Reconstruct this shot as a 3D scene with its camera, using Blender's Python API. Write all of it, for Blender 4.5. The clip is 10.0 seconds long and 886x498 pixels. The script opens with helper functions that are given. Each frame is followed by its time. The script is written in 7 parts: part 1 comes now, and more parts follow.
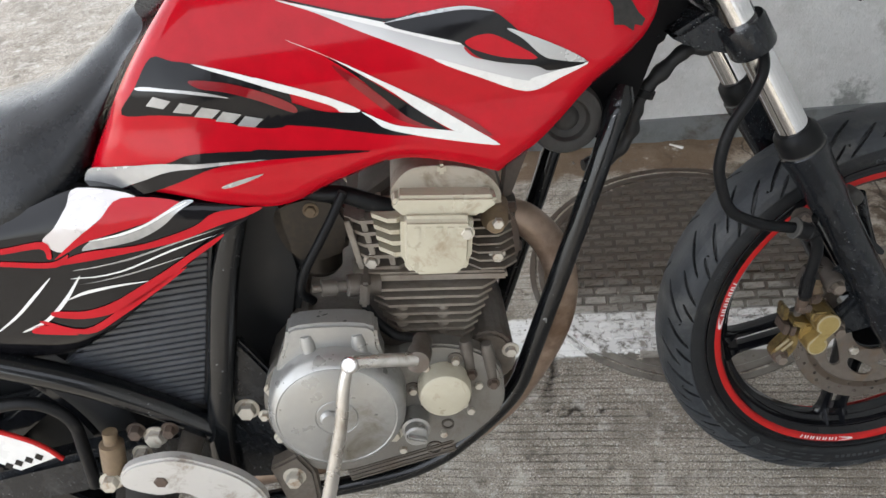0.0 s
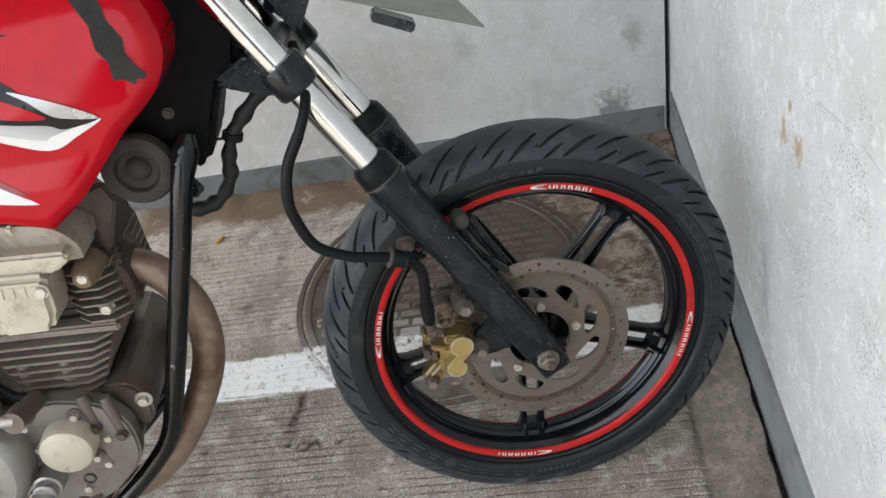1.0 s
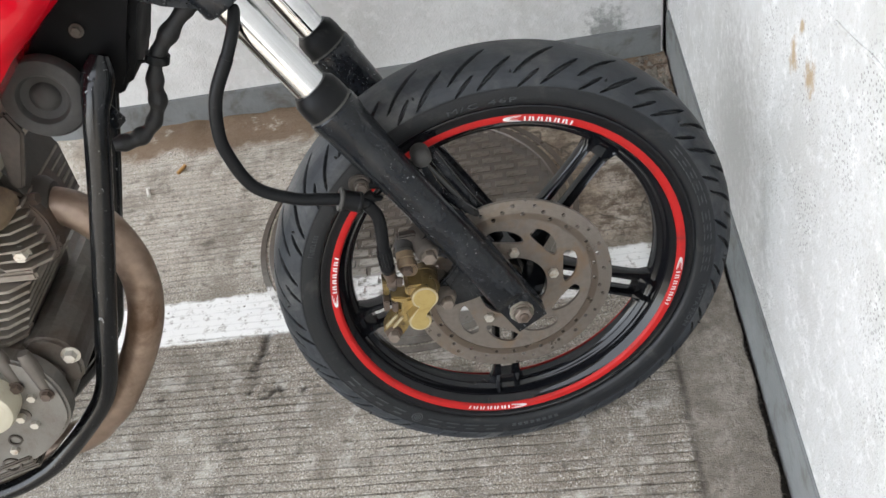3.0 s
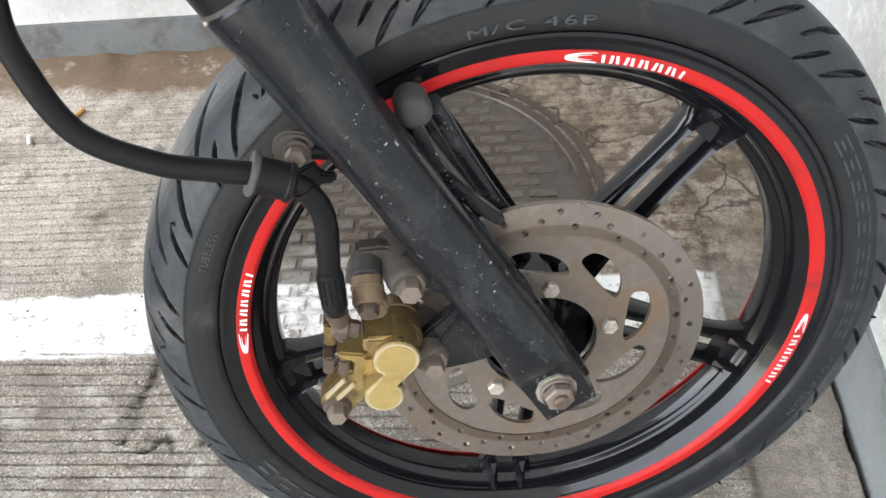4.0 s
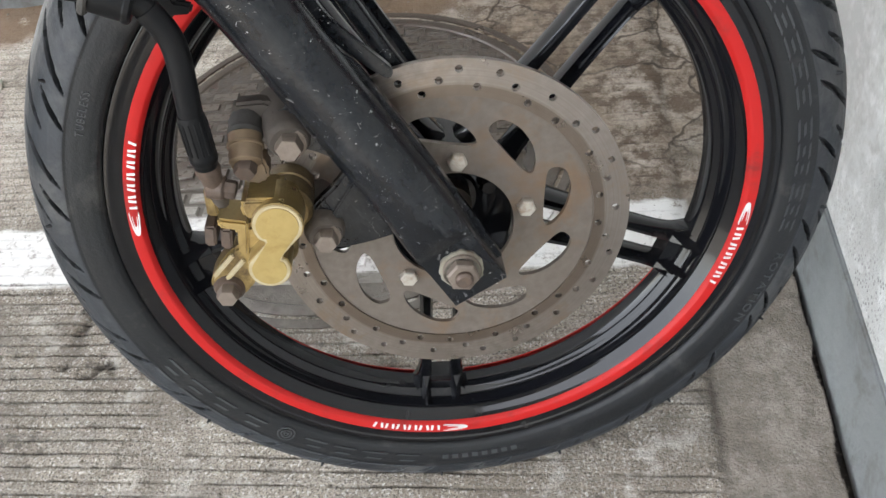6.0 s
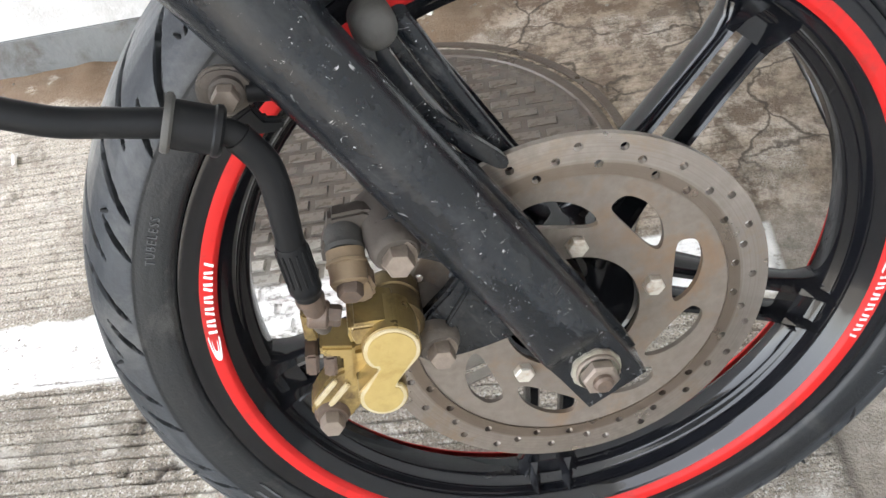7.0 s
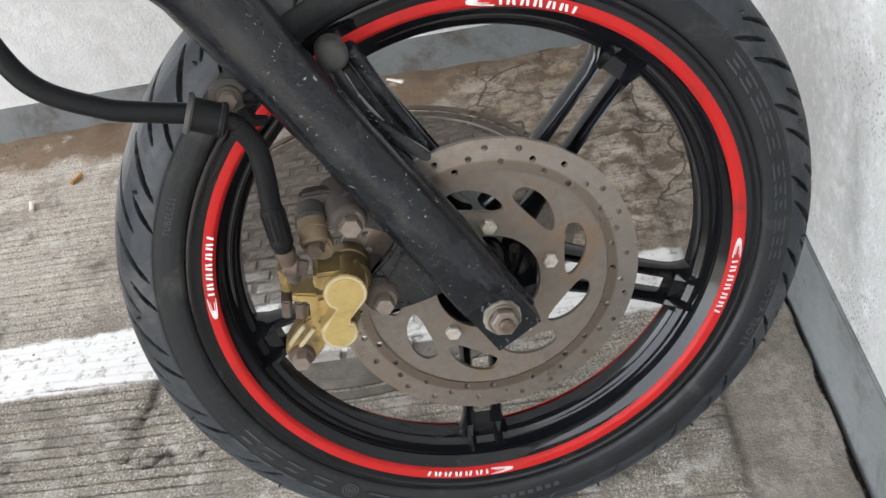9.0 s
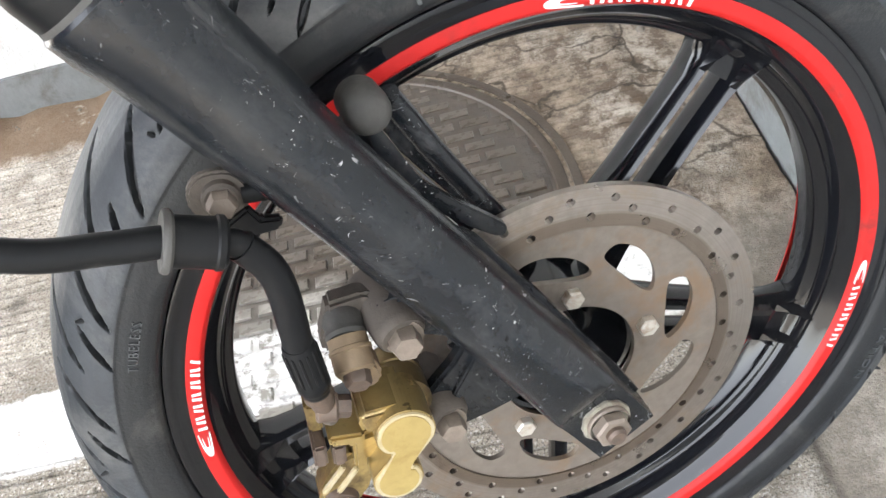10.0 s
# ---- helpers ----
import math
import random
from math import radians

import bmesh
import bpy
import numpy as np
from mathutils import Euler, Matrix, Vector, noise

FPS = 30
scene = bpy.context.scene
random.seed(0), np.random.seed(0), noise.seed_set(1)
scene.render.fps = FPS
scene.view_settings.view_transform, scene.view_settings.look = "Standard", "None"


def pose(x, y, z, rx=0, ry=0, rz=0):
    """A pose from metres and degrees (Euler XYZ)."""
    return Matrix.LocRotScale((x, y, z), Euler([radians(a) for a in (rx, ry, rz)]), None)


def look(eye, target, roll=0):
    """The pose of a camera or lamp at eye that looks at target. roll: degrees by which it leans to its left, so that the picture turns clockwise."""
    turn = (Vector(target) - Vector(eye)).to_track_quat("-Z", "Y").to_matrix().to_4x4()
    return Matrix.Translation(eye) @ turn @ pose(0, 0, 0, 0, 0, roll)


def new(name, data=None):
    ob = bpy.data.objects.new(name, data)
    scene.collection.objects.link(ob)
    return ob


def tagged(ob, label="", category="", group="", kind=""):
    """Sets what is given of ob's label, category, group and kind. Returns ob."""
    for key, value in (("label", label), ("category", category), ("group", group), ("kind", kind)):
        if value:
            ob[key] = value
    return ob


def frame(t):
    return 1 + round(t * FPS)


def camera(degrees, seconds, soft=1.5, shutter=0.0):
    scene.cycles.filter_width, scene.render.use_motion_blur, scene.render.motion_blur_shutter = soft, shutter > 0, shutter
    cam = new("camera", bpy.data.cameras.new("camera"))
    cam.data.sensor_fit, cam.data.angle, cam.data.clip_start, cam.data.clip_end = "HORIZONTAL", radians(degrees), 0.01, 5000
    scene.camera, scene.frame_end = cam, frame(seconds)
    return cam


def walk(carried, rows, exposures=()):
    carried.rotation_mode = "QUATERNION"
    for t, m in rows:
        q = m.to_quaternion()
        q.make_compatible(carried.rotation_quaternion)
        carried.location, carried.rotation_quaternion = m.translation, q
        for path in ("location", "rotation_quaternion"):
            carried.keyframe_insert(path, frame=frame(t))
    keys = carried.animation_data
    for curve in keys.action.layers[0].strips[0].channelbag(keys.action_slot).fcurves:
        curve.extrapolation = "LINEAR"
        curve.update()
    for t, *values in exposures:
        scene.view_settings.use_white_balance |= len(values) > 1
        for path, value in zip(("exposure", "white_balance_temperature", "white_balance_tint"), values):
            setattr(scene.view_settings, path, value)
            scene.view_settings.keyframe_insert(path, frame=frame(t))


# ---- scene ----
cam = camera(56.42, 10.0)
PATH = [
    (0.0, (-0.3933, -0.8044, 1.2195), (-0.5554, -0.0848, 0.5443), -11.51),
    (0.2, (-0.2916, -0.8012, 1.2079), (-0.4609, -0.0735, 0.5432), -13.21),
    (0.5, (-0.1311, -0.7772, 1.1995), (-0.2734, -0.0395, 0.5396), -12.16),
    (0.7, (-0.0482, -0.7848, 1.1834), (-0.1675, -0.0408, 0.5261), -11.94),
    (0.9, (0.0298, -0.7713, 1.1755), (-0.0961, -0.0372, 0.5083), -13.44),
    (1.0, (0.0603, -0.7682, 1.1672), (-0.0813, -0.0334, 0.5039), -15.09),
    (1.2, (0.0962, -0.7664, 1.1475), (-0.0587, -0.0290, 0.4900), -17.07),
    (1.5, (0.1181, -0.74, 1.1146), (-0.0217, -0.0123, 0.4432), -16.59),
    (2.0, (0.1224, -0.7156, 1.0892), (-0.0111, -0.0253, 0.3781), -16.75),
    (2.5, (0.1189, -0.7194, 1.0944), (-0.0266, -0.0389, 0.3763), -16.76),
    (2.7, (0.1144, -0.7175, 1.1001), (-0.0353, -0.0388, 0.3811), -16.79),
    (3.8, (-0.0044, -0.3976, 0.9262), (-0.1136, 0.2377, 0.1617), -10.08),
    (4.0, (0.0037, -0.3715, 0.8182), (-0.0951, 0.2755, 0.0781), -8.21),
    (4.5, (0.0011, -0.3681, 0.7232), (-0.0948, 0.3093, -0.0061), -3.03),
    (5.0, (0.0229, -0.3708, 0.7138), (-0.0799, 0.3072, -0.014), -3.62),
    (5.2, (0.0488, -0.3836, 0.7185), (-0.0555, 0.2883, -0.0147), -5.83),
    (6.3, (0.087, -0.4058, 0.7191), (-0.0583, 0.2474, -0.024), -11.7),
    (6.5, (0.0651, -0.3717, 0.7251), (-0.0802, 0.2855, -0.0144), -12.63),
    (7.0, (0.0131, -0.3168, 0.72), (-0.131, 0.3356, -0.0241), -16.77),
    (7.2, (0.0267, -0.3447, 0.7300), (-0.1316, 0.2999, -0.0180), -17.50),
    (7.5, (0.0553, -0.4389, 0.7356), (-0.0914, 0.2049, -0.0154), -17.74),
    (8.0, (0.096, -0.5565, 0.7694), (-0.0443, 0.1505, 0.0762), -15.72),
    (8.5, (0.0912, -0.5629, 0.7733), (-0.049, 0.1576, 0.0942), -16.01),
    (9.0, (0.0588, -0.4802, 0.7757), (-0.0579, 0.2464, 0.0986), -14.33),
    (9.2, (0.0384, -0.4213, 0.7560), (-0.0691, 0.2907, 0.0620), -13.34),
    (9.5, (0.0031, -0.3268, 0.7378), (-0.0984, 0.3418, 0.0012), -16.17),
    (9.7, (-0.0083, -0.2901, 0.7329), (-0.1134, 0.3689, -0.0119), -17.50),
    (10.0, (-0.0255, -0.2762, 0.7408), (-0.0683, 0.3705, -0.0206), -16.22),
]
walk(cam, [(t, look(eye, target, roll)) for t, eye, target, roll in PATH],
     exposures=[(0.0, 2.4), (0.5, 2.86), (1.0, 2.52), (1.5, 2.38), (2.0, 2.64), (2.5, 2.76), (4.0, 3.52), (4.5, 3.70), (5.2, 3.55), (6.3, 3.16), (6.6, 3.32), (7.0, 3.76), (7.5, 3.6), (8.0, 2.81), (8.5, 2.57), (9.0, 3.11), (9.5, 3.58), (10.0, 3.94)])

# ---- light ----
world = bpy.data.worlds.new("sky")
scene.world = world
world.use_nodes = True
wn = world.node_tree
wn.nodes.clear()
sky = wn.nodes.new("ShaderNodeTexSky")
sky.sky_type, sky.sun_disc = "NISHITA", False
sky.sun_elevation, sky.sun_rotation = radians(74), radians(250)
bg = wn.nodes.new("ShaderNodeBackground")
bg.inputs["Strength"].default_value = 0.15
wo = wn.nodes.new("ShaderNodeOutputWorld")
soft = wn.nodes.new("ShaderNodeHueSaturation")
soft.inputs["Saturation"].default_value = 0.25
wn.links.new(sky.outputs[0], soft.inputs["Color"])
wn.links.new(soft.outputs[0], bg.inputs[0])
wn.links.new(bg.outputs[0], wo.inputs[0])
sun_data = bpy.data.lights.new("sun", "SUN")
sun_data.energy, sun_data.angle, sun_data.color = 2.1, radians(6), (1.0, 0.985, 0.96)
sun = new("sun", sun_data)
sun.matrix_world = look((-1.6, -0.6, 6.0), (0, 0.0, 0.0))


# ---- materials ----
def mat(name, base, rough=0.5, metal=0.0, vary=(), grain=120.0, bump=0.0, bump_scale=300.0, dirt=None, dirt_scale=6.0,
        dirt_amount=0.5, rough_vary=0.1, coat=0.0, scratch=None, spec=0.5, chips=None):
    """Base colour with variation at two scales, optional dirt or wear in a second colour, fine relief."""
    m = bpy.data.materials.new(name)
    m.use_nodes = True
    nt = m.node_tree
    b = nt.nodes["Principled BSDF"]
    N, L = nt.nodes.new, nt.links.new
    co = N("ShaderNodeTexCoord")

    def tex(scale, detail=6.0, rgh=0.6, dist=0.0):
        t = N("ShaderNodeTexNoise")
        t.inputs["Scale"].default_value, t.inputs["Detail"].default_value = scale, detail
        t.inputs["Roughness"].default_value, t.inputs["Distortion"].default_value = rgh, dist
        L(co.outputs["Object"], t.inputs["Vector"])
        return t.outputs["Fac"]

    def ramp(fac, lo, hi):
        r = N("ShaderNodeMapRange")
        r.inputs["From Min"].default_value, r.inputs["From Max"].default_value = lo, hi
        L(fac, r.inputs["Value"])
        return r.outputs["Result"]

    def mix(fac, a, c):
        x = N("ShaderNodeMix")
        x.data_type = "RGBA"
        if isinstance(fac, float):
            x.inputs["Factor"].default_value = fac
        else:
            L(fac, x.inputs["Factor"])
        for k, v in (("A", a), ("B", c)):
            sock = [s for s in x.inputs if s.name == k and s.type == "RGBA"][0]
            if isinstance(v, tuple):
                sock.default_value = (*v[:3], 1)
            else:
                L(v, sock)
        return [s for s in x.outputs if s.type == "RGBA"][0]

    col = base
    if vary:
        fine = ramp(tex(grain), 0.35, 0.65)
        broad = ramp(tex(grain / 14), 0.35, 0.65)
        col = mix(fine, base, vary[0])
        col = mix(broad, col, mix(0.5, base, vary[1 % len(vary)]))
    if dirt:
        d = ramp(tex(dirt_scale, 8.0, 0.7, 0.4), 0.62 - 0.3 * dirt_amount, 0.75 - 0.15 * dirt_amount)
        col = mix(d, col, dirt)
    if scratch:
        d = ramp(tex(90.0, 3.0, 0.8, 1.5), 0.66, 0.70)
        col = mix(d, col, scratch)
    if chips:
        # small pale chips and short nicks that come in groups
        for size, lo in ((300.0, 0.675), (130.0, 0.688), (60.0, 0.695)):
            d = N("ShaderNodeMath")
            d.operation = "MULTIPLY"
            L(ramp(tex(size, 3.0, 0.7, 0.6), lo, lo + 0.03), d.inputs[0])
            L(ramp(tex(16.0, 3.0), 0.42, 0.58), d.inputs[1])
            col = mix(d.outputs[0], col, chips)
    if isinstance(col, tuple):
        b.inputs["Base Color"].default_value = (*col, 1)
    else:
        L(col, b.inputs["Base Color"])
    b.inputs["Metallic"].default_value = metal
    b.inputs["Specular IOR Level"].default_value = spec
    if rough_vary:
        r = N("ShaderNodeMapRange")
        r.inputs["From Min"].default_value, r.inputs["From Max"].default_value = 0.3, 0.7
        r.inputs["To Min"].default_value = max(0.02, rough - rough_vary)
        r.inputs["To Max"].default_value = min(1.0, rough + rough_vary)
        L(tex(grain / 4), r.inputs["Value"])
        L(r.outputs["Result"], b.inputs["Roughness"])
    else:
        b.inputs["Roughness"].default_value = rough
    if coat:
        b.inputs["Coat Weight"].default_value, b.inputs["Coat Roughness"].default_value = coat, 0.06
    if bump:
        bp = N("ShaderNodeBump")
        bp.inputs["Strength"].default_value, bp.inputs["Distance"].default_value = 1.0, bump
        L(tex(bump_scale, 5.0), bp.inputs["Height"])
        L(bp.outputs["Normal"], b.inputs["Normal"])
    return m


M_RED = mat("red_paint", (0.41, 0.0014, 0.010), 0.10, coat=0.06, spec=0.18, vary=((0.29, 0.0013, 0.007),), grain=40, rough_vary=0.05)
M_BLACK = mat("black_paint", (0.0048, 0.0056, 0.0068), 0.21, chips=(0.30, 0.30, 0.30), spec=0.3, vary=((0.007, 0.009, 0.012), (0.009, 0.011, 0.014)), grain=200, rough_vary=0.06, dirt=(0.026, 0.027, 0.029), dirt_scale=22, dirt_amount=0.30, bump=0.0002, scratch=(0.10, 0.10, 0.10))


def scuffed(material):
    """Pale rubbed streaks and dull smears that run along the fork legs."""
    nt = material.node_tree
    b = nt.nodes["Principled BSDF"]
    N, L = nt.nodes.new, nt.links.new
    col = b.inputs["Base Color"].links[0].from_socket
    co = N("ShaderNodeTexCoord")
    turn = N("ShaderNodeMapping")
    turn.inputs["Rotation"].default_value = (0, radians(24.9), 0)
    L(co.outputs["Object"], turn.inputs["Vector"])
    for stretch, scale, lo, hi, most, tone in (((1, 1, 0.16), 95.0, 0.60, 0.68, 0.55, (0.042, 0.043, 0.045)), ((1, 1, 0.45), 34.0, 0.52, 0.66, 0.6, (0.019, 0.020, 0.021)), ((0.12, 1, 1), 260.0, 0.69, 0.72, 0.7, (0.16, 0.16, 0.16))):
        mp = N("ShaderNodeMapping")
        mp.inputs["Scale"].default_value = stretch
        L(turn.outputs[0], mp.inputs["Vector"])
        n = N("ShaderNodeTexNoise")
        n.inputs["Scale"].default_value, n.inputs["Detail"].default_value, n.inputs["Roughness"].default_value = scale, 6, 0.7
        L(mp.outputs[0], n.inputs["Vector"])
        r = N("ShaderNodeMapRange")
        for key, v in (("From Min", lo), ("From Max", hi), ("To Max", most)):
            r.inputs[key].default_value = v
        L(n.outputs["Fac"], r.inputs["Value"])
        x = N("ShaderNodeMix")
        x.data_type = "RGBA"
        L(r.outputs[0], x.inputs["Factor"])
        p, q = [k for k in x.inputs if k.type == "RGBA"]
        L(col, p)
        q.default_value = (*tone, 1)
        col = [k for k in x.outputs if k.type == "RGBA"][0]
    L(col, b.inputs["Base Color"])


scuffed(M_BLACK)
M_RIM = mat("rim_paint", (0.0035, 0.0042, 0.0055), 0.085, spec=0.33, rough_vary=0.035, vary=((0.005, 0.005, 0.006), (0.007, 0.007, 0.008)), grain=160, dirt=(0.02, 0.019, 0.018), dirt_scale=20, dirt_amount=0.1)
M_RUBBER = mat("tyre_rubber", (0.008, 0.0095, 0.0112), 0.46, spec=0.28, vary=((0.011, 0.012, 0.0135), (0.015, 0.0155, 0.016)), grain=120, bump=0.0003, bump_scale=500, dirt=(0.036, 0.036, 0.035), dirt_scale=24, dirt_amount=0.22)
M_HOSE = mat("hose_rubber", (0.0042, 0.0048, 0.0058), 0.42, spec=0.12, vary=((0.0065, 0.0068, 0.0075), (0.009, 0.009, 0.009)), grain=90, dirt=(0.022, 0.021, 0.020), dirt_scale=40, dirt_amount=0.12)
M_CHROME = mat("chrome", (0.46, 0.465, 0.47), 0.11, 1.0, rough_vary=0.05, vary=((0.7, 0.7, 0.7),), grain=60)
M_STEEL = mat("brushed_disc_steel", (0.265, 0.238, 0.215), 0.34, 0.8, vary=((0.195, 0.172, 0.15), (0.16, 0.134, 0.112)), grain=150, dirt=(0.22, 0.16, 0.11), dirt_scale=20, dirt_amount=0.3)
M_BOLT = mat("zinc_bolt", (0.46, 0.445, 0.40), 0.42, 0.6, vary=((0.5, 0.47, 0.41),), grain=300, dirt=(0.24, 0.15, 0.09), dirt_scale=60, dirt_amount=0.3)
M_RUST = mat("rusty_bolt", (0.075, 0.055, 0.044), 0.55, 0.4, vary=((0.11, 0.075, 0.054), (0.045, 0.038, 0.034)), grain=250, bump=0.0004)
M_GOLD = mat("gold_anodised", (0.33, 0.245, 0.10), 0.34, 0.7, vary=((0.28, 0.205, 0.085), (0.21, 0.15, 0.065)), grain=150, dirt=(0.07, 0.048, 0.028), dirt_scale=28, dirt_amount=0.5)
M_ALU = mat("cast_aluminium", (0.135, 0.121, 0.106), 0.48, 0.45, vary=((0.10, 0.088, 0.076), (0.066, 0.057, 0.048)), grain=180, dirt=(0.09, 0.07, 0.055), dirt_scale=16, dirt_amount=0.5, bump=0.0003)
M_GREY = mat("silver_engine_paint", (0.33, 0.33, 0.32), 0.34, 0.55, vary=((0.29, 0.29, 0.28), (0.245, 0.238, 0.225)), grain=120, dirt=(0.16, 0.14, 0.11), dirt_scale=12, dirt_amount=0.28)
M_CREAM = mat("yellowed_cover_paint", (0.40, 0.375, 0.295), 0.34, 0.1, vary=((0.45, 0.43, 0.345), (0.34, 0.305, 0.225)), grain=90, dirt=(0.24, 0.19, 0.125), dirt_scale=30, dirt_amount=0.22)
M_DOME = mat("grimy_beige_casting", (0.26, 0.235, 0.185), 0.55, 0.15, vary=((0.27, 0.235, 0.185), (0.40, 0.375, 0.315)), grain=70, dirt=(0.12, 0.085, 0.05), dirt_scale=26, dirt_amount=0.45, bump=0.0003)
# paler, bluer than the black plastic: the ribs' sheen is in the colour
M_RIBBED = mat("sheen_ribbed_plastic", (0.030, 0.034, 0.041), 0.38, spec=0.55, vary=((0.040, 0.045, 0.054), (0.022, 0.025, 0.030)), grain=50, rough_vary=0.06)
# grimy casting, darkened further to paint the shade in the fin gaps
M_DIRTY_SHADE = mat("grimy_shaded_engine", (0.045, 0.038, 0.031), 0.6, 0.3, vary=((0.07, 0.06, 0.05), (0.028, 0.023, 0.018)), grain=140, bump=0.0004)
M_EXH = mat("heat_browned_pipe", (0.245, 0.175, 0.128), 0.45, 0.4, vary=((0.15, 0.10, 0.068), (0.25, 0.195, 0.155)), grain=50, dirt=(0.10, 0.058, 0.033), dirt_scale=12, dirt_amount=0.4)
M_VINYL = mat("seat_vinyl", (0.0045, 0.0055, 0.0075), 0.28, rough_vary=0.05, spec=0.26, vary=((0.010, 0.0105, 0.0115),), grain=160, bump=0.0003, bump_scale=700)
M_PLASTIC = mat("black_plastic", (0.006, 0.007, 0.008), 0.42, spec=0.3, vary=((0.009, 0.0095, 0.0105),), grain=100)
M_STRIPE = mat("red_rim_tape", (0.38, 0.0135, 0.0125), 0.45, spec=0.18, vary=((0.37, 0.010, 0.010), (0.33, 0.014, 0.013)), grain=60, dirt=(0.20, 0.02, 0.018), dirt_scale=25, dirt_amount=0.3)
M_WHITE = mat("white_sticker", (0.62, 0.62, 0.61), 0.3, vary=((0.54, 0.54, 0.53),), grain=120)
M_CEIL = mat("grey_roof_underside", (0.36, 0.36, 0.355), 0.8, vary=((0.31, 0.31, 0.305), (0.40, 0.40, 0.395)), grain=20)
M_FAR = mat("dark_wall_paint", (0.13, 0.128, 0.122), 0.8, vary=((0.10, 0.098, 0.093), (0.16, 0.157, 0.15)), grain=20)
M_BAND = mat("grey_skirting_paint", (0.165, 0.18, 0.182), 0.7, vary=((0.135, 0.145, 0.147), (0.205, 0.21, 0.208)), grain=60, dirt=(0.085, 0.076, 0.064), dirt_scale=12, dirt_amount=0.4, bump=0.0015, bump_scale=90)
M_FLOOR = mat("worn_concrete", (0.492, 0.445, 0.372), 0.9, spec=0.25, vary=((0.270, 0.240, 0.196), (0.345, 0.310, 0.259)), grain=210, dirt=(0.14, 0.122, 0.10), dirt_scale=9, dirt_amount=0.24, bump=0.0022, bump_scale=420)

# paler than the tyre: the light that raised marks catch is painted in
M_MARK_LIT = mat("lit_rubber_mark", (0.038, 0.041, 0.045), 0.5, spec=0.35, vary=((0.052, 0.055, 0.058), (0.024, 0.026, 0.029)), grain=90)
M_TREAD = mat("worn_tread_rubber", (0.017, 0.020, 0.024), 0.55, spec=0.35, vary=((0.030, 0.034, 0.039), (0.012, 0.014, 0.017)), grain=90, bump=0.0003, bump_scale=400, dirt=(0.075, 0.075, 0.073), dirt_scale=7, dirt_amount=0.35)
M_SEAL = mat("weathered_grey_rubber", (0.036, 0.036, 0.034), 0.7, spec=0.3, vary=((0.022, 0.022, 0.021), (0.062, 0.058, 0.053)), grain=140, bump=0.0004)
M_CARRIER = mat("dusty_disc_carrier", (0.155, 0.133, 0.114), 0.6, 0.4, vary=((0.11, 0.093, 0.077), (0.095, 0.078, 0.063)), grain=130, dirt=(0.15, 0.095, 0.055), dirt_scale=18, dirt_amount=0.4)
M_GOLDCAP = mat("brushed_gold_cap", (0.36, 0.275, 0.105), 0.42, 0.5, vary=((0.30, 0.225, 0.082), (0.26, 0.19, 0.07)), grain=180, dirt=(0.25, 0.175, 0.06), dirt_scale=30, dirt_amount=0.25)
M_RUSTGOLD = mat("tarnished_brass", (0.15, 0.105, 0.065), 0.65, 0.3, vary=((0.09, 0.066, 0.048), (0.21, 0.155, 0.09)), grain=120, bump=0.0003)
M_GOLDEDGE = mat("worn_gold_edge", (0.43, 0.39, 0.29), 0.4, 0.4, vary=((0.34, 0.28, 0.15), (0.28, 0.21, 0.09)), grain=110)
M_DUSTBOLT = mat("dusty_pale_bolt", (0.17, 0.14, 0.115), 0.6, 0.3, vary=((0.13, 0.105, 0.085), (0.10, 0.078, 0.062)), grain=200, bump=0.0003)
M_EAR = mat("dusty_black_casting", (0.060, 0.051, 0.043), 0.7, spec=0.3, vary=((0.085, 0.071, 0.059), (0.024, 0.021, 0.018)), grain=120, bump=0.0004)
M_PLATE = mat("dull_plate_metal", (0.2, 0.22, 0.2), 0.5, 0.2, vary=((0.16, 0.18, 0.165), (0.26, 0.27, 0.25)), grain=60)
M_HORN = mat("dusty_black_horn", (0.028, 0.027, 0.026), 0.7, spec=0.3, vary=((0.045, 0.043, 0.04), (0.018, 0.018, 0.017)), grain=120)
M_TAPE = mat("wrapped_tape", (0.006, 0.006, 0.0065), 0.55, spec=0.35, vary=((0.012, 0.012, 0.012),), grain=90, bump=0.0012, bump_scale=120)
M_FIN = mat("dusty_fin_metal", (0.25, 0.222, 0.186), 0.55, 0.25, vary=((0.19, 0.165, 0.135), (0.105, 0.088, 0.071)), grain=120, dirt=(0.12, 0.09, 0.065), dirt_scale=20, dirt_amount=0.4)
M_ALUBR = mat("worn_bright_metal", (0.46, 0.455, 0.44), 0.3, 0.8, vary=((0.52, 0.5, 0.47), (0.45, 0.43, 0.4)), grain=120, dirt=(0.25, 0.22, 0.18), dirt_scale=18, dirt_amount=0.35)
M_DARKMETAL = mat("oily_dark_metal", (0.03, 0.025, 0.02), 0.45, 0.5, vary=((0.06, 0.045, 0.03), (0.018, 0.016, 0.014)), grain=120)
M_REFLECTION = mat("silver_reflection_film", (0.42, 0.415, 0.42), 0.28, 0.3, coat=0.2, vary=((0.34, 0.335, 0.34), (0.5, 0.46, 0.46)), grain=30, rough_vary=0.05)
M_DECALBLACK = mat("black_sticker", (0.003, 0.003, 0.004), 0.10, coat=0.05, spec=0.2, vary=((0.006, 0.006, 0.007),), grain=60, rough_vary=0.05)
M_DECALGREY = mat("silver_sticker", (0.30, 0.305, 0.31), 0.25, 0.5, coat=0.3, vary=((0.16, 0.163, 0.167), (0.40, 0.40, 0.40)), grain=60, rough_vary=0.05)
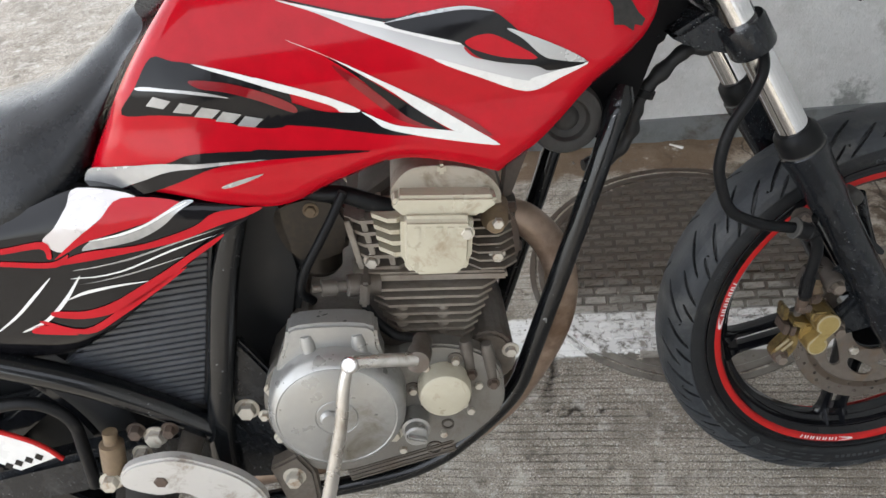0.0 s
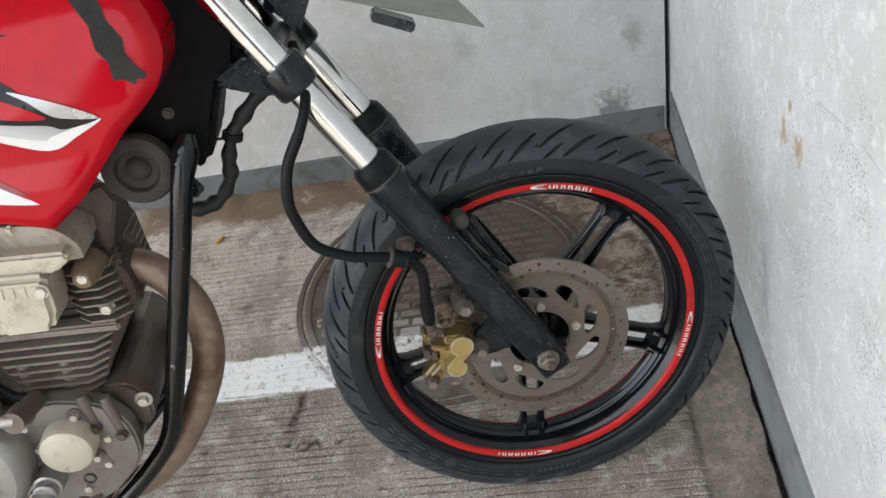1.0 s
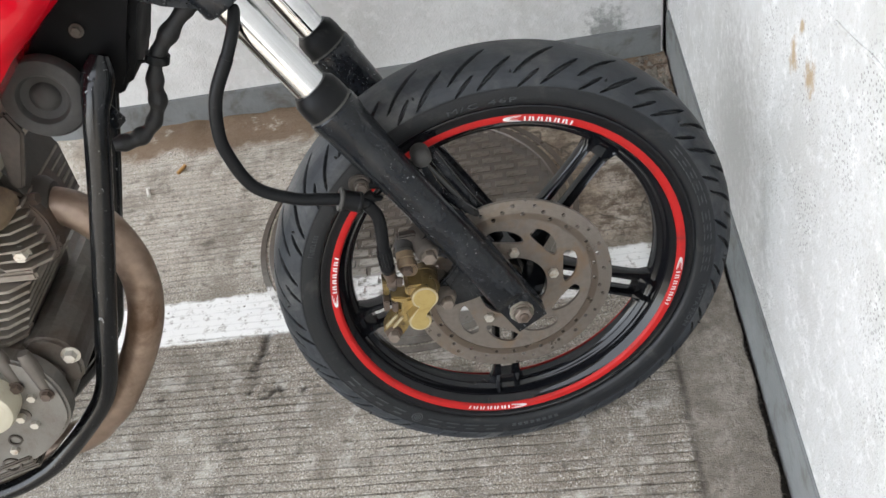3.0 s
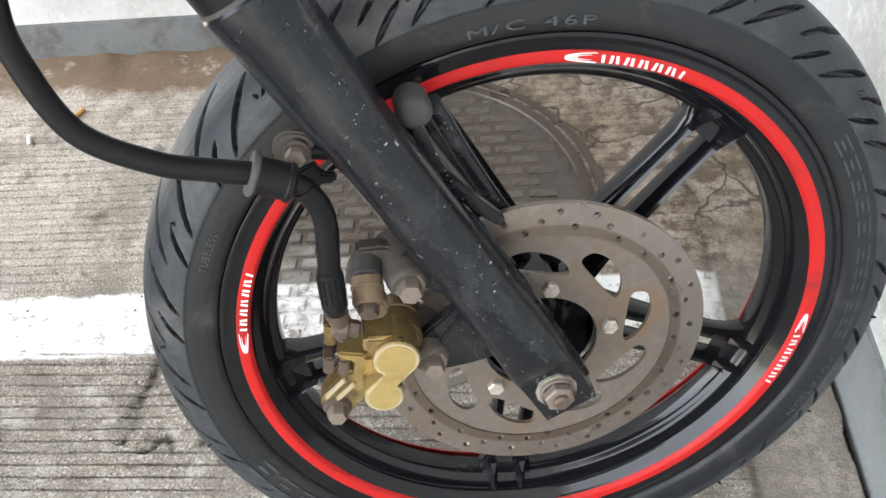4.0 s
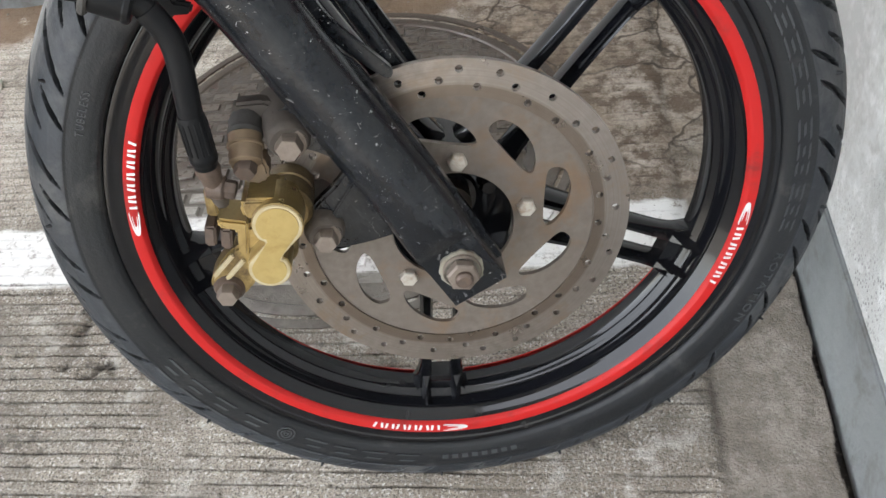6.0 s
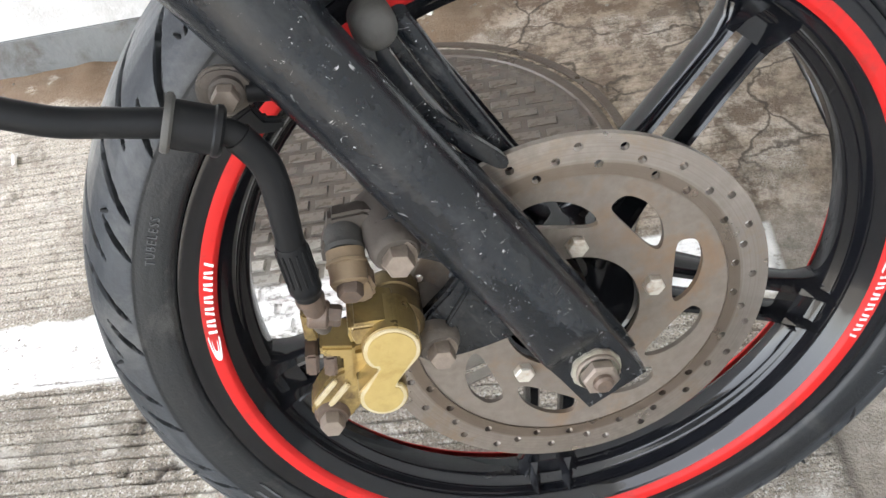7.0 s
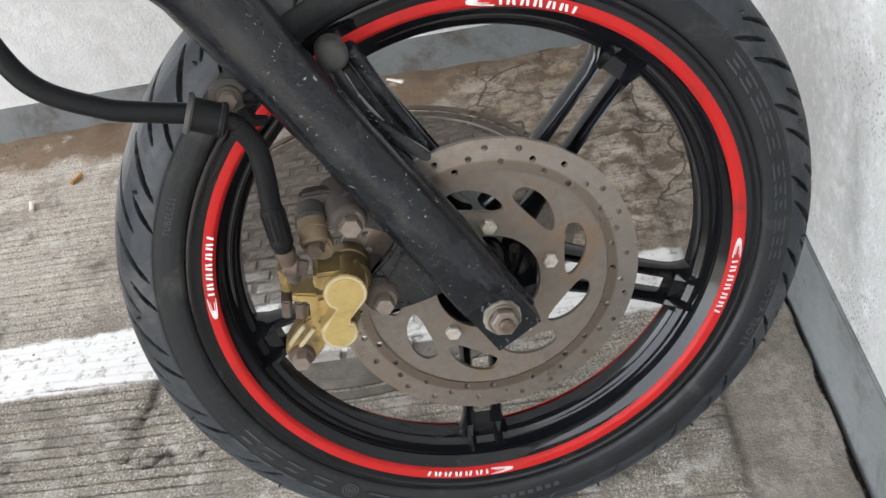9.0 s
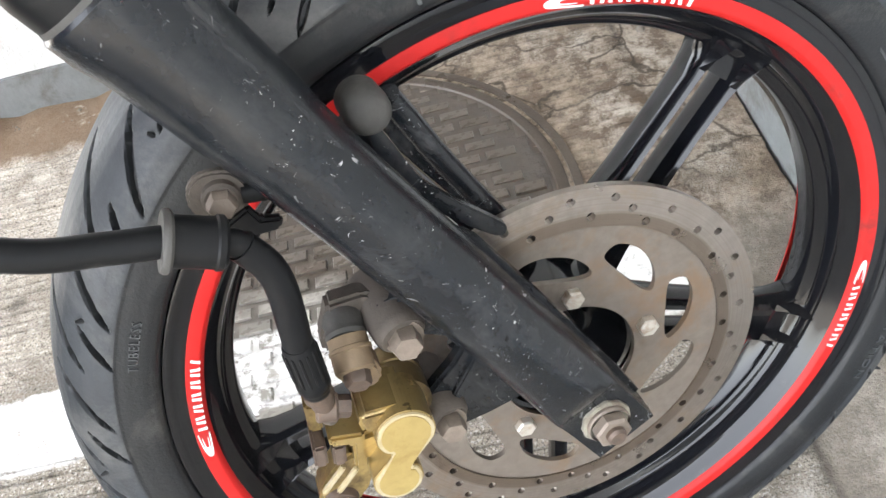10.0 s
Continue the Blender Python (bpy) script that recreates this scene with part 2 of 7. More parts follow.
M_DEEPRED = mat("dark_red_print", (0.16, 0.002, 0.006), 0.12, coat=0.2, spec=0.35, vary=((0.12, 0.002, 0.005), (0.20, 0.003, 0.008)), grain=40, rough_vary=0.05)
M_CASING = mat("greased_silver_casting", (0.18, 0.175, 0.162), 0.40, 0.45, vary=((0.185, 0.176, 0.162), (0.105, 0.096, 0.083)), grain=120, dirt=(0.10, 0.085, 0.066), dirt_scale=11, dirt_amount=0.4, bump=0.0003)
M_BRACKET = mat("whitish_aluminium", (0.52, 0.515, 0.50), 0.38, 0.35, vary=((0.46, 0.455, 0.44), (0.40, 0.385, 0.36)), grain=70, dirt=(0.22, 0.18, 0.14), dirt_scale=26, dirt_amount=0.22)
M_TUBE = mat("glossy_frame_paint", (0.003, 0.0034, 0.0042), 0.16, spec=0.34, chips=(0.26, 0.26, 0.26), vary=((0.005, 0.006, 0.007), (0.007, 0.008, 0.009)), grain=160, rough_vary=0.05, dirt=(0.02, 0.019, 0.018), dirt_scale=12, dirt_amount=0.15)
# black enamel made darker: the deep steering head's shade is in the colour
M_SHADE_BLACK = mat("shaded_black_enamel", (0.0016, 0.0017, 0.002), 0.6, spec=0.1, vary=((0.003, 0.003, 0.0035),), grain=90)
M_STRAP = mat("frayed_strap", (0.012, 0.012, 0.012), 0.85, spec=0.3, vary=((0.025, 0.024, 0.022), (0.06, 0.055, 0.05)), grain=140, bump=0.0006)
M_IRON = mat("muddy_cast_iron", (0.13, 0.116, 0.098), 0.40, 0.1, spec=0.5, vary=((0.07, 0.06, 0.05), (0.19, 0.175, 0.15)), grain=60, rough_vary=0.18, dirt=(0.034, 0.023, 0.015), dirt_scale=6.5, dirt_amount=0.5, bump=0.0008)
M_BLOCK = mat("worn_iron_block", (0.33, 0.31, 0.275), 0.34, 0.1, spec=0.5, vary=((0.22, 0.203, 0.175), (0.40, 0.38, 0.345)), grain=110, rough_vary=0.15, dirt=(0.06, 0.046, 0.034), dirt_scale=30, dirt_amount=0.35, bump=0.0006)
M_FILTER = mat("tan_filter_paper", (0.5, 0.27, 0.09), 0.8, vary=((0.42, 0.22, 0.07),), grain=300)
M_PAPER = mat("dirty_white_paper", (0.7, 0.68, 0.63), 0.8, vary=((0.6, 0.57, 0.52),), grain=300)
M_PALEZINC = mat("corroded_pale_zinc", (0.30, 0.29, 0.24), 0.6, 0.3, vary=((0.22, 0.205, 0.165), (0.16, 0.14, 0.11)), grain=160, dirt=(0.10, 0.072, 0.05), dirt_scale=45, dirt_amount=0.4, bump=0.0004)
M_DIRTYGOLD = mat("dull_dirty_gold", (0.20, 0.145, 0.062), 0.42, 0.6, vary=((0.15, 0.105, 0.046), (0.10, 0.072, 0.038)), grain=120, dirt=(0.045, 0.034, 0.024), dirt_scale=24, dirt_amount=0.5, bump=0.0002)
M_GRIT = mat("grit_crumbs", (0.15, 0.13, 0.105), 0.9, vary=((0.07, 0.058, 0.046), (0.24, 0.215, 0.185)), grain=500)


def fading(name, dark, light, axis, lo, hi):
    """Printed film that fades from one tone to another along a direction of the part."""
    m = mat(name, dark, 0.14, coat=0.2, spec=0.35, vary=((0.05, 0.05, 0.052),), grain=60, rough_vary=0.05)
    nt = m.node_tree
    N, L = nt.nodes.new, nt.links.new
    b = nt.nodes["Principled BSDF"]
    old = b.inputs["Base Color"].links[0].from_socket
    dot = N("ShaderNodeVectorMath")
    dot.operation = "DOT_PRODUCT"
    dot.inputs[1].default_value = axis
    L(N("ShaderNodeTexCoord").outputs["Object"], dot.inputs[0])
    r = N("ShaderNodeMapRange")
    r.inputs["From Min"].default_value, r.inputs["From Max"].default_value = lo, hi
    L(dot.outputs["Value"], r.inputs["Value"])
    x = N("ShaderNodeMix")
    x.data_type = "RGBA"
    L(r.outputs[0], x.inputs["Factor"])
    p, q = [k for k in x.inputs if k.type == "RGBA"]
    L(old, p)
    q.default_value = (*light, 1)
    L([k for k in x.outputs if k.type == "RGBA"][0], b.inputs["Base Color"])
    return m


M_FADE = fading("grey_fading_print", (0.045, 0.046, 0.05), (0.55, 0.55, 0.56), (-0.49, 0, -0.87), -0.236, -0.172)
M_WETMUD = mat("wet_brown_mud", (0.052, 0.041, 0.032), 0.09, spec=0.6, vary=((0.085, 0.066, 0.05), (0.04, 0.03, 0.022)), grain=90, rough_vary=0.06, bump=0.0022, bump_scale=75)

# ---- mesh helpers ----
def P(x, l, z):
    """Bike coordinates: x ahead of the front axle, l towards the bike's right, z above the axle."""
    return Vector((x, -l, z))


def finish(bm, name, material, smooth=35):
    bmesh.ops.recalc_face_normals(bm, faces=bm.faces)
    me = bpy.data.meshes.new(name)
    bm.to_mesh(me)
    bm.free()
    if smooth:
        me.polygons.foreach_set("use_smooth", [True] * len(me.polygons))
        me.set_sharp_from_angle(angle=radians(smooth))
    for m in (material if isinstance(material, (list, tuple)) else [material]):
        me.materials.append(m)
    return me


def part(name, bm, material, parent=None, label="", smooth=35):
    ob = new(name, finish(bm, name, material, smooth))
    if parent:
        ob.parent = parent
    return tagged(ob, label)


def thing(name, bm, material, label, category, group="", kind="", smooth=35):
    return tagged(new(name, finish(bm, name, material, smooth)), label, category, group, kind)


def lathe(profile, n=64, cx=0.0, cz=0.0, closed=False, bm=None):
    """profile: (radius, l) turned about the bike's lateral axis through (cx, cz)."""
    bm = bm or bmesh.new()
    rings = []
    for r, l in profile:
        if r < 1e-6:
            rings.append([bm.verts.new(P(cx, l, cz))] * n)
        else:
            rings.append([bm.verts.new(P(cx + r * math.cos(a), l, cz + r * math.sin(a))) for a in (2 * math.pi * k / n for k in range(n))])
    pairs = list(zip(rings, rings[1:])) + ([(rings[-1], rings[0])] if closed else [])
    for a, b in pairs:
        for k in range(n):
            j = (k + 1) % n
            vs = list(dict.fromkeys((a[k], a[j], b[j], b[k])))
            if len(vs) > 2:
                bm.faces.new(vs)
    return bm


def spline(pts, per=8):
    """Smooth curve through the points."""
    pts = [Vector(p) for p in pts]
    if len(pts) < 3:
        return [pts[0].lerp(pts[-1], k / per) for k in range(per + 1)]
    ext = [2 * pts[0] - pts[1]] + pts + [2 * pts[-1] - pts[-2]]
    out = []
    for i in range(1, len(ext) - 2):
        a, b, c, d = ext[i - 1:i + 3]
        for k in range(per):
            t = k / per
            out.append(0.5 * (2 * b + (c - a) * t + (2 * a - 5 * b + 4 * c - d) * t * t + (3 * b - a - 3 * c + d) * t ** 3))
    return out + [pts[-1]]


def tube(pts, r, n=14, per=8, bm=None, smooth_path=True, squash=1.0):
    """A pipe along a path; r may be a number or a function of the share of the way."""
    bm = bm or bmesh.new()
    path = spline(pts, per) if smooth_path else [Vector(p) for p in pts]
    up = Vector((0.03, 1, 0.02)).normalized()
    rings = []
    for i, p in enumerate(path):
        d = (path[min(i + 1, len(path) - 1)] - path[max(i - 1, 0)]).normalized()
        s = d.cross(up).normalized()
        up = s.cross(d).normalized()
        rad = r(i / (len(path) - 1)) if callable(r) else r
        rings.append([bm.verts.new(p + rad * (math.cos(a) * s + squash * math.sin(a) * up)) for a in (2 * math.pi * k / n for k in range(n))])
    for a, b in zip(rings, rings[1:]):
        for k in range(n):
            bm.faces.new((a[k], a[(k + 1) % n], b[(k + 1) % n], b[k]))
    bm.faces.new(rings[0][::-1])
    bm.faces.new(rings[-1])
    return bm


def rod(a, b, radii, n=20, bm=None):
    """A turned rod from a to b; radii: (share of the way, radius)."""
    bm = bm or bmesh.new()
    a, b = Vector(a), Vector(b)
    d = (b - a).normalized()
    s = d.orthogonal().normalized()
    t = d.cross(s)
    rings = []
    for k, r in radii:
        c = a.lerp(b, k)
        rings.append([bm.verts.new(c + r * (math.cos(w) * s + math.sin(w) * t)) for w in (2 * math.pi * i / n for i in range(n))])
    for p, q in zip(rings, rings[1:]):
        for i in range(n):
            bm.faces.new((p[i], p[(i + 1) % n], q[(i + 1) % n], q[i]))
    bm.faces.new(rings[0][::-1])
    bm.faces.new(rings[-1])
    return bm


def prism(outline, l0, l1, bevel=0.002, bm=None, seg=2, to=P):
    """A plate: an outline of (x, z) between two lateral planes, with rounded edges."""
    own = bmesh.new()
    vs = [own.verts.new(to(x, l0, z)) for x, z in outline]
    f = own.faces.new(vs)
    r = bmesh.ops.extrude_face_region(own, geom=[f])
    move = to(0, l1, 0) - to(0, l0, 0)
    bmesh.ops.translate(own, vec=move, verts=[v for v in r["geom"] if isinstance(v, bmesh.types.BMVert)])
    bmesh.ops.recalc_face_normals(own, faces=own.faces)
    if bevel:
        bmesh.ops.bevel(own, geom=list(own.edges), offset=bevel, segments=seg, affect="EDGES", clamp_overlap=True)
    if bm is None:
        return own
    join(bm, own)
    return bm


def join(bm, other, m=None):
    """Adds another bmesh to bm, and frees it."""
    if m is not None:
        bmesh.ops.transform(other, matrix=m, verts=other.verts)
    made = {v: bm.verts.new(v.co) for v in other.verts}
    for f in other.faces:
        g = bm.faces.new([made[v] for v in f.verts])
        g.material_index = f.material_index
    other.free()
    return bm


def box(c, size, bevel=0.003, turn=None, bm=None, seg=2):
    """A rounded block; c and size in bike coordinates, turn: degrees about the lateral axis."""
    own = bmesh.new()
    bmesh.ops.create_cube(own, size=1)
    bmesh.ops.scale(own, vec=size, verts=own.verts)
    if bevel:
        bmesh.ops.bevel(own, geom=list(own.edges), offset=bevel, segments=seg, affect="EDGES", clamp_overlap=True)
    m = Matrix.Translation(P(*c)) @ (pose(0, 0, 0, 0, turn, 0) if turn else Matrix())
    bmesh.ops.transform(own, matrix=m, verts=own.verts)
    if bm is None:
        return own
    return join(bm, own)


def hexbolt(c, r=0.006, h=0.006, washer=0.0, axis=(0, -1, 0), bm=None):
    """A hexagon bolt head whose seat is at c, pointing along axis."""
    bm = bm or bmesh.new()
    a = Vector(axis).normalized()
    c = Vector(c)
    if washer:
        rod(c, c + a * 0.0015, [(0, washer), (1, washer)], 18, bm)
    rod(c, c + a * h, [(0, r), (0.8, r), (1, r * 0.86)], 6, bm)
    return bm


def circle(cx, cz, r, n=32, a0=0.0):
    return [(cx + r * math.cos(a0 + 2 * math.pi * k / n), cz + r * math.sin(a0 + 2 * math.pi * k / n)) for k in range(n)]


def smooth_outline(pts, per=6):
    """A closed smooth outline through (x, z) points."""
    n = len(pts)
    out = []
    for i in range(n):
        a, b, c, d = (Vector((*pts[(i + k) % n], 0)) for k in (-1, 0, 1, 2))
        for k in range(per):
            t = k / per
            p = 0.5 * (2 * b + (c - a) * t + (2 * a - 5 * b + 4 * c - d) * t * t + (3 * b - a - 3 * c + d) * t ** 3)
            out.append((p.x, p.y))
    return out


def plate(loops, l0, l1, bm=None):
    """A plate with holes: the first loop is its edge, the rest are cut through."""
    own = bmesh.new()
    rings = []
    for lp in loops:
        vs = [own.verts.new(P(x, l0, z)) for x, z in lp]
        rings.append([own.edges.new((vs[k], vs[(k + 1) % len(vs)])) for k in range(len(vs))])
    bmesh.ops.triangle_fill(own, use_beauty=True, use_dissolve=False, edges=[e for r in rings for e in r])
    faces = list(own.faces)
    r = bmesh.ops.extrude_face_region(own, geom=faces)
    bmesh.ops.translate(own, vec=P(0, l1 - l0, 0), verts=[v for v in r["geom"] if isinstance(v, bmesh.types.BMVert)])
    if bm is None:
        return own
    return join(bm, own)


# ---- the corner: floor and walls ----
CORNER_X, BACK_Y = 0.3448, 0.829
STRIP_X = 0.228      # where the grooved slab ends
GROOVE = 0.0150      # distance of the grooves


def box_world(lo, hi, bevel=0.0):
    bm = bmesh.new()
    bmesh.ops.create_cube(bm, size=1)
    lo, hi = Vector(lo), Vector(hi)
    bmesh.ops.transform(bm, matrix=Matrix.Translation((lo + hi) / 2) @ Matrix.Diagonal((*(hi - lo), 1)), verts=bm.verts)
    if bevel:
        bmesh.ops.bevel(bm, geom=list(bm.edges), offset=bevel, segments=2, affect="EDGES")
    return bm


def grid_mesh(name, xs, ys, height, material, smooth=True, grime_shade=None):
    """A sheet over xs and ys whose height is height(X, Y)."""
    X, Y = np.meshgrid(xs, ys)
    co = np.stack([X, Y, height(X, Y)], -1).reshape(-1, 3)
    nx, ny = len(xs), len(ys)
    i = (np.arange(ny - 1)[:, None] * nx + np.arange(nx - 1)[None, :]).ravel()
    faces = np.stack([i, i + 1, i + nx + 1, i + nx], 1)
    me = bpy.data.meshes.new(name)
    me.vertices.add(len(co))
    me.vertices.foreach_set("co", co.ravel())
    me.loops.add(faces.size)
    me.loops.foreach_set("vertex_index", faces.ravel().astype(np.int32))
    me.polygons.add(len(faces))
    me.polygons.foreach_set("loop_start", np.arange(0, faces.size, 4, dtype=np.int32))
    me.polygons.foreach_set("use_smooth", [smooth] * len(faces))
    me.update()
    me.validate()
    me.materials.append(material)
    if grime_shade:
        layer = me.attributes.new("grime_shade", "FLOAT", "POINT")
        layer.data.foreach_set("value", grime_shade(X, Y).ravel().astype(np.float32))
    return me


def value_noise(X, Y, scale, seed):
    """Smooth random field in 0..1."""
    r = np.random.RandomState(seed).rand(64, 64)
    u, v = X * scale + seed * 7.3, Y * scale + seed * 3.1
    i, j = np.floor(u).astype(int), np.floor(v).astype(int)
    fu, fv = u - i, v - j
    fu, fv = fu * fu * (3 - 2 * fu), fv * fv * (3 - 2 * fv)
    a, b, c, d = r[j % 64, i % 64], r[j % 64, (i + 1) % 64], r[(j + 1) % 64, i % 64], r[(j + 1) % 64, (i + 1) % 64]
    return (a * (1 - fu) + b * fu) * (1 - fv) + (c * (1 - fu) + d * fu) * fv


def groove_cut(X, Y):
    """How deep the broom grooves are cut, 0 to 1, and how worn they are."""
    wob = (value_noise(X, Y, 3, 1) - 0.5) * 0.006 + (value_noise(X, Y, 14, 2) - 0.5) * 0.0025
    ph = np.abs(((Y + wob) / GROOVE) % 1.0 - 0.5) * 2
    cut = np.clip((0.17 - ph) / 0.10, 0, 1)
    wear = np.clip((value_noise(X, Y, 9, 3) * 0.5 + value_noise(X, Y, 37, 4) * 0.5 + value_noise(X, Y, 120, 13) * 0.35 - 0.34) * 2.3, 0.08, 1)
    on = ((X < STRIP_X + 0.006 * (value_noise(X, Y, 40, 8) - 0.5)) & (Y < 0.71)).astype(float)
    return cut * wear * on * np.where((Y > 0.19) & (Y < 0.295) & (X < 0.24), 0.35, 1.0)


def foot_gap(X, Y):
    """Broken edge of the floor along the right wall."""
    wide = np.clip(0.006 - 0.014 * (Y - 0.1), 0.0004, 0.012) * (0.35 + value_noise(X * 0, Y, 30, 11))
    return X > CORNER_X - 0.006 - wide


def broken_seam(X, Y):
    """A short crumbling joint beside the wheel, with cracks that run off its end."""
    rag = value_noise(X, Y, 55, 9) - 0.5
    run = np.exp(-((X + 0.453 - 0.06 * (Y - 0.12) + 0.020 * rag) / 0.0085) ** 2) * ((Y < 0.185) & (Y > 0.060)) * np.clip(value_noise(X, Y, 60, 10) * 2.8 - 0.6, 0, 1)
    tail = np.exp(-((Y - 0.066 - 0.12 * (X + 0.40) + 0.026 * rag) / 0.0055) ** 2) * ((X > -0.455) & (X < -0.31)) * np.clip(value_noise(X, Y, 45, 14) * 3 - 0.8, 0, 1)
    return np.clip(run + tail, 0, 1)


def floor_grime_shade(X, Y):
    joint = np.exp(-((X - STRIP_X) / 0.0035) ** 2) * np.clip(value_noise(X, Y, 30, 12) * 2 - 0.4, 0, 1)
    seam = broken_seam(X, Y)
    # the wall-foot gap is blackened to paint its shade
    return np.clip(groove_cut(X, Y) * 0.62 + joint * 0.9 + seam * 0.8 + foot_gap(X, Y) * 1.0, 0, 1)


def floor_height(X, Y):
    on = ((X < STRIP_X + 0.006 * (value_noise(X, Y, 40, 8) - 0.5)) & (Y < 0.71)).astype(float)
    rough = (value_noise(X, Y, 60, 5) - 0.5) * 0.0012 + (value_noise(X, Y, 170, 6) - 0.5) * 0.0008
    step = np.where(X > STRIP_X, -0.0035, 0.0)
    back = np.clip((Y - 0.70) / 0.1, 0, 1) * ((value_noise(X, Y, 25, 7) - 0.3) * 0.012)
    seam = -0.005 * broken_seam(X, Y)
    gap = np.where(foot_gap(X, Y), -0.025, 0.0)
    near = (np.abs(X) < 3) & (Y < 0.85) & (Y > -0.75)
    return np.where(near, -0.0030 * groove_cut(X, Y) + rough + step + back * near + seam + gap, -0.001)


def floor_material():
    m = M_FLOOR
    nt = m.node_tree
    b = nt.nodes["Principled BSDF"]
    N, L = nt.nodes.new, nt.links.new
    old = b.inputs["Base Color"].links[0].from_socket
    geo = N("ShaderNodeTexCoord")
    sep = N("ShaderNodeSeparateXYZ")
    L(geo.outputs["Object"], sep.inputs[0])

    def noise_tex(scale, detail=6, rgh=0.65):
        t = N("ShaderNodeTexNoise")
        t.inputs["Scale"].default_value, t.inputs["Detail"].default_value, t.inputs["Roughness"].default_value = scale, detail, rgh
        L(geo.outputs["Object"], t.inputs["Vector"])
        return t.outputs["Fac"]

    def math_node(op, a, c, clamp=False):
        n = N("ShaderNodeMath")
        n.operation, n.use_clamp = op, clamp
        for k, v in enumerate((a, c)):
            if isinstance(v, (int, float)):
                n.inputs[k].default_value = v
            else:
                L(v, n.inputs[k])
        return n.outputs[0]

    def between(sock, lo, hi, edge):
        up = N("ShaderNodeMapRange")
        up.inputs["From Min"].default_value, up.inputs["From Max"].default_value = lo - edge, lo + edge
        L(sock, up.inputs["Value"])
        dn = N("ShaderNodeMapRange")
        dn.inputs["From Min"].default_value, dn.inputs["From Max"].default_value = hi + edge, hi - edge
        L(sock, dn.inputs["Value"])
        return math_node("MULTIPLY", up.outputs[0], dn.outputs[0])

    def mixc(fac, a, c):
        x = N("ShaderNodeMix")
        x.data_type = "RGBA"
        L(fac, x.inputs["Factor"])
        for k, v in (("A", a), ("B", c)):
            sock = [s for s in x.inputs if s.name == k and s.type == "RGBA"][0]
            if isinstance(v, tuple):
                sock.default_value = (*v, 1)
            else:
                L(v, sock)
        return [s for s in x.outputs if s.type == "RGBA"][0]

    wob = math_node("ADD", sep.outputs["Y"], math_node("MULTIPLY", math_node("SUBTRACT", noise_tex(30), 0.5), 0.02))
    wobx = math_node("ADD", sep.outputs["X"], math_node("MULTIPLY", math_node("SUBTRACT", noise_tex(22), 0.5), 0.03))
    # brown earth along the foot of the back wall
    earth = math_node("MULTIPLY", between(math_node("ADD", wob, math_node("MULTIPLY", math_node("SUBTRACT", noise_tex(7), 0.5), 0.14)), 0.715, 0.90, 0.012), between(noise_tex(16), 0.36, 2.0, 0.05))
    earth = math_node("MULTIPLY", earth, between(wobx, -0.98, 0.6, 0.05))
    # broad brown staining, yard light painted into the back floor, fine salt-and-pepper grain
    lit_back = between(wob, 0.30, 0.9, 0.06)
    stain = math_node("SUBTRACT", 0.55, math_node("MULTIPLY", lit_back, 0.40))
    col = mixc(math_node("MULTIPLY", between(noise_tex(2.6, 7, 0.65), 0.47, 2.0, 0.09), stain), mixc(math_node("MULTIPLY", lit_back, 0.6), old, (0.555, 0.498, 0.418)), (0.218, 0.181, 0.139))
    col = mixc(math_node("MULTIPLY", between(noise_tex(400, 4, 0.75), 0.545, 2.0, 0.03), 0.95), col, (0.085, 0.075, 0.064))
    col = mixc(math_node("MULTIPLY", between(noise_tex(280, 4, 0.75), 0.575, 2.0, 0.03), 0.9), col, (0.62, 0.595, 0.55))
    # dark blotches of old oil and paler scuffed places
    blot = math_node("MULTIPLY", between(noise_tex(7.5, 9, 0.72), 0.53, 2.0, 0.045), 0.55)
    col = mixc(blot, col, (0.15, 0.128, 0.102))
    col = mixc(math_node("MULTIPLY", between(noise_tex(24, 7, 0.75), 0.60, 2.0, 0.035), 0.7), col, (0.085, 0.072, 0.058))
    col = mixc(math_node("MULTIPLY", between(noise_tex(17, 8, 0.75), 0.575, 2.0, 0.035), 0.5), col, (0.56, 0.53, 0.475))
    # faint trowel streaks along the grooves
    drag = N("ShaderNodeMapping")
    drag.inputs["Scale"].default_value = (6, 130, 1)
    L(geo.outputs["Object"], drag.inputs["Vector"])
    streaks = N("ShaderNodeTexNoise")
    streaks.inputs["Scale"].default_value, streaks.inputs["Detail"].default_value = 1.0, 5
    L(drag.outputs[0], streaks.inputs["Vector"])
    col = mixc(math_node("MULTIPLY", between(streaks.outputs["Fac"], 0.54, 2.0, 0.05), 0.3), col, (0.19, 0.175, 0.155))
    col = mixc(math_node("MULTIPLY", earth, 0.9), col, (0.145, 0.096, 0.058))
    # smoother, greyer cement beside the wall
    strip = math_node("MULTIPLY", between(wobx, STRIP_X, 2.0, 0.004), between(wob, -9.0, 0.36, 0.06))
    col = mixc(math_node("MULTIPLY", strip, 0.85), col, mixc(math_node("MULTIPLY", between(noise_tex(60, 8, 0.8), 0.53, 2.0, 0.06), 0.7), mixc(between(noise_tex(8, 9, 0.75), 0.47, 2.0, 0.05), (0.295, 0.264, 0.225), (0.187, 0.163, 0.134)), (0.128, 0.111, 0.092)))
    # muddy, cracked patch behind the wheel
    muddy = math_node("MULTIPLY", between(wobx, -0.06, 0.36, 0.03), between(wob, 0.30, 0.80, 0.03))
    muddy = math_node("MULTIPLY", muddy, between(noise_tex(9), 0.36, 2.0, 0.08))
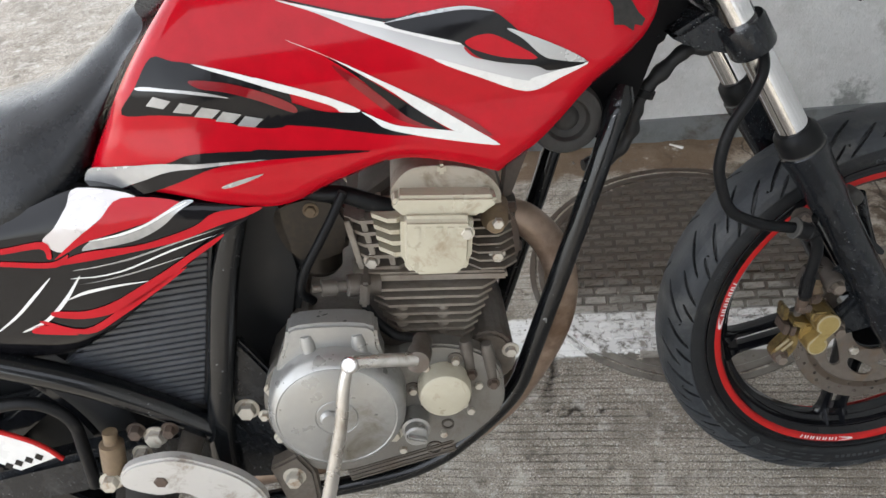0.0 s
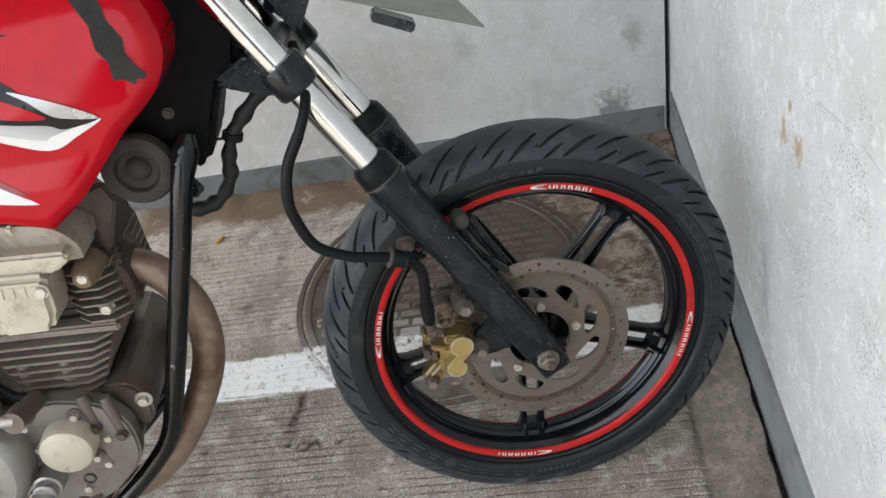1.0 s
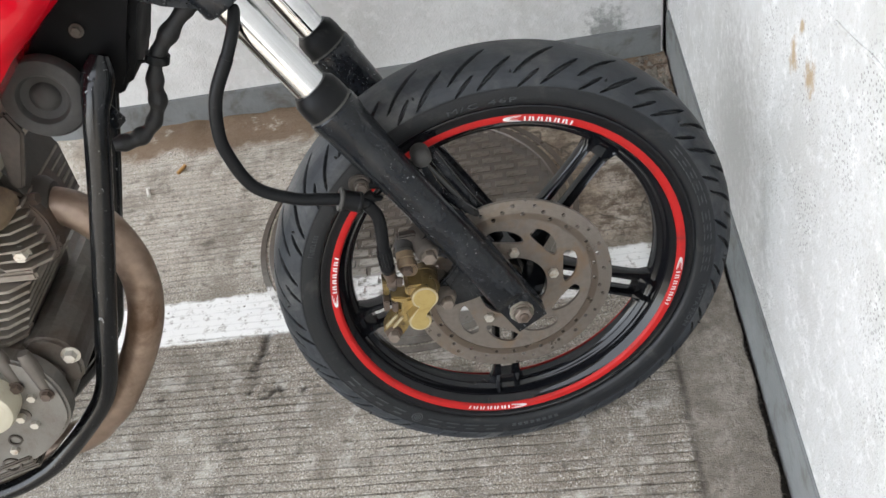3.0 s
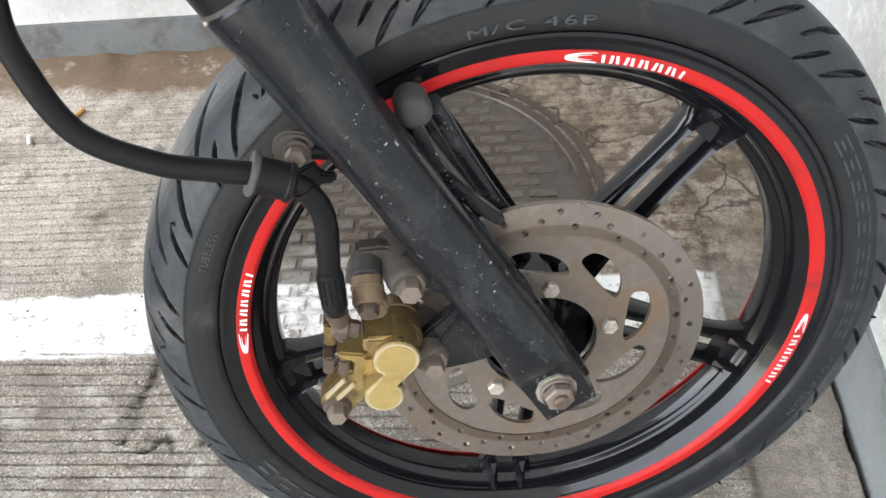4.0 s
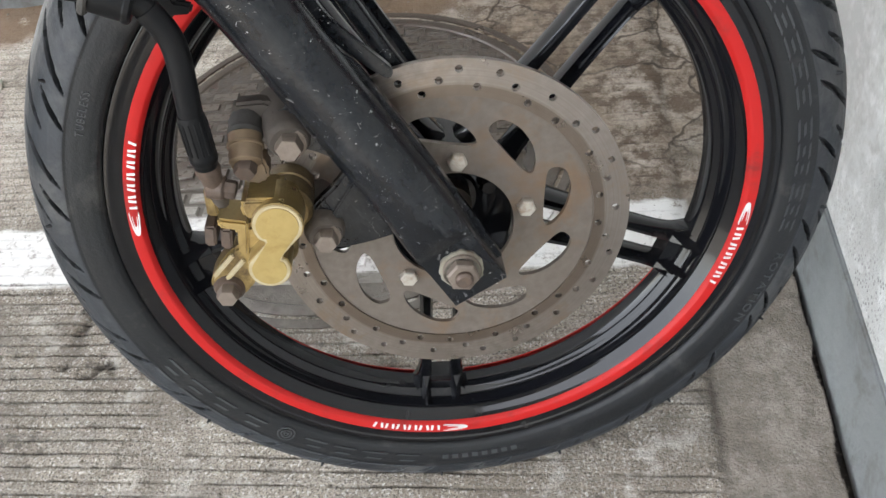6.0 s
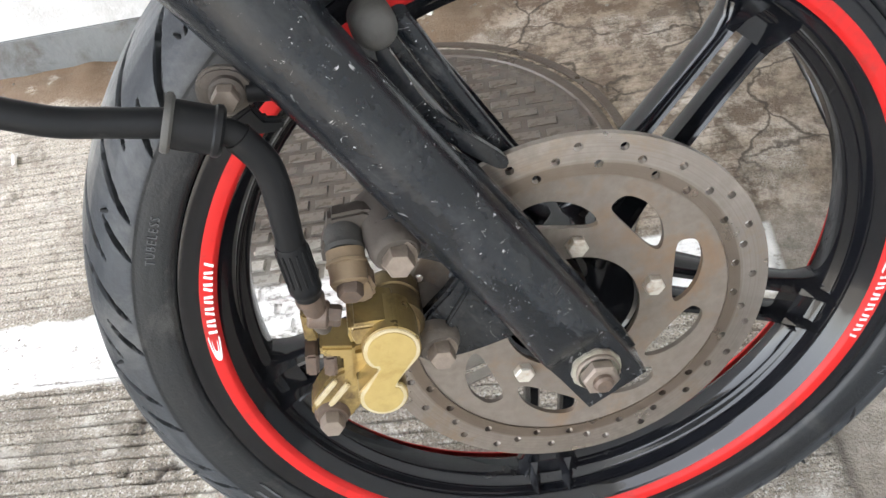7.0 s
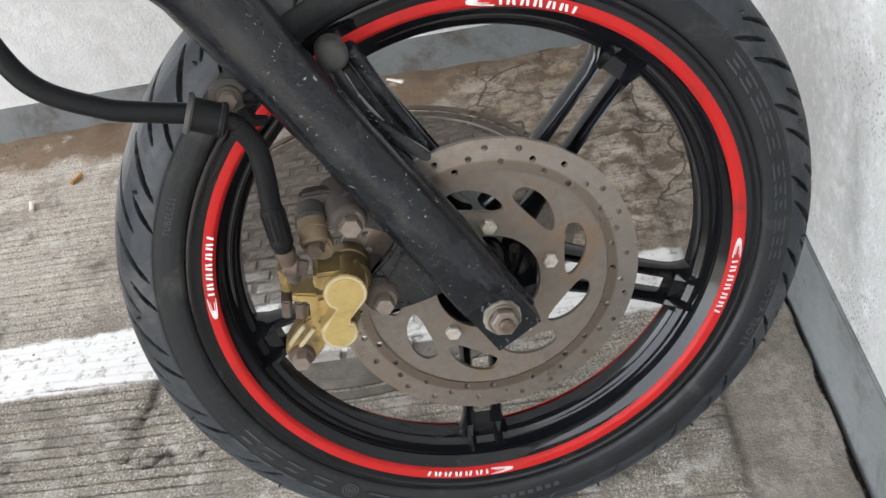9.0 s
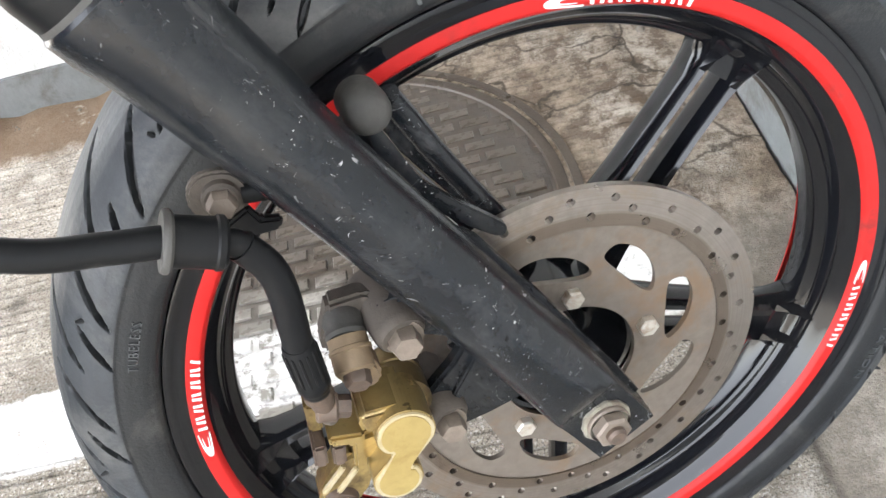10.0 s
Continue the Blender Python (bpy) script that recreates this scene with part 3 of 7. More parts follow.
    col = mixc(math_node("MULTIPLY", muddy, 0.9), col, mixc(between(noise_tex(26, 8, 0.75), 0.47, 2.0, 0.08), mixc(between(noise_tex(6.5, 4), 0.5, 2.0, 0.06), (0.305, 0.246, 0.185), (0.48, 0.422, 0.358)), (0.115, 0.083, 0.057)))
    crack = N("ShaderNodeTexVoronoi")
    crack.feature = "DISTANCE_TO_EDGE"
    crack.inputs["Scale"].default_value = 6.5
    warp = N("ShaderNodeVectorMath")
    warp.operation = "ADD"
    shake = N("ShaderNodeTexNoise")
    shake.inputs["Scale"].default_value, shake.inputs["Detail"].default_value = 12, 6
    L(geo.outputs["Object"], shake.inputs["Vector"])
    small = N("ShaderNodeVectorMath")
    small.operation = "SCALE"
    small.inputs["Scale"].default_value = 0.10
    L(shake.outputs["Color"], small.inputs[0])
    L(geo.outputs["Object"], warp.inputs[0])
    L(small.outputs[0], warp.inputs[1])
    L(warp.outputs[0], crack.inputs["Vector"])
    line_of = math_node("MULTIPLY", between(crack.outputs["Distance"], -1.0, 0.014, 0.009), math_node("MULTIPLY", math_node("MULTIPLY", between(noise_tex(5), 0.44, 2.0, 0.05), between(wobx, -0.16, 0.6, 0.04)), between(wob, 0.30, 0.9, 0.03)))
    col = mixc(math_node("MULTIPLY", line_of, 0.85), col, (0.05, 0.04, 0.03))
    # worn white line
    worn = between(noise_tex(55, 8, 0.75), 0.40, 2.0, 0.06)
    line = math_node("MULTIPLY", math_node("MULTIPLY", between(math_node("ADD", wob, math_node("MULTIPLY", sep.outputs["X"], -0.02)), 0.192, 0.290, 0.003), worn), between(sep.outputs["X"], -9.0, 0.235, 0.004))
    col = mixc(line, col, (0.80, 0.795, 0.77))
    far = math_node("MULTIPLY", between(sep.outputs["X"], -1.95, -1.58, 0.01), between(sep.outputs["Y"], 0.95, 6.0, 0.02))
    col = mixc(far, col, (0.78, 0.77, 0.74))
    # black grit in grooves and joints, plus painted shade in the wall-foot gap
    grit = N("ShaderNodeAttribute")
    grit.attribute_name = "grime_shade"
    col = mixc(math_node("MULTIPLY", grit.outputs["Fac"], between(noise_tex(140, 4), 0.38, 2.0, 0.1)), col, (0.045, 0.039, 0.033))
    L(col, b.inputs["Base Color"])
    return m


def paint_cover(material, shift=0.0):
    """The white line runs on over the iron cover."""
    nt = material.node_tree
    b = nt.nodes["Principled BSDF"]
    N, L = nt.nodes.new, nt.links.new
    old = b.inputs["Base Color"].links[0].from_socket
    place = N("ShaderNodeNewGeometry").outputs["Position"] if shift else N("ShaderNodeTexCoord").outputs["Object"]
    sep = N("ShaderNodeSeparateXYZ")
    L(place, sep.inputs[0])
    if shift:
        # each block a little lighter or darker
        tone = N("ShaderNodeMix")
        tone.data_type = "RGBA"
        L(N("ShaderNodeObjectInfo").outputs["Random"], tone.inputs["Factor"])
        ta, tc = [s for s in tone.inputs if s.type == "RGBA"]
        L(old, ta)
        tc.default_value = (0.16, 0.146, 0.125, 1)
        old = [s for s in tone.outputs if s.type == "RGBA"][0]
    spots = N("ShaderNodeTexNoise")
    spots.inputs["Scale"].default_value, spots.inputs["Detail"].default_value, spots.inputs["Roughness"].default_value = 45, 8, 0.75
    L(place, spots.inputs["Vector"])
    # wet mud lies over the half beside the wall
    blot = N("ShaderNodeTexNoise")
    blot.inputs["Scale"].default_value, blot.inputs["Detail"].default_value = 9, 6
    L(place, blot.inputs["Vector"])
    edge = N("ShaderNodeMath")
    edge.operation = "MULTIPLY_ADD"
    L(blot.outputs["Fac"], edge.inputs[0])
    edge.inputs[1].default_value = 0.30
    L(sep.outputs["Y"], edge.inputs[2])
    mud_at = N("ShaderNodeMapRange")
    mud_at.inputs["From Min"].default_value, mud_at.inputs["From Max"].default_value, mud_at.inputs["To Max"].default_value = 0.03 + shift, 0.11 + shift, 0.85
    L(edge.outputs[0], mud_at.inputs["Value"])
    mud = N("ShaderNodeMix")
    mud.data_type = "RGBA"
    L(mud_at.outputs[0], mud.inputs["Factor"])
    ma, mc = [s for s in mud.inputs if s.type == "RGBA"]
    L(old, ma)
    mc.default_value = (0.052, 0.036, 0.024, 1)
    old = [s for s in mud.outputs if s.type == "RGBA"][0]
    fac = None
    for sock, lo, hi in ((sep.outputs["Y"], shift - 0.232, shift - 0.228), (sep.outputs["Y"], shift - 0.126, shift - 0.132), (spots.outputs["Fac"], 0.40, 0.50)):
        r = N("ShaderNodeMapRange")
        r.inputs["From Min"].default_value, r.inputs["From Max"].default_value = lo, hi
        L(sock, r.inputs["Value"])
        if fac is None:
            fac = r.outputs[0]
        else:
            m = N("ShaderNodeMath")
            m.operation = "MULTIPLY"
            L(fac, m.inputs[0])
            L(r.outputs[0], m.inputs[1])
            fac = m.outputs[0]
    x = N("ShaderNodeMix")
    x.data_type = "RGBA"
    L(fac, x.inputs["Factor"])
    a, c = [s for s in x.inputs if s.type == "RGBA"]
    L(old, a)
    c.default_value = (0.62, 0.61, 0.59, 1)
    L([s for s in x.outputs if s.type == "RGBA"][0], b.inputs["Base Color"])


paint_cover(M_IRON)
paint_cover(M_BLOCK, 0.42)


def build_floor():
    xs = np.unique(np.concatenate([[-60, -20, -8, -4, -2.5], np.arange(-1.6, -0.95, 0.03), np.arange(-0.95, -0.50, 0.008), np.arange(-0.50, -0.29, 0.003), np.arange(-0.29, 0.31, 0.008), np.arange(0.31, 0.36, 0.0015), [0.5, 1, 3, 10, 60]]))
    ys = np.unique(np.concatenate([[-60, -20, -6, -3, -1.5, -1, -0.7], np.arange(-0.6, 0.84, 0.0015), [1, 1.5, 3, 8, 20, 60]]))
    ob = new("floor", grid_mesh("floor", xs, ys, floor_height, floor_material(), grime_shade=floor_grime_shade))
    return tagged(ob, "worn grooved concrete floor with a faded white painted line", "floor", kind="structure")


def wall_material(name, spots, streak, pits=1.0, pale=1.0):
    """White paint over rough plaster: pits, vertical scuffs, a few brown stains and painted shade at (a, z, radius)."""
    m = bpy.data.materials.new(name)
    m.use_nodes = True
    nt = m.node_tree
    b = nt.nodes["Principled BSDF"]
    N, L = nt.nodes.new, nt.links.new
    geo = N("ShaderNodeTexCoord")

    def scaled(sx, sy, sz):
        mp = N("ShaderNodeMapping")
        mp.inputs["Scale"].default_value = (sx, sy, sz)
        L(geo.outputs["Object"], mp.inputs["Vector"])
        return mp.outputs[0]

    def noise_tex(vec, scale, detail=6, rgh=0.6):
        t = N("ShaderNodeTexNoise")
        t.inputs["Scale"].default_value, t.inputs["Detail"].default_value, t.inputs["Roughness"].default_value = scale, detail, rgh
        L(vec, t.inputs["Vector"])
        return t.outputs["Fac"]

    def ramp(sock, lo, hi, a=0.0, c=1.0):
        r = N("ShaderNodeMapRange")
        for k, v in (("From Min", lo), ("From Max", hi), ("To Min", a), ("To Max", c)):
            r.inputs[k].default_value = v
        L(sock, r.inputs["Value"])
        return r.outputs[0]

    def mix(fac, a, c):
        x = N("ShaderNodeMix")
        x.data_type = "RGBA"
        L(fac, x.inputs["Factor"])
        for k, v in (("A", a), ("B", c)):
            sock = [s for s in x.inputs if s.name == k and s.type == "RGBA"][0]
            if isinstance(v, tuple):
                sock.default_value = (*v, 1)
            else:
                L(v, sock)
        return [s for s in x.outputs if s.type == "RGBA"][0]

    plain = scaled(1, 1, 1)
    tall = scaled(6, 6, 1.1)
    col = mix(ramp(noise_tex(plain, 3), 0.35, 0.7), (0.60 * pale, 0.605 * pale, 0.595 * pale), (0.50 * pale, 0.505 * pale, 0.495 * pale))
    col = mix(ramp(noise_tex(plain, 110, 4), 0.53, 0.70, 0.0, 0.3 + 0.7 * pits), col, (0.47, 0.47, 0.445))
    col = mix(ramp(noise_tex(tall, 5, 8, 0.75), 0.585, 0.70, 0.0, streak), col, (0.42, 0.42, 0.39))
    col = mix(ramp(noise_tex(tall, 9, 5, 0.7), 0.68, 0.75, 0.0, 0.6), col, (0.5, 0.42, 0.31))
    col = mix(ramp(noise_tex(plain, 6, 9, 0.72), 0.49, 0.60, 0.0, 0.25 + 0.30 * pits), col, (0.46, 0.46, 0.44))
    col = mix(ramp(noise_tex(plain, 45, 5, 0.7), 0.52, 0.64, 0.0, 0.6), col, (0.70, 0.70, 0.69))
    # dark pits
    pit = N("ShaderNodeTexVoronoi")
    pit.inputs["Scale"].default_value = 210
    L(plain, pit.inputs["Vector"])
    holes = N("ShaderNodeMath")
    holes.operation = "MULTIPLY"
    L(ramp(pit.outputs["Distance"], 0.36, 0.20, 0.0, pits), holes.inputs[0])
    L(ramp(noise_tex(plain, 7, 5, 0.65), 0.46, 0.62), holes.inputs[1])
    col = mix(holes.outputs[0], col, (0.27, 0.27, 0.26))
    for a, z, r, c in spots:
        d = N("ShaderNodeVectorMath")
        d.operation = "DISTANCE"
        mp = N("ShaderNodeMapping")
        mp.inputs["Scale"].default_value = (1, 1, 0.65)
        L(geo.outputs["Object"], mp.inputs["Vector"])
        L(mp.outputs[0], d.inputs[0])
        d.inputs[1].default_value = (a[0], a[1], z * 0.65)
        add = N("ShaderNodeMath")
        add.operation = "ADD"
        L(d.outputs["Value"], add.inputs[0])
        L(ramp(noise_tex(plain, 70), 0.2, 0.8, -r * 0.7, r * 0.7), add.inputs[1])
        col = mix(ramp(add.outputs[0], r, r * 0.3, 0.0, 0.9), col, c)
    L(col, b.inputs["Base Color"])
    b.inputs["Roughness"].default_value, b.inputs["Specular IOR Level"].default_value = 0.8, 0.25
    hsum = N("ShaderNodeMath")
    hsum.operation = "ADD"
    L(ramp(noise_tex(plain, 230, 5), 0.3, 0.7), hsum.inputs[0])
    hole_h = N("ShaderNodeMath")
    hole_h.operation = "MULTIPLY"
    L(holes.outputs[0], hole_h.inputs[0])
    hole_h.inputs[1].default_value = -2.0
    L(hole_h.outputs[0], hsum.inputs[1])
    bumped = N("ShaderNodeBump")
    bumped.inputs["Strength"].default_value, bumped.inputs["Distance"].default_value = 0.45, 0.002
    L(hsum.outputs[0], bumped.inputs["Height"])
    L(bumped.outputs["Normal"], b.inputs["Normal"])
    return m


BROWN, DARK = (0.36, 0.26, 0.15), (0.12, 0.075, 0.06)
# the wide grey spot paints the soft tyre shade together with wall dirt
M_WALL_R = wall_material("stained_shaded_plaster", [((CORNER_X, 0.075), 0.522, 0.016, BROWN), ((CORNER_X, 0.020), 0.535, 0.018, BROWN), ((CORNER_X, 0.062), 0.566, 0.008, BROWN),
                                                   ((CORNER_X, 0.27), 0.24, 0.15, (0.40, 0.40, 0.385)), ((CORNER_X, -0.213), 0.653, 0.007, DARK), ((CORNER_X, -0.378), 0.421, 0.016, (0.3, 0.29, 0.27)), ((CORNER_X, -0.33), 0.565, 0.010, (0.36, 0.35, 0.33))], 0.7, 1.0, 0.94)
M_WALL_B = wall_material("scuffed_white_plaster", [((-0.091, BACK_Y), 0.288, 0.03, (0.5, 0.52, 0.5)), ((0.268, BACK_Y), 0.26, 0.028, (0.4, 0.4, 0.38)), ((0.06, BACK_Y), 0.33, 0.02, (0.55, 0.56, 0.54)), ((0.22, BACK_Y), 0.07, 0.05, (0.22, 0.23, 0.22))], 0.25, 0.10, 1.10)


def build_walls():
    right = thing("wall_right", box_world((CORNER_X, -5.8, -0.05), (CORNER_X + 0.16, BACK_Y + 0.16, 2.6)), M_WALL_R,
                  "white painted plaster wall with rough stipple, stains and painted shade", "wall", kind="structure")
    back = thing("wall_back", box_world((-1.2, BACK_Y, -0.05), (CORNER_X - 0.011, BACK_Y + 0.15, 2.6)), M_WALL_B,
                 "white painted plaster wall with grey scuffs", "wall", kind="structure")
    thing("skirting_right", box_world((CORNER_X - 0.004, -5.7, -0.02), (CORNER_X + 0.01, BACK_Y - 0.006, 0.106), 0.002), M_BAND,
          "grey painted band along the foot of the wall", "skirting", kind="structure")
    thing("skirting_back", box_world((-1.2, BACK_Y - 0.005, -0.02), (CORNER_X - 0.015, BACK_Y + 0.01, 0.068), 0.002), M_BAND,
          "grey painted band along the foot of the wall", "skirting", kind="structure")
    # unseen roof over the stall and wall in front, open to the yard on the other side
    thing("ceiling", box_world((-1.9, -1.5, 2.6), (CORNER_X + 0.16, BACK_Y + 0.16, 2.75)), M_CEIL, "plain grey underside of an unseen roof", "ceiling", kind="structure")
    # unseen slab added to keep the sun off the far floor
    thing("yard_shade_slab", box_world((-3.4, BACK_Y + 0.17, 2.6), (-1.2, 4.6, 2.75)), M_CEIL, "plain grey underside of an unseen roof", "ceiling", kind="structure")
    # unseen wall added to block low sky and darken the tank's reflections
    thing("unseen_wall_front", box_world((-1.4, -6.0, -0.05), (6.0, -5.8, 4.3)), M_FAR, "plain dark unseen wall, added across the yard", "wall", kind="structure")
    return right, back


build_floor()
build_walls()

# ---- the motorcycle ----
YAW, LEAN_ANGLE = radians(10.75), radians(12.59)
AXLE = Vector((0.0100, 0.0060, 0.2888))
MID, TYRE_R = -0.037, 0.2963
SHIFT = Vector((0, 0, 0))
n_side = Vector((math.sin(YAW) * math.cos(LEAN_ANGLE), -math.cos(YAW) * math.cos(LEAN_ANGLE), math.sin(LEAN_ANGLE)))
u_fwd = Vector((math.cos(YAW), math.sin(YAW), 0))
v_up = n_side.cross(u_fwd)
turn3 = Matrix((u_fwd, -n_side, v_up)).transposed()
bike = new("motorcycle")
bike.empty_display_size = 0.1
FOOT = P(0, MID, -TYRE_R)
bike.matrix_world = Matrix.Translation(AXLE + turn3 @ FOOT) @ turn3.to_4x4()
tagged(bike, "red and black motorcycle leaning on its stand, muddy and worn", "motorcycle")


def bp(name, bm, material, label="", parent=None, smooth=35):
    """A part of the bike; its mesh is in bike coordinates about the front axle."""
    ob = part(name, bm, material, parent or bike, label, smooth)
    if parent is None:
        ob.location = SHIFT - FOOT
    return ob



def text_mesh(words, size):
    """Flat letters with Blender's own font, as a list of (verts, faces, advance) by character."""
    out, x = [], 0.0
    for ch in words:
        if ch == " ":
            x += size * 0.5
            continue
        cu = bpy.data.curves.new("letters", "FONT")
        cu.body, cu.size, cu.resolution_u = ch, size, 2
        ob = bpy.data.objects.new("letters", cu)
        me = ob.to_mesh()
        vs = [v.co.copy() for v in me.vertices]
        fs = [tuple(p.vertices) for p in me.polygons]
        ob.to_mesh_clear()
        bpy.data.objects.remove(ob)
        bpy.data.curves.remove(cu)
        w = max((v.x for v in vs), default=0.0)
        out.append((vs, fs, x))
        x += w + size * 0.14
    return out, x


def ring_letters(words, size, r, a0, a1, l, high=0.0007):
    """Raised letters round the wheel, feet towards the hub, from angle a0 to a1 (degrees)."""
    bm = bmesh.new()
    letters, total = text_mesh(words, size)
    for vs, fs, x in letters:
        lo, up = [], []
        for v in vs:
            a = radians(a0 + (a1 - a0) * (x + v.x) / total)
            rr = r + v.y
            lo.append(bm.verts.new(P(rr * math.cos(a), l - 0.002, rr * math.sin(a))))
            up.append(bm.verts.new(P(rr * math.cos(a), l + high, rr * math.sin(a))))
        edges = {}
        for f in fs:
            bm.faces.new([up[k] for k in f])
            for a, b in zip(f, f[1:] + f[:1]):
                edges[(a, b)] = edges.get((a, b), 0) + 1
        for (a, b) in edges:
            if (b, a) not in edges:
                bm.faces.new((up[b], up[a], lo[a], lo[b]))
    return bm


def ring_bars(spans, r0, r1, l, high=0.0006, slant=0.0, bm=None):
    """Plain raised bars round the wheel; spans in degrees."""
    bm = bm or bmesh.new()
    for a0, a1 in spans:
        ring = []
        n = max(2, int(abs(a1 - a0) / 1.5) + 1)
        for k in range(n):
            a = radians(a0 + (a1 - a0) * k / (n - 1))
            col = []
            for r, ll in ((r0, l - 0.001), (r0, l + high), (r1, l + high), (r1, l - 0.001)):
                aa = a + (slant if r == r1 else 0.0)
                col.append(bm.verts.new(P(r * math.cos(aa), ll, r * math.sin(aa))))
            ring.append(col)
        for p, q in zip(ring, ring[1:]):
            for j in range(3):
                bm.faces.new((p[j], p[j + 1], q[j + 1], q[j]))
        bm.faces.new(ring[0])
        bm.faces.new(ring[-1])
    return bm


def sidewall(r):
    """Half width of the tyre at radius r."""
    pts = [(0.2398, 0.0366), (0.2410, 0.0400), (0.2435, 0.0424), (0.249, 0.0442), (0.258, 0.0448), (0.266, 0.0444), (0.2735, 0.0425), (0.280, 0.0392),
           (0.2855, 0.0350), (0.290, 0.0302), (0.2935, 0.0246), (0.296, 0.0185), (0.2976, 0.0122), (0.2984, 0.006), (0.2987, 0.0)]
    pts = [(p[0] if p[0] < 0.27 else 0.27 + (p[0] - 0.27) * 0.923, p[1]) for p in pts]
    return float(np.interp(r, [p[0] for p in pts], [p[1] for p in pts])), pts


def tyre_mesh():
    pts = sidewall(0.25)[1]
    half = []
    for (r0, o0), (r1, o1) in zip(pts, pts[1:]):
        steps = 7 if r0 > 0.25 else 3
        half += [(r0 + (r1 - r0) * k / steps, o0 + (o1 - o0) * k / steps) for k in range(steps)]
    # two fine rings above the rim
    prof = [(0.2360, 0.0300), (0.2385, 0.0335)] + half
    prof = prof + [(0.2965, 0.0)] + [(r, -o * float(np.interp(r, [0.24, 0.268], [0.68, 1.0]))) for r, o in prof[::-1]]
    R, O = np.array([p[0] for p in prof]), np.array([p[1] for p in prof])
    run = np.concatenate([[0], np.cumsum(np.hypot(np.diff(R), np.diff(O)))])
    away = np.abs(run - run[len(run) // 2])          # way along the surface from the crown
    dr, do = np.gradient(R), np.gradient(O)
    size = np.hypot(dr, do)
    in_r, in_o = do / size, -dr / size                # inward normal of the profile
    n = 1800
    A = np.linspace(0, 360, n, endpoint=False)
    lay = 255.0                                       # degrees of sweep for each metre from the crown
    aa, rr = np.meshgrid(A, R)
    oo, q = np.meshgrid(A, O)[1], np.meshgrid(A, away)[1]
    side = np.where(oo > 0, 0.0, 3.3)
    pitch = 15.0
    depth = np.zeros_like(rr)
    for q0, q1, wid, shift in ((0.008, 0.046, 0.0020, 0.0), (0.026, 0.058, 0.0021, 5.6), (0.042, 0.0605, 0.0017, 10.4)):
        t = np.clip((q - q0) / (q1 - q0), 0, 1)
        inside = (q > q0) & (q < q1)
        ph = ((aa + side - shift) / pitch) % 1.0 - 0.5
        slope = lay * math.pi / 180 * 0.285
        d = np.abs(ph) * pitch * math.pi / 180 * 0.285 / math.sqrt(1 + slope * slope)
        w = wid * np.clip(np.sin(math.pi * np.clip(t, 0.0, 1.0)), 0, 1) ** 0.45
        depth = np.maximum(depth, np.where(inside, np.clip((w - d) / 0.0008 + 0.5, 0, 1) * 0.0045, 0))
    step = np.where(q < 0.0615, 0.0006, 0.0)
    move = depth - step
    rad = rr + move * in_r[:, None]
    oo = oo + move * in_o[:, None]
    ang = np.radians(aa + lay * np.minimum(q, 0.0615))
    co = np.stack([rad * np.cos(ang), -(MID + oo), rad * np.sin(ang)], -1).reshape(-1, 3)
    m = len(R)
    i = (np.arange(m - 1)[:, None] * n + np.arange(n)[None, :]).ravel()
    j = (np.arange(m - 1)[:, None] * n + (np.arange(n)[None, :] + 1) % n).ravel()
    faces = np.stack([i, j, j + n, i + n], 1)
    me = bpy.data.meshes.new("tyre")
    me.from_pydata(co.tolist(), [], faces.tolist())
    tread = (away[:-1] + away[1:]) / 2 < 0.0615
    # groove faces get the darker rubber, which paints their shade
    groove_shade = (depth[:-1] + depth[1:] + np.roll(depth[:-1], -1, 1) + np.roll(depth[1:], -1, 1)) / 4 > 0.0012
    me.polygons.foreach_set("material_index", (tread[:, None] & ~groove_shade).astype(np.int32).ravel())
    me.polygons.foreach_set("use_smooth", [True] * len(faces))
    me.materials.append(M_RUBBER)
    me.materials.append(M_TREAD)
    me.set_sharp_from_angle(angle=radians(50))
    return me


RIM_OUT = [(0.2372, 0.0330), (0.2396, 0.0350), (0.2402, 0.0378), (0.2394, 0.0394), (0.2374, 0.0397), (0.2350, 0.0386), (0.2318, 0.0376), (0.2210, 0.0372), (0.2192, 0.0362), (0.2170, 0.0330), (0.2150, 0.0306), (0.2120, 0.0280),
           (0.2085, 0.0235), (0.2074, 0.0180), (0.2062, 0.0150), (0.2040, 0.0132), (0.2008, 0.0118), (0.1997, 0.0100), (0.1994, 0.0)]


def ring_frame(span, r0, r1, l, slant, thick=0.0013):
    """A worn mark of three thin raised bars."""
    a, b = span
    k = (b - a) * 0.2
    bm = bmesh.new()
    ring_bars([span], r1 - thick, r1, l, 0.0009, slant, bm)
    ring_bars([(a, b)], r0, r0 + thick, l, 0.0009, slant, bm)
    ring_bars([(a + k, b - k)], (r0 + r1) / 2 - thick * 0.6, (r0 + r1) / 2 + thick * 0.6, l, 0.0007, slant, bm)
    return bm


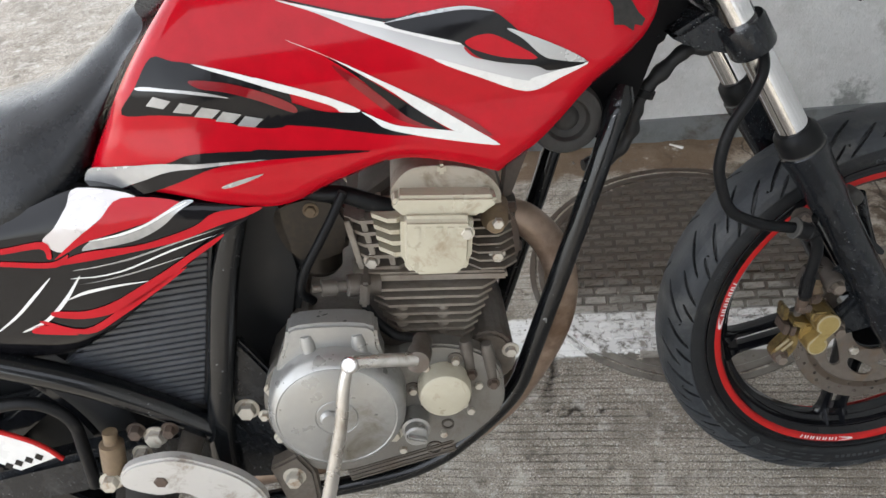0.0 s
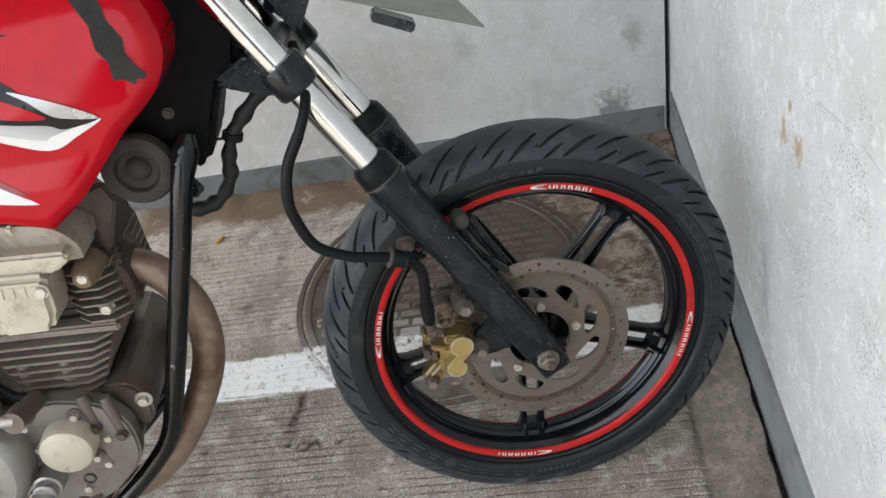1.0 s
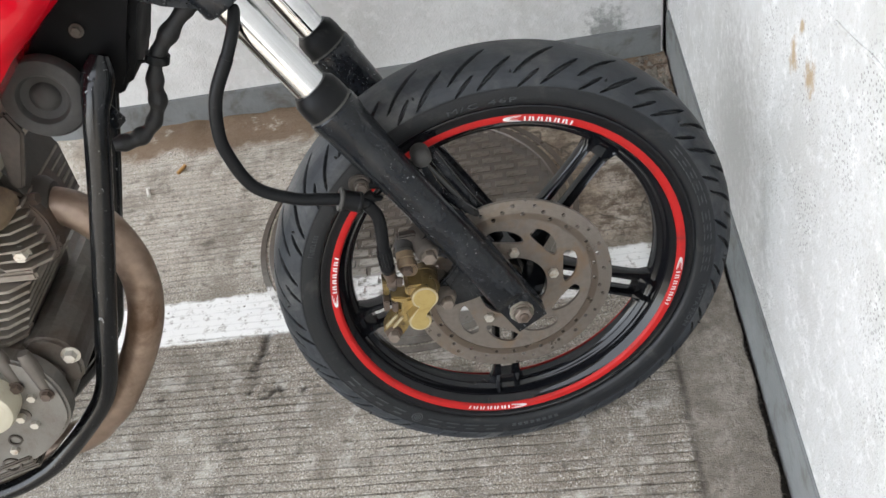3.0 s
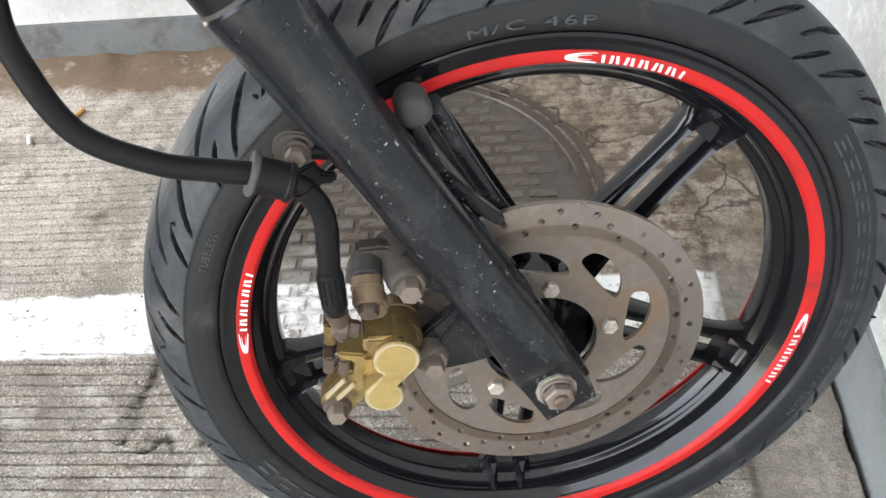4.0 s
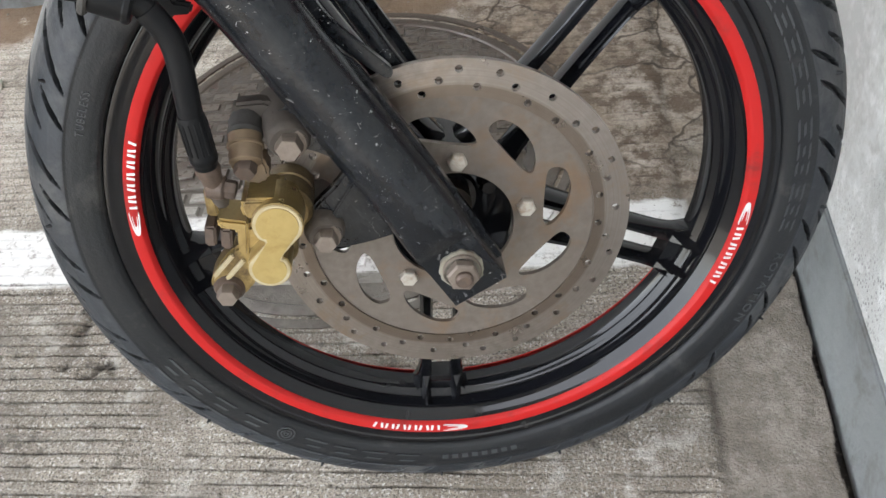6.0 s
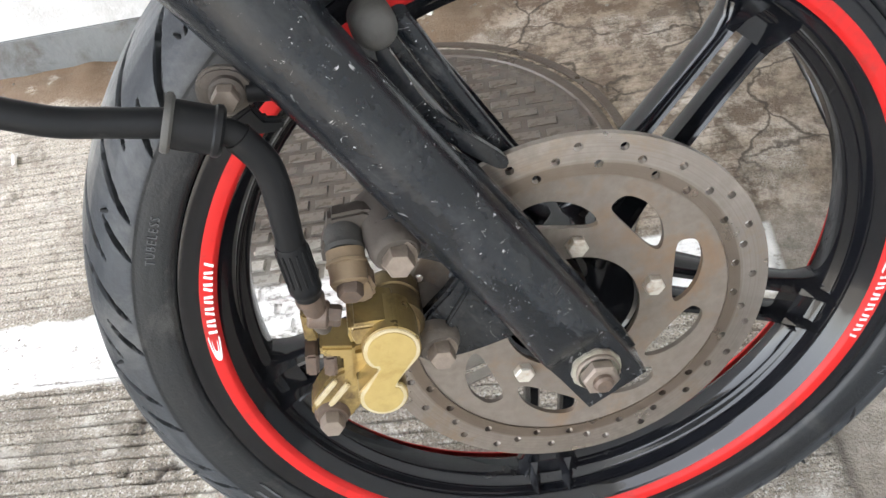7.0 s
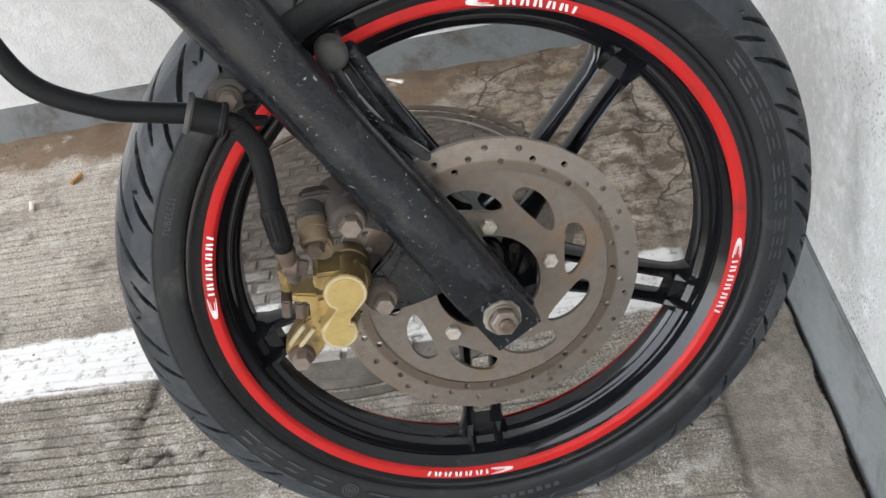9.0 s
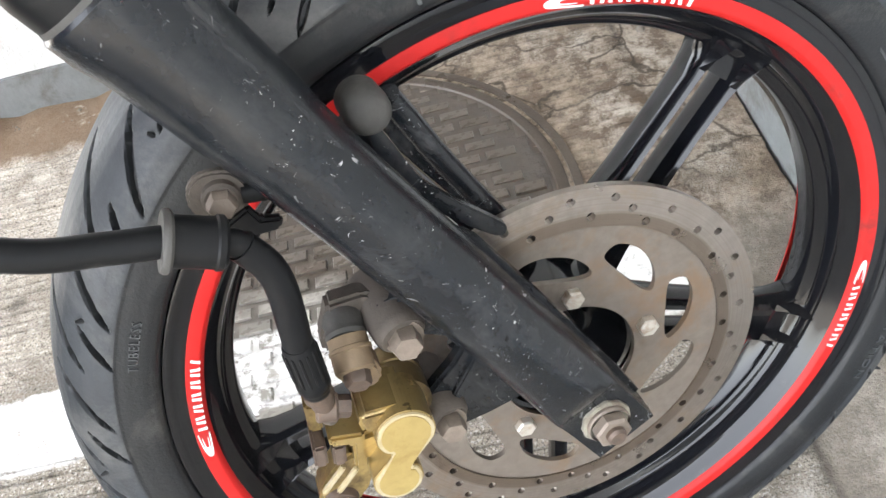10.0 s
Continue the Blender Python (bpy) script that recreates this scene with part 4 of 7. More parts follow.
def build_wheel():
    prof = [(r, MID + o) for r, o in RIM_OUT] + [(r, MID - o * 0.68) for r, o in RIM_OUT[-2::-1]] + [(0.219, MID - 0.02), (0.212, MID), (0.219, MID + 0.03)]
    wheel_part = bp("front_wheel", lathe(prof, 160, closed=True), M_RIM, "glossy black cast front wheel with five double spokes")
    face = MID + 0.0379
    bp("rim_stripe", lathe([(0.2280, face - 0.0012), (0.2276, face), (0.2212, face), (0.2198, face - 0.0006), (0.2176, face - 0.0040), (0.2172, face - 0.0050)], 160), M_STRIPE, "red rim tape with white marks", wheel_part)
    # the far tape is folded over the lip
    bp("rim_stripe", lathe([(0.2272, MID - 0.0262), (0.2165, MID - 0.0262), (0.2128, MID - 0.0256), (0.2110, MID - 0.0236), (0.2112, MID - 0.0226)], 160), M_STRIPE, "thin red rim tape folded over the lip", wheel_part)
    tyre = new("front_tyre", tyre_mesh())
    tyre.parent = bike
    tyre.location = SHIFT - FOOT
    tagged(tyre, "dusty black tubeless tyre with slanted tread grooves")
    # moulded marks of the sidewall
    wl = MID + sidewall(0.254)[0] - 0.0004
    bp("tyre_lettering", ring_letters("TUBELESS", 0.0075, 0.2515, 153.9, 146.2, wl, 0.0011), M_MARK_LIT, "raised TUBELESS lettering", tyre)
    bp("tyre_lettering", ring_letters("ROTATION", 0.0085, 0.2555, -18.2, -34.2, wl + 0.0003, 0.0011), M_MARK_LIT, "raised ROTATION lettering", tyre)
    bp("tyre_lettering", ring_letters("M/C 46P", 0.0085, 0.2465, 97.0, 78.0, wl, 0.0011), M_MARK_LIT, "raised size lettering", tyre)
    spans = [(31, 27.5), (26.5, 23), (22, 18.5), (17.5, 14), (13, 9.5), (7, 3.5), (2.5, 0), (-1, -3), (-5, -8), (-9, -11), (-12, -14)]
    for span in spans:
        bp("tyre_mark", ring_frame(span, 0.2495, 0.2590, wl, 0.01), M_MARK_LIT, "", tyre)
    for span in [(-160, -155.5), (-154, -149.5), (-148, -143.5), (-141, -136.5), (-128, -123.5), (-122, -117.5), (-116, -111), (-109, -104.5)]:
        bp("tyre_mark", ring_frame(span, 0.2490, 0.2650, wl + 0.0003, -0.01, 0.0018), M_MARK_LIT, "", tyre)
    for k in range(8):
        bp("tyre_mark", ring_bars([(-100 + 2 * k, -98.8 + 2 * k)], 0.250, 0.2555, wl, 0.0007), M_MARK_LIT, "", tyre)
    target = bmesh.new()
    for r in (0.0022, 0.0048, 0.0078):
        lathe([(r - 0.0011, wl - 0.001), (r - 0.0011, wl + 0.0011), (r, wl + 0.0011), (r, wl - 0.001)], 24, -0.170, -0.187, bm=target)
    bp("tyre_target_mark", target, M_MARK_LIT, "", tyre)
    # moulding nubs round the shoulder
    for k in range(16):
        a, l0 = radians(-77.4 + 22.5 * k), MID + sidewall(0.2785)[0]
        c, z = math.cos(a), math.sin(a)
        bp("moulding_nub", rod(P(0.2765 * c, l0 - 0.002, 0.2765 * z), P(0.2830 * c, l0 + 0.0012, 0.2830 * z), [(0, 0.0016), (0.6, 0.0015), (1, 0.0007)], 8), M_RUBBER, "", tyre)
    # white marks on the tape: a swoosh and a run of slim slanted bars
    for a0, a1 in ((82.2, 60.8), (173.0, 153.3), (-94.3, -116.2), (-8.8, -28.8)):
        face = MID + 0.0379
        step = (a1 - a0) / 21.5
        for k in range(6):
            bm = bmesh.new()
            for shift, lean in ((0.0, 0.0042), (1.35, -0.0042)):
                b = a0 + step * (6.3 + k * 2.55 + shift)
                ring_bars([(b, b + step * 0.52)], 0.2198, 0.2250, face, 0.0003, lean * (1 if k % 2 else 0.4), bm)
            bp("tape_mark", bm, M_WHITE, "white plain mark", wheel_part)
        for grow, arm in ((1.0, 5.2), (0.5, 3.4)):
            # one arm of the double swoosh: a nose with two tapering arms
            out = []
            for k in range(17):
                q = -1 + k / 8
                out.append((arm * abs(q) ** 2.8 + (1 - grow) * 1.8, 0.2228 + 0.0036 * grow * q * (1.25 - 0.25 * abs(q))))
            for k in range(17):
                q = 1 - k / 8
                out.append((arm * abs(q) ** 2.8 + (1 - grow) * 1.8 + 0.9 * (1 - q * q) + 0.3, 0.2228 + 0.0030 * grow * q))
            bm = bmesh.new()
            tops, feet = [], []
            for deg, r in out:
                a = radians(a0 + step * deg)
                tops.append(bm.verts.new(P(r * math.cos(a), face + 0.0003, r * math.sin(a))))
                feet.append(bm.verts.new(P(r * math.cos(a), face - 0.0008, r * math.sin(a))))
            for k in range(16):
                bm.faces.new((tops[k], tops[k + 1], tops[32 - k], tops[33 - k]))
            for k in range(34):
                bm.faces.new((tops[k], tops[(k + 1) % 34], feet[(k + 1) % 34], feet[k]))
            bp("tape_swoosh", bm, M_WHITE, "white swoosh mark", wheel_part)
    # spokes in pairs
    for k in range(5):
        a = radians(-100 + 72 * k)
        bm = bmesh.new()
        c, s = math.cos(a), math.sin(a)
        for side in (1, -1):
            rings = []
            for r, off, hw, dep in ((0.036, 0.018, 0.008, 0.016), (0.07, 0.0155, 0.0062, 0.0135), (0.11, 0.0140, 0.0052, 0.0118), (0.15, 0.0134, 0.0050, 0.0110), (0.178, 0.0134, 0.0050, 0.0112), (0.190, 0.0140, 0.0058, 0.0120), (0.197, 0.0152, 0.0082, 0.0124), (0.2045, 0.0165, 0.0120, 0.0128)):
                ring = []
                prof8 = [(-hw, -dep * 0.55), (-hw * 0.55, -dep), (hw * 0.55, -dep), (hw, -dep * 0.55), (hw, dep * 0.55), (hw * 0.55, dep), (0, dep * 0.72), (-hw * 0.55, dep), (-hw, dep * 0.55)]
                for q, l in prof8:
                    t = off * side + q
                    ring.append(bm.verts.new(P(r * c - t * s, MID + l, r * s + t * c)))
                rings.append(ring)
            m = len(rings[0])
            for x, y in zip(rings, rings[1:]):
                for j in range(m):
                    bm.faces.new((x[j], x[(j + 1) % m], y[(j + 1) % m], y[j]))
            bm.faces.new(rings[0])
            bm.faces.new(rings[-1])
        # each bar runs out over the bowl of the rim in a pointed fin
        for side in (1, -1):
            fin = bmesh.new()
            vs = [fin.verts.new(P(r * c - t * s, MID + l, r * s + t * c)) for r, t, l in (
                (0.1855, 0.0134 * side - 0.0030, 0.0112), (0.1855, 0.0134 * side + 0.0030, 0.0112), (0.1945, 0.0132 * side, 0.0172), (0.2052, 0.0126 * side, 0.0246),
                (0.2085, 0.0126 * side, 0.0262), (0.2065, 0.0132 * side - 0.0050, 0.0135), (0.2065, 0.0132 * side + 0.0050, 0.0135))]
            for f in ((0, 1, 2), (0, 2, 5), (1, 6, 2), (2, 3, 5), (2, 6, 3), (3, 4, 5), (3, 6, 4), (0, 5, 6, 1), (4, 6, 5)):
                fin.faces.new([vs[k] for k in f])
            join(bm, fin)
        # web between the two bars at the rim
        for r0, r1 in ((0.187, 0.2035),):
            own = bmesh.new()
            vs = []
            for l in (MID - 0.009, MID + 0.009):
                for r, t in ((r0, -0.012), (r1, -0.018), (r1, 0.018), (r0, 0.012)):
                    vs.append(own.verts.new(P(r * c - t * s, l, r * s + t * c)))
            for f in ((0, 1, 2, 3), (4, 5, 6, 7), (0, 1, 5, 4), (1, 2, 6, 5), (2, 3, 7, 6), (3, 0, 4, 7)):
                own.faces.new([vs[q] for q in f])
            join(bm, own)
        bp("spoke", bm, M_RIM, "", wheel_part, 40)
    bp("hub", lathe([(0.0, MID + 0.014), (0.021, MID + 0.014), (0.023, MID + 0.010), (0.0375, MID + 0.008), (0.0415, MID + 0.016), (0.0430, MID + 0.044), (0.0465, MID + 0.046), (0.049, MID + 0.040), (0.047, MID - 0.03), (0.03, MID - 0.05), (0.0, MID - 0.05)], 56), M_RIM, "", wheel_part)
    for k in range(5):
        a = radians(8 + 72 * k)
        bp("hub_boss", rod(P(0.031 * math.cos(a), MID + 0.004, 0.031 * math.sin(a)), P(0.031 * math.cos(a), MID + 0.018, 0.031 * math.sin(a)), [(0, 0.0075), (0.85, 0.0068), (1, 0.0050)], 16), M_RIM, "", wheel_part)
    bp("axle_spacer", rod(P(0, MID + 0.010, 0), P(0, 0.040, 0), [(0, 0.0165), (0.25, 0.0165), (0.3, 0.0125), (1, 0.0125)], 28), M_DARKMETAL, "oily dark axle spacer", wheel_part)
    return wheel_part


front_wheel = build_wheel()


def build_disc():
    openings = []
    for k in range(9):
        s0 = 105 - 40 * k
        pts = []
        for da, r in ((0, 0.0800), (-3, 0.0868), (-8, 0.0882), (-15, 0.0866), (-24, 0.0815), (-31, 0.0755), (-35.5, 0.0695), (-35.5, 0.0660), (-30, 0.0642), (-20, 0.0655), (-10, 0.0695), (-2.5, 0.0748)):
            a = radians(s0 + da)
            pts.append((r * math.cos(a), r * math.sin(a)))
        openings.append(smooth_outline(pts, 3))
    # drilled holes in seven alike groups of eight
    holes = []
    reach = (0.1160, 0.1044, 0.1120, 0.1190, 0.1074, 0.1187, 0.1121, 0.1050)
    for k in range(56):
        a = radians(99.8 - 360 / 56 * k)
        holes.append(circle(reach[k % 8] * math.cos(a), reach[k % 8] * math.sin(a), 0.0027, 10))
    d = bp("brake_disc", plate([circle(0, 0, 0.1262, 160), circle(0, 0, 0.1005, 128)] + holes, 0.0130, 0.0175), M_STEEL, "drilled steel brake disc with brown tint", None, 30)
    bp("carrier", plate([circle(0, 0, 0.1008, 128), circle(0, 0, 0.0435, 64)] + openings, 0.0125, 0.0162), M_CARRIER, "", d, 30)
    for k in range(5):
        a = radians(79.6 - 72 * k)
        c = (0.053 * math.cos(a), 0.053 * math.sin(a))
        bm = hexbolt(P(c[0], 0.0159, c[1]), 0.0068, 0.0058)
        bp("disc_bolt", bm, M_BOLT, "", d)


def turned_steel(material):
    """Rings worn by the pads: fine turning marks and a darker, rusty inner track."""
    nt = material.node_tree
    b = nt.nodes["Principled BSDF"]
    N, L = nt.nodes.new, nt.links.new
    old = b.inputs["Base Color"].links[0].from_socket
    co = N("ShaderNodeTexCoord")
    flat = N("ShaderNodeVectorMath")
    flat.operation = "MULTIPLY"
    flat.inputs[1].default_value = (1, 0, 1)
    L(co.outputs["Object"], flat.inputs[0])
    far = N("ShaderNodeVectorMath")
    far.operation = "LENGTH"
    L(flat.outputs[0], far.inputs[0])
    rings = N("ShaderNodeTexNoise")
    rings.noise_dimensions = "1D"
    rings.inputs["Scale"].default_value, rings.inputs["Detail"].default_value = 900, 4
    L(far.outputs["Value"], rings.inputs["W"])
    cloud = N("ShaderNodeTexNoise")
    cloud.inputs["Scale"].default_value, cloud.inputs["Detail"].default_value = 26, 6
    L(co.outputs["Object"], cloud.inputs["Vector"])
    wob = N("ShaderNodeMath")
    wob.operation = "MULTIPLY_ADD"
    L(cloud.outputs["Fac"], wob.inputs[0])
    wob.inputs[1].default_value = 0.0025
    L(far.outputs["Value"], wob.inputs[2])

    def blend(sock, lo, hi, top, col, other):
        r = N("ShaderNodeMapRange")
        for key, v in (("From Min", lo), ("From Max", hi), ("To Max", top)):
            r.inputs[key].default_value = v
        L(sock, r.inputs["Value"])
        x = N("ShaderNodeMix")
        x.data_type = "RGBA"
        L(r.outputs[0], x.inputs["Factor"])
        p, q = [k for k in x.inputs if k.type == "RGBA"]
        L(col, p)
        q.default_value = (*other, 1)
        return [k for k in x.outputs if k.type == "RGBA"][0]
    col = blend(rings.outputs["Fac"], 0.45, 0.65, 0.5, old, (0.17, 0.145, 0.12))
    col = blend(wob.outputs[0], 0.1105, 0.1092, 0.75, col, (0.115, 0.088, 0.066))
    L(col, b.inputs["Base Color"])
    bump = N("ShaderNodeBump")
    bump.inputs["Strength"].default_value, bump.inputs["Distance"].default_value = 0.5, 0.0002
    L(rings.outputs["Fac"], bump.inputs["Height"])
    L(bump.outputs["Normal"], b.inputs["Normal"])


turned_steel(M_STEEL)
build_disc()

FORK_L = (0.052, MID * 2 - 0.052)
AX_DIR = Vector((-0.4206, 0, 0.9073))


def on_fork(d, l, out=0.0):
    """A point d metres up the fork's axis, out metres ahead of it."""
    return P(AX_DIR.x * d + AX_DIR.z * out + 0.0015, l, AX_DIR.z * d - AX_DIR.x * out - 0.003)


def fork_plate(outline, l0, l1, bevel=0.002, bm=None):
    """A plate whose outline is (up the fork, ahead of the fork)."""
    pts = [on_fork(d, 0.0, o) for d, o in outline]
    return prism([(p.x, p.z) for p in pts], l0, l1, bevel, bm)


def slider_mesh(l, right):
    """Round fork slider whose lower end is squared off and milled flat for the axle."""
    side = 1 if right else -1
    bm = bmesh.new()
    rings, n = [], 44
    for d, r, e, cap in ((-0.0235, 0.0190, 6, 0.0120), (-0.0222, 0.0206, 6, 0.0135), (0.008, 0.0208, 5, 0.0135), (0.0205, 0.0214, 4.2, 0.0135), (0.0235, 0.0218, 4, 0.0150), (0.030, 0.0226, 3.2, 0.0188), (0.040, 0.0230, 2.5, 0.0225), (0.055, 0.0230, 2, 0.03),
                         (0.10, 0.0226, 2, 0.03), (0.18, 0.0222, 2, 0.03), (0.25, 0.0226, 2, 0.03), (0.278, 0.0246, 2, 0.03), (0.3216, 0.0258, 2, 0.03), (0.3316, 0.0278, 2, 0.03), (0.3433, 0.0278, 2, 0.03), (0.345, 0.0265, 2, 0.03)):
        ring = []
        for k in range(n):
            a = 2 * math.pi * k / n
            c, q = math.cos(a), math.sin(a)
            out = r * math.copysign(abs(c) ** (2 / e), c)
            lat = min(r * math.copysign(abs(q) ** (2 / e), q), cap)
            ring.append(bm.verts.new(on_fork(d, l + side * lat, out)))
        rings.append(ring)
    for p, q in zip(rings, rings[1:]):
        for k in range(n):
            bm.faces.new((p[k], p[(k + 1) % n], q[(k + 1) % n], q[k]))
    bm.faces.new(rings[0])
    bm.faces.new(rings[-1])
    return bm


def build_fork(l, right):
    s = bp("fork_slider", slider_mesh(l, right), M_BLACK, "scuffed black fork slider", smooth=30)
    inner = -1 if right else 1
    # cast rib along the leading edge
    bp("rib", fork_plate([(-0.019, 0.010), (-0.019, 0.0226), (0.02, 0.0246), (0.10, 0.0252), (0.15, 0.0244), (0.18, 0.012)], l + inner * 0.007 - 0.005, l + inner * 0.007 + 0.005, 0.002), M_BLACK, "", s)
    bp("dust_seal", rod(on_fork(0.343, l), on_fork(0.374, l), [(0, 0.0260), (0.5, 0.0262), (0.8, 0.0250), (1, 0.0200)], 36), M_HOSE, "cracked black rubber seal", s)
    bp("seal_ring", rod(on_fork(0.3425, l), on_fork(0.3475, l), [(0, 0.0260), (0.5, 0.0266), (1, 0.0260)], 36), M_SEAL, "", s)
    bp("fork_tube", rod(on_fork(0.3, l), on_fork(0.80, l), [(0, 0.0178), (1, 0.0178)], 40), M_CHROME, "polished chrome fork tube")
    # boss and strap of the missing fender
    b = P(-0.0672, 0, 0.2190)
    e = l - 0.009 if right else l + 0.009
    bp("fender_boss", rod((b.x - 0.002, -(e + inner * 0.024), b.z), (b.x, -e, b.z), [(0, 0.0108), (0.55, 0.0110), (0.78, 0.0106), (0.90, 0.0092), (0.97, 0.0074), (1, 0.0040)], 28), M_SEAL, "weathered fender mounting boss", s)
    if right:
        strap = e + inner * 0.012
        bp("strap", prism(smooth_outline([(-0.0710, 0.205), (-0.0650, 0.208), (-0.0560, 0.180), (-0.0465, 0.163), (-0.0250, 0.1375), (-0.0205, 0.130), (-0.0270, 0.1275), (-0.0520, 0.155), (-0.0665, 0.184)], 3), strap - 0.003, strap + 0.003, 0.0018), M_BLACK, "dusty flat fender strap", s)
        bp("stay", tube([P(b.x + 0.010, strap - 0.001, b.z + 0.001), P(-0.0520, strap - 0.006, 0.206), P(-0.0395, strap - 0.015, 0.170), P(-0.0190, strap - 0.028, 0.119), P(-0.0080, strap - 0.033, 0.098)], 0.0062, 16), M_BLACK, "", s)
        rnd = random.Random(3)
        edge = [(0.0005 + (0.0150 + rnd.uniform(-0.0011, 0.0008)) * math.cos(2 * math.pi * k / 36), -0.0005 + (0.0150 + rnd.uniform(-0.0011, 0.0008)) * math.sin(2 * math.pi * k / 36)) for k in range(36)]
        bp("axle_washer", prism(edge, l + 0.0125, l + 0.0160, 0.0006), M_PALEZINC, "corroded pale axle washer", s)
        nut = lathe([(0.0128, l + 0.0155), (0.0130, l + 0.0180), (0.0122, l + 0.0192)], 28, 0.0006, -0.0006)
        join(nut, hexbolt(P(0.0006, l + 0.0185, -0.0006), 0.0112, 0.0068, 0))
        bp("axle_nut", nut, M_DUSTBOLT, "dusty axle nut", s)
        bp("axle_end", rod(P(0.0010, l + 0.021, -0.0008), P(0.0010, l + 0.0295, -0.0008), [(0, 0.0062), (0.8, 0.0060), (1, 0.0044)], 18), M_RUST, "rusty threaded axle end", s)


build_fork(FORK_L[0], True)
build_fork(FORK_L[1], False)


def build_yoke():
    y = bp("lower_yoke", fork_plate([(0.487, 0.012), (0.487, -0.018), (0.502, -0.034), (0.524, -0.056), (0.548, -0.070), (0.548, -0.02), (0.522, 0.012)], FORK_L[1], FORK_L[0], 0.006), M_BLACK, "black lower fork clamp")
    for l in FORK_L:
        bp("clamp_ring", rod(on_fork(0.484, l), on_fork(0.521, l), [(0, 0.0245), (0.1, 0.0262), (0.9, 0.0262), (1, 0.0245)], 32), M_BLACK, "", y)
    bp("upper_yoke", fork_plate([(0.70, -0.06), (0.70, 0.02), (0.73, 0.02), (0.73, -0.06)], FORK_L[1] - 0.02, FORK_L[0] + 0.02, 0.006), M_BLACK, "black upper fork clamp")
    bp("steering_head", rod(on_fork(0.527, MID, -0.055), on_fork(0.70, MID, -0.055), [(0, 0.026), (0.05, 0.030), (0.95, 0.030), (1, 0.026)], 28), M_BLACK, "black steering head")
    # dark stay and brackets for the headlamp, ahead of the clamps
    bp("headlamp_stay", fork_plate([(0.52, 0.03), (0.545, 0.07), (0.64, 0.08), (0.66, 0.02)], MID - 0.07, MID + 0.05, 0.006), M_BLACK, "black headlamp bracket")
    bp("stay_bar", tube([on_fork(0.566, 0.03, 0.03), on_fork(0.566, 0.0, 0.06), on_fork(0.57, MID, 0.075), on_fork(0.57, -0.12, 0.07)], 0.008, 10), M_BLACK)


build_yoke()


def build_plate():
    # front plate, fixed across the bike ahead of the fork
    bm = bmesh.new()
    c = [P(-0.15, 0.0, 0.512), P(0.020, -0.05, 0.421), P(-0.01, -0.20, 0.455), P(-0.18, -0.15, 0.546)]
    nrm = (c[1] - c[0]).cross(c[3] - c[0]).normalized()
    vs = [bm.verts.new(p) for p in c] + [bm.verts.new(p + nrm * 0.002) for p in c]
    for f in ((3, 2, 1, 0), (4, 5, 6, 7), (0, 1, 5, 4), (1, 2, 6, 5), (2, 3, 7, 6), (3, 0, 4, 7)):
        bm.faces.new([vs[k] for k in f])
    p = bp("number_plate", bm, M_PLATE, "dull grey metal number plate without readable marks", smooth=0)
    bp("plate_bracket", box((-0.085, 0.0, 0.47), (0.05, 0.03, 0.012), 0.002, 30), M_BLACK, "", p)


build_plate()


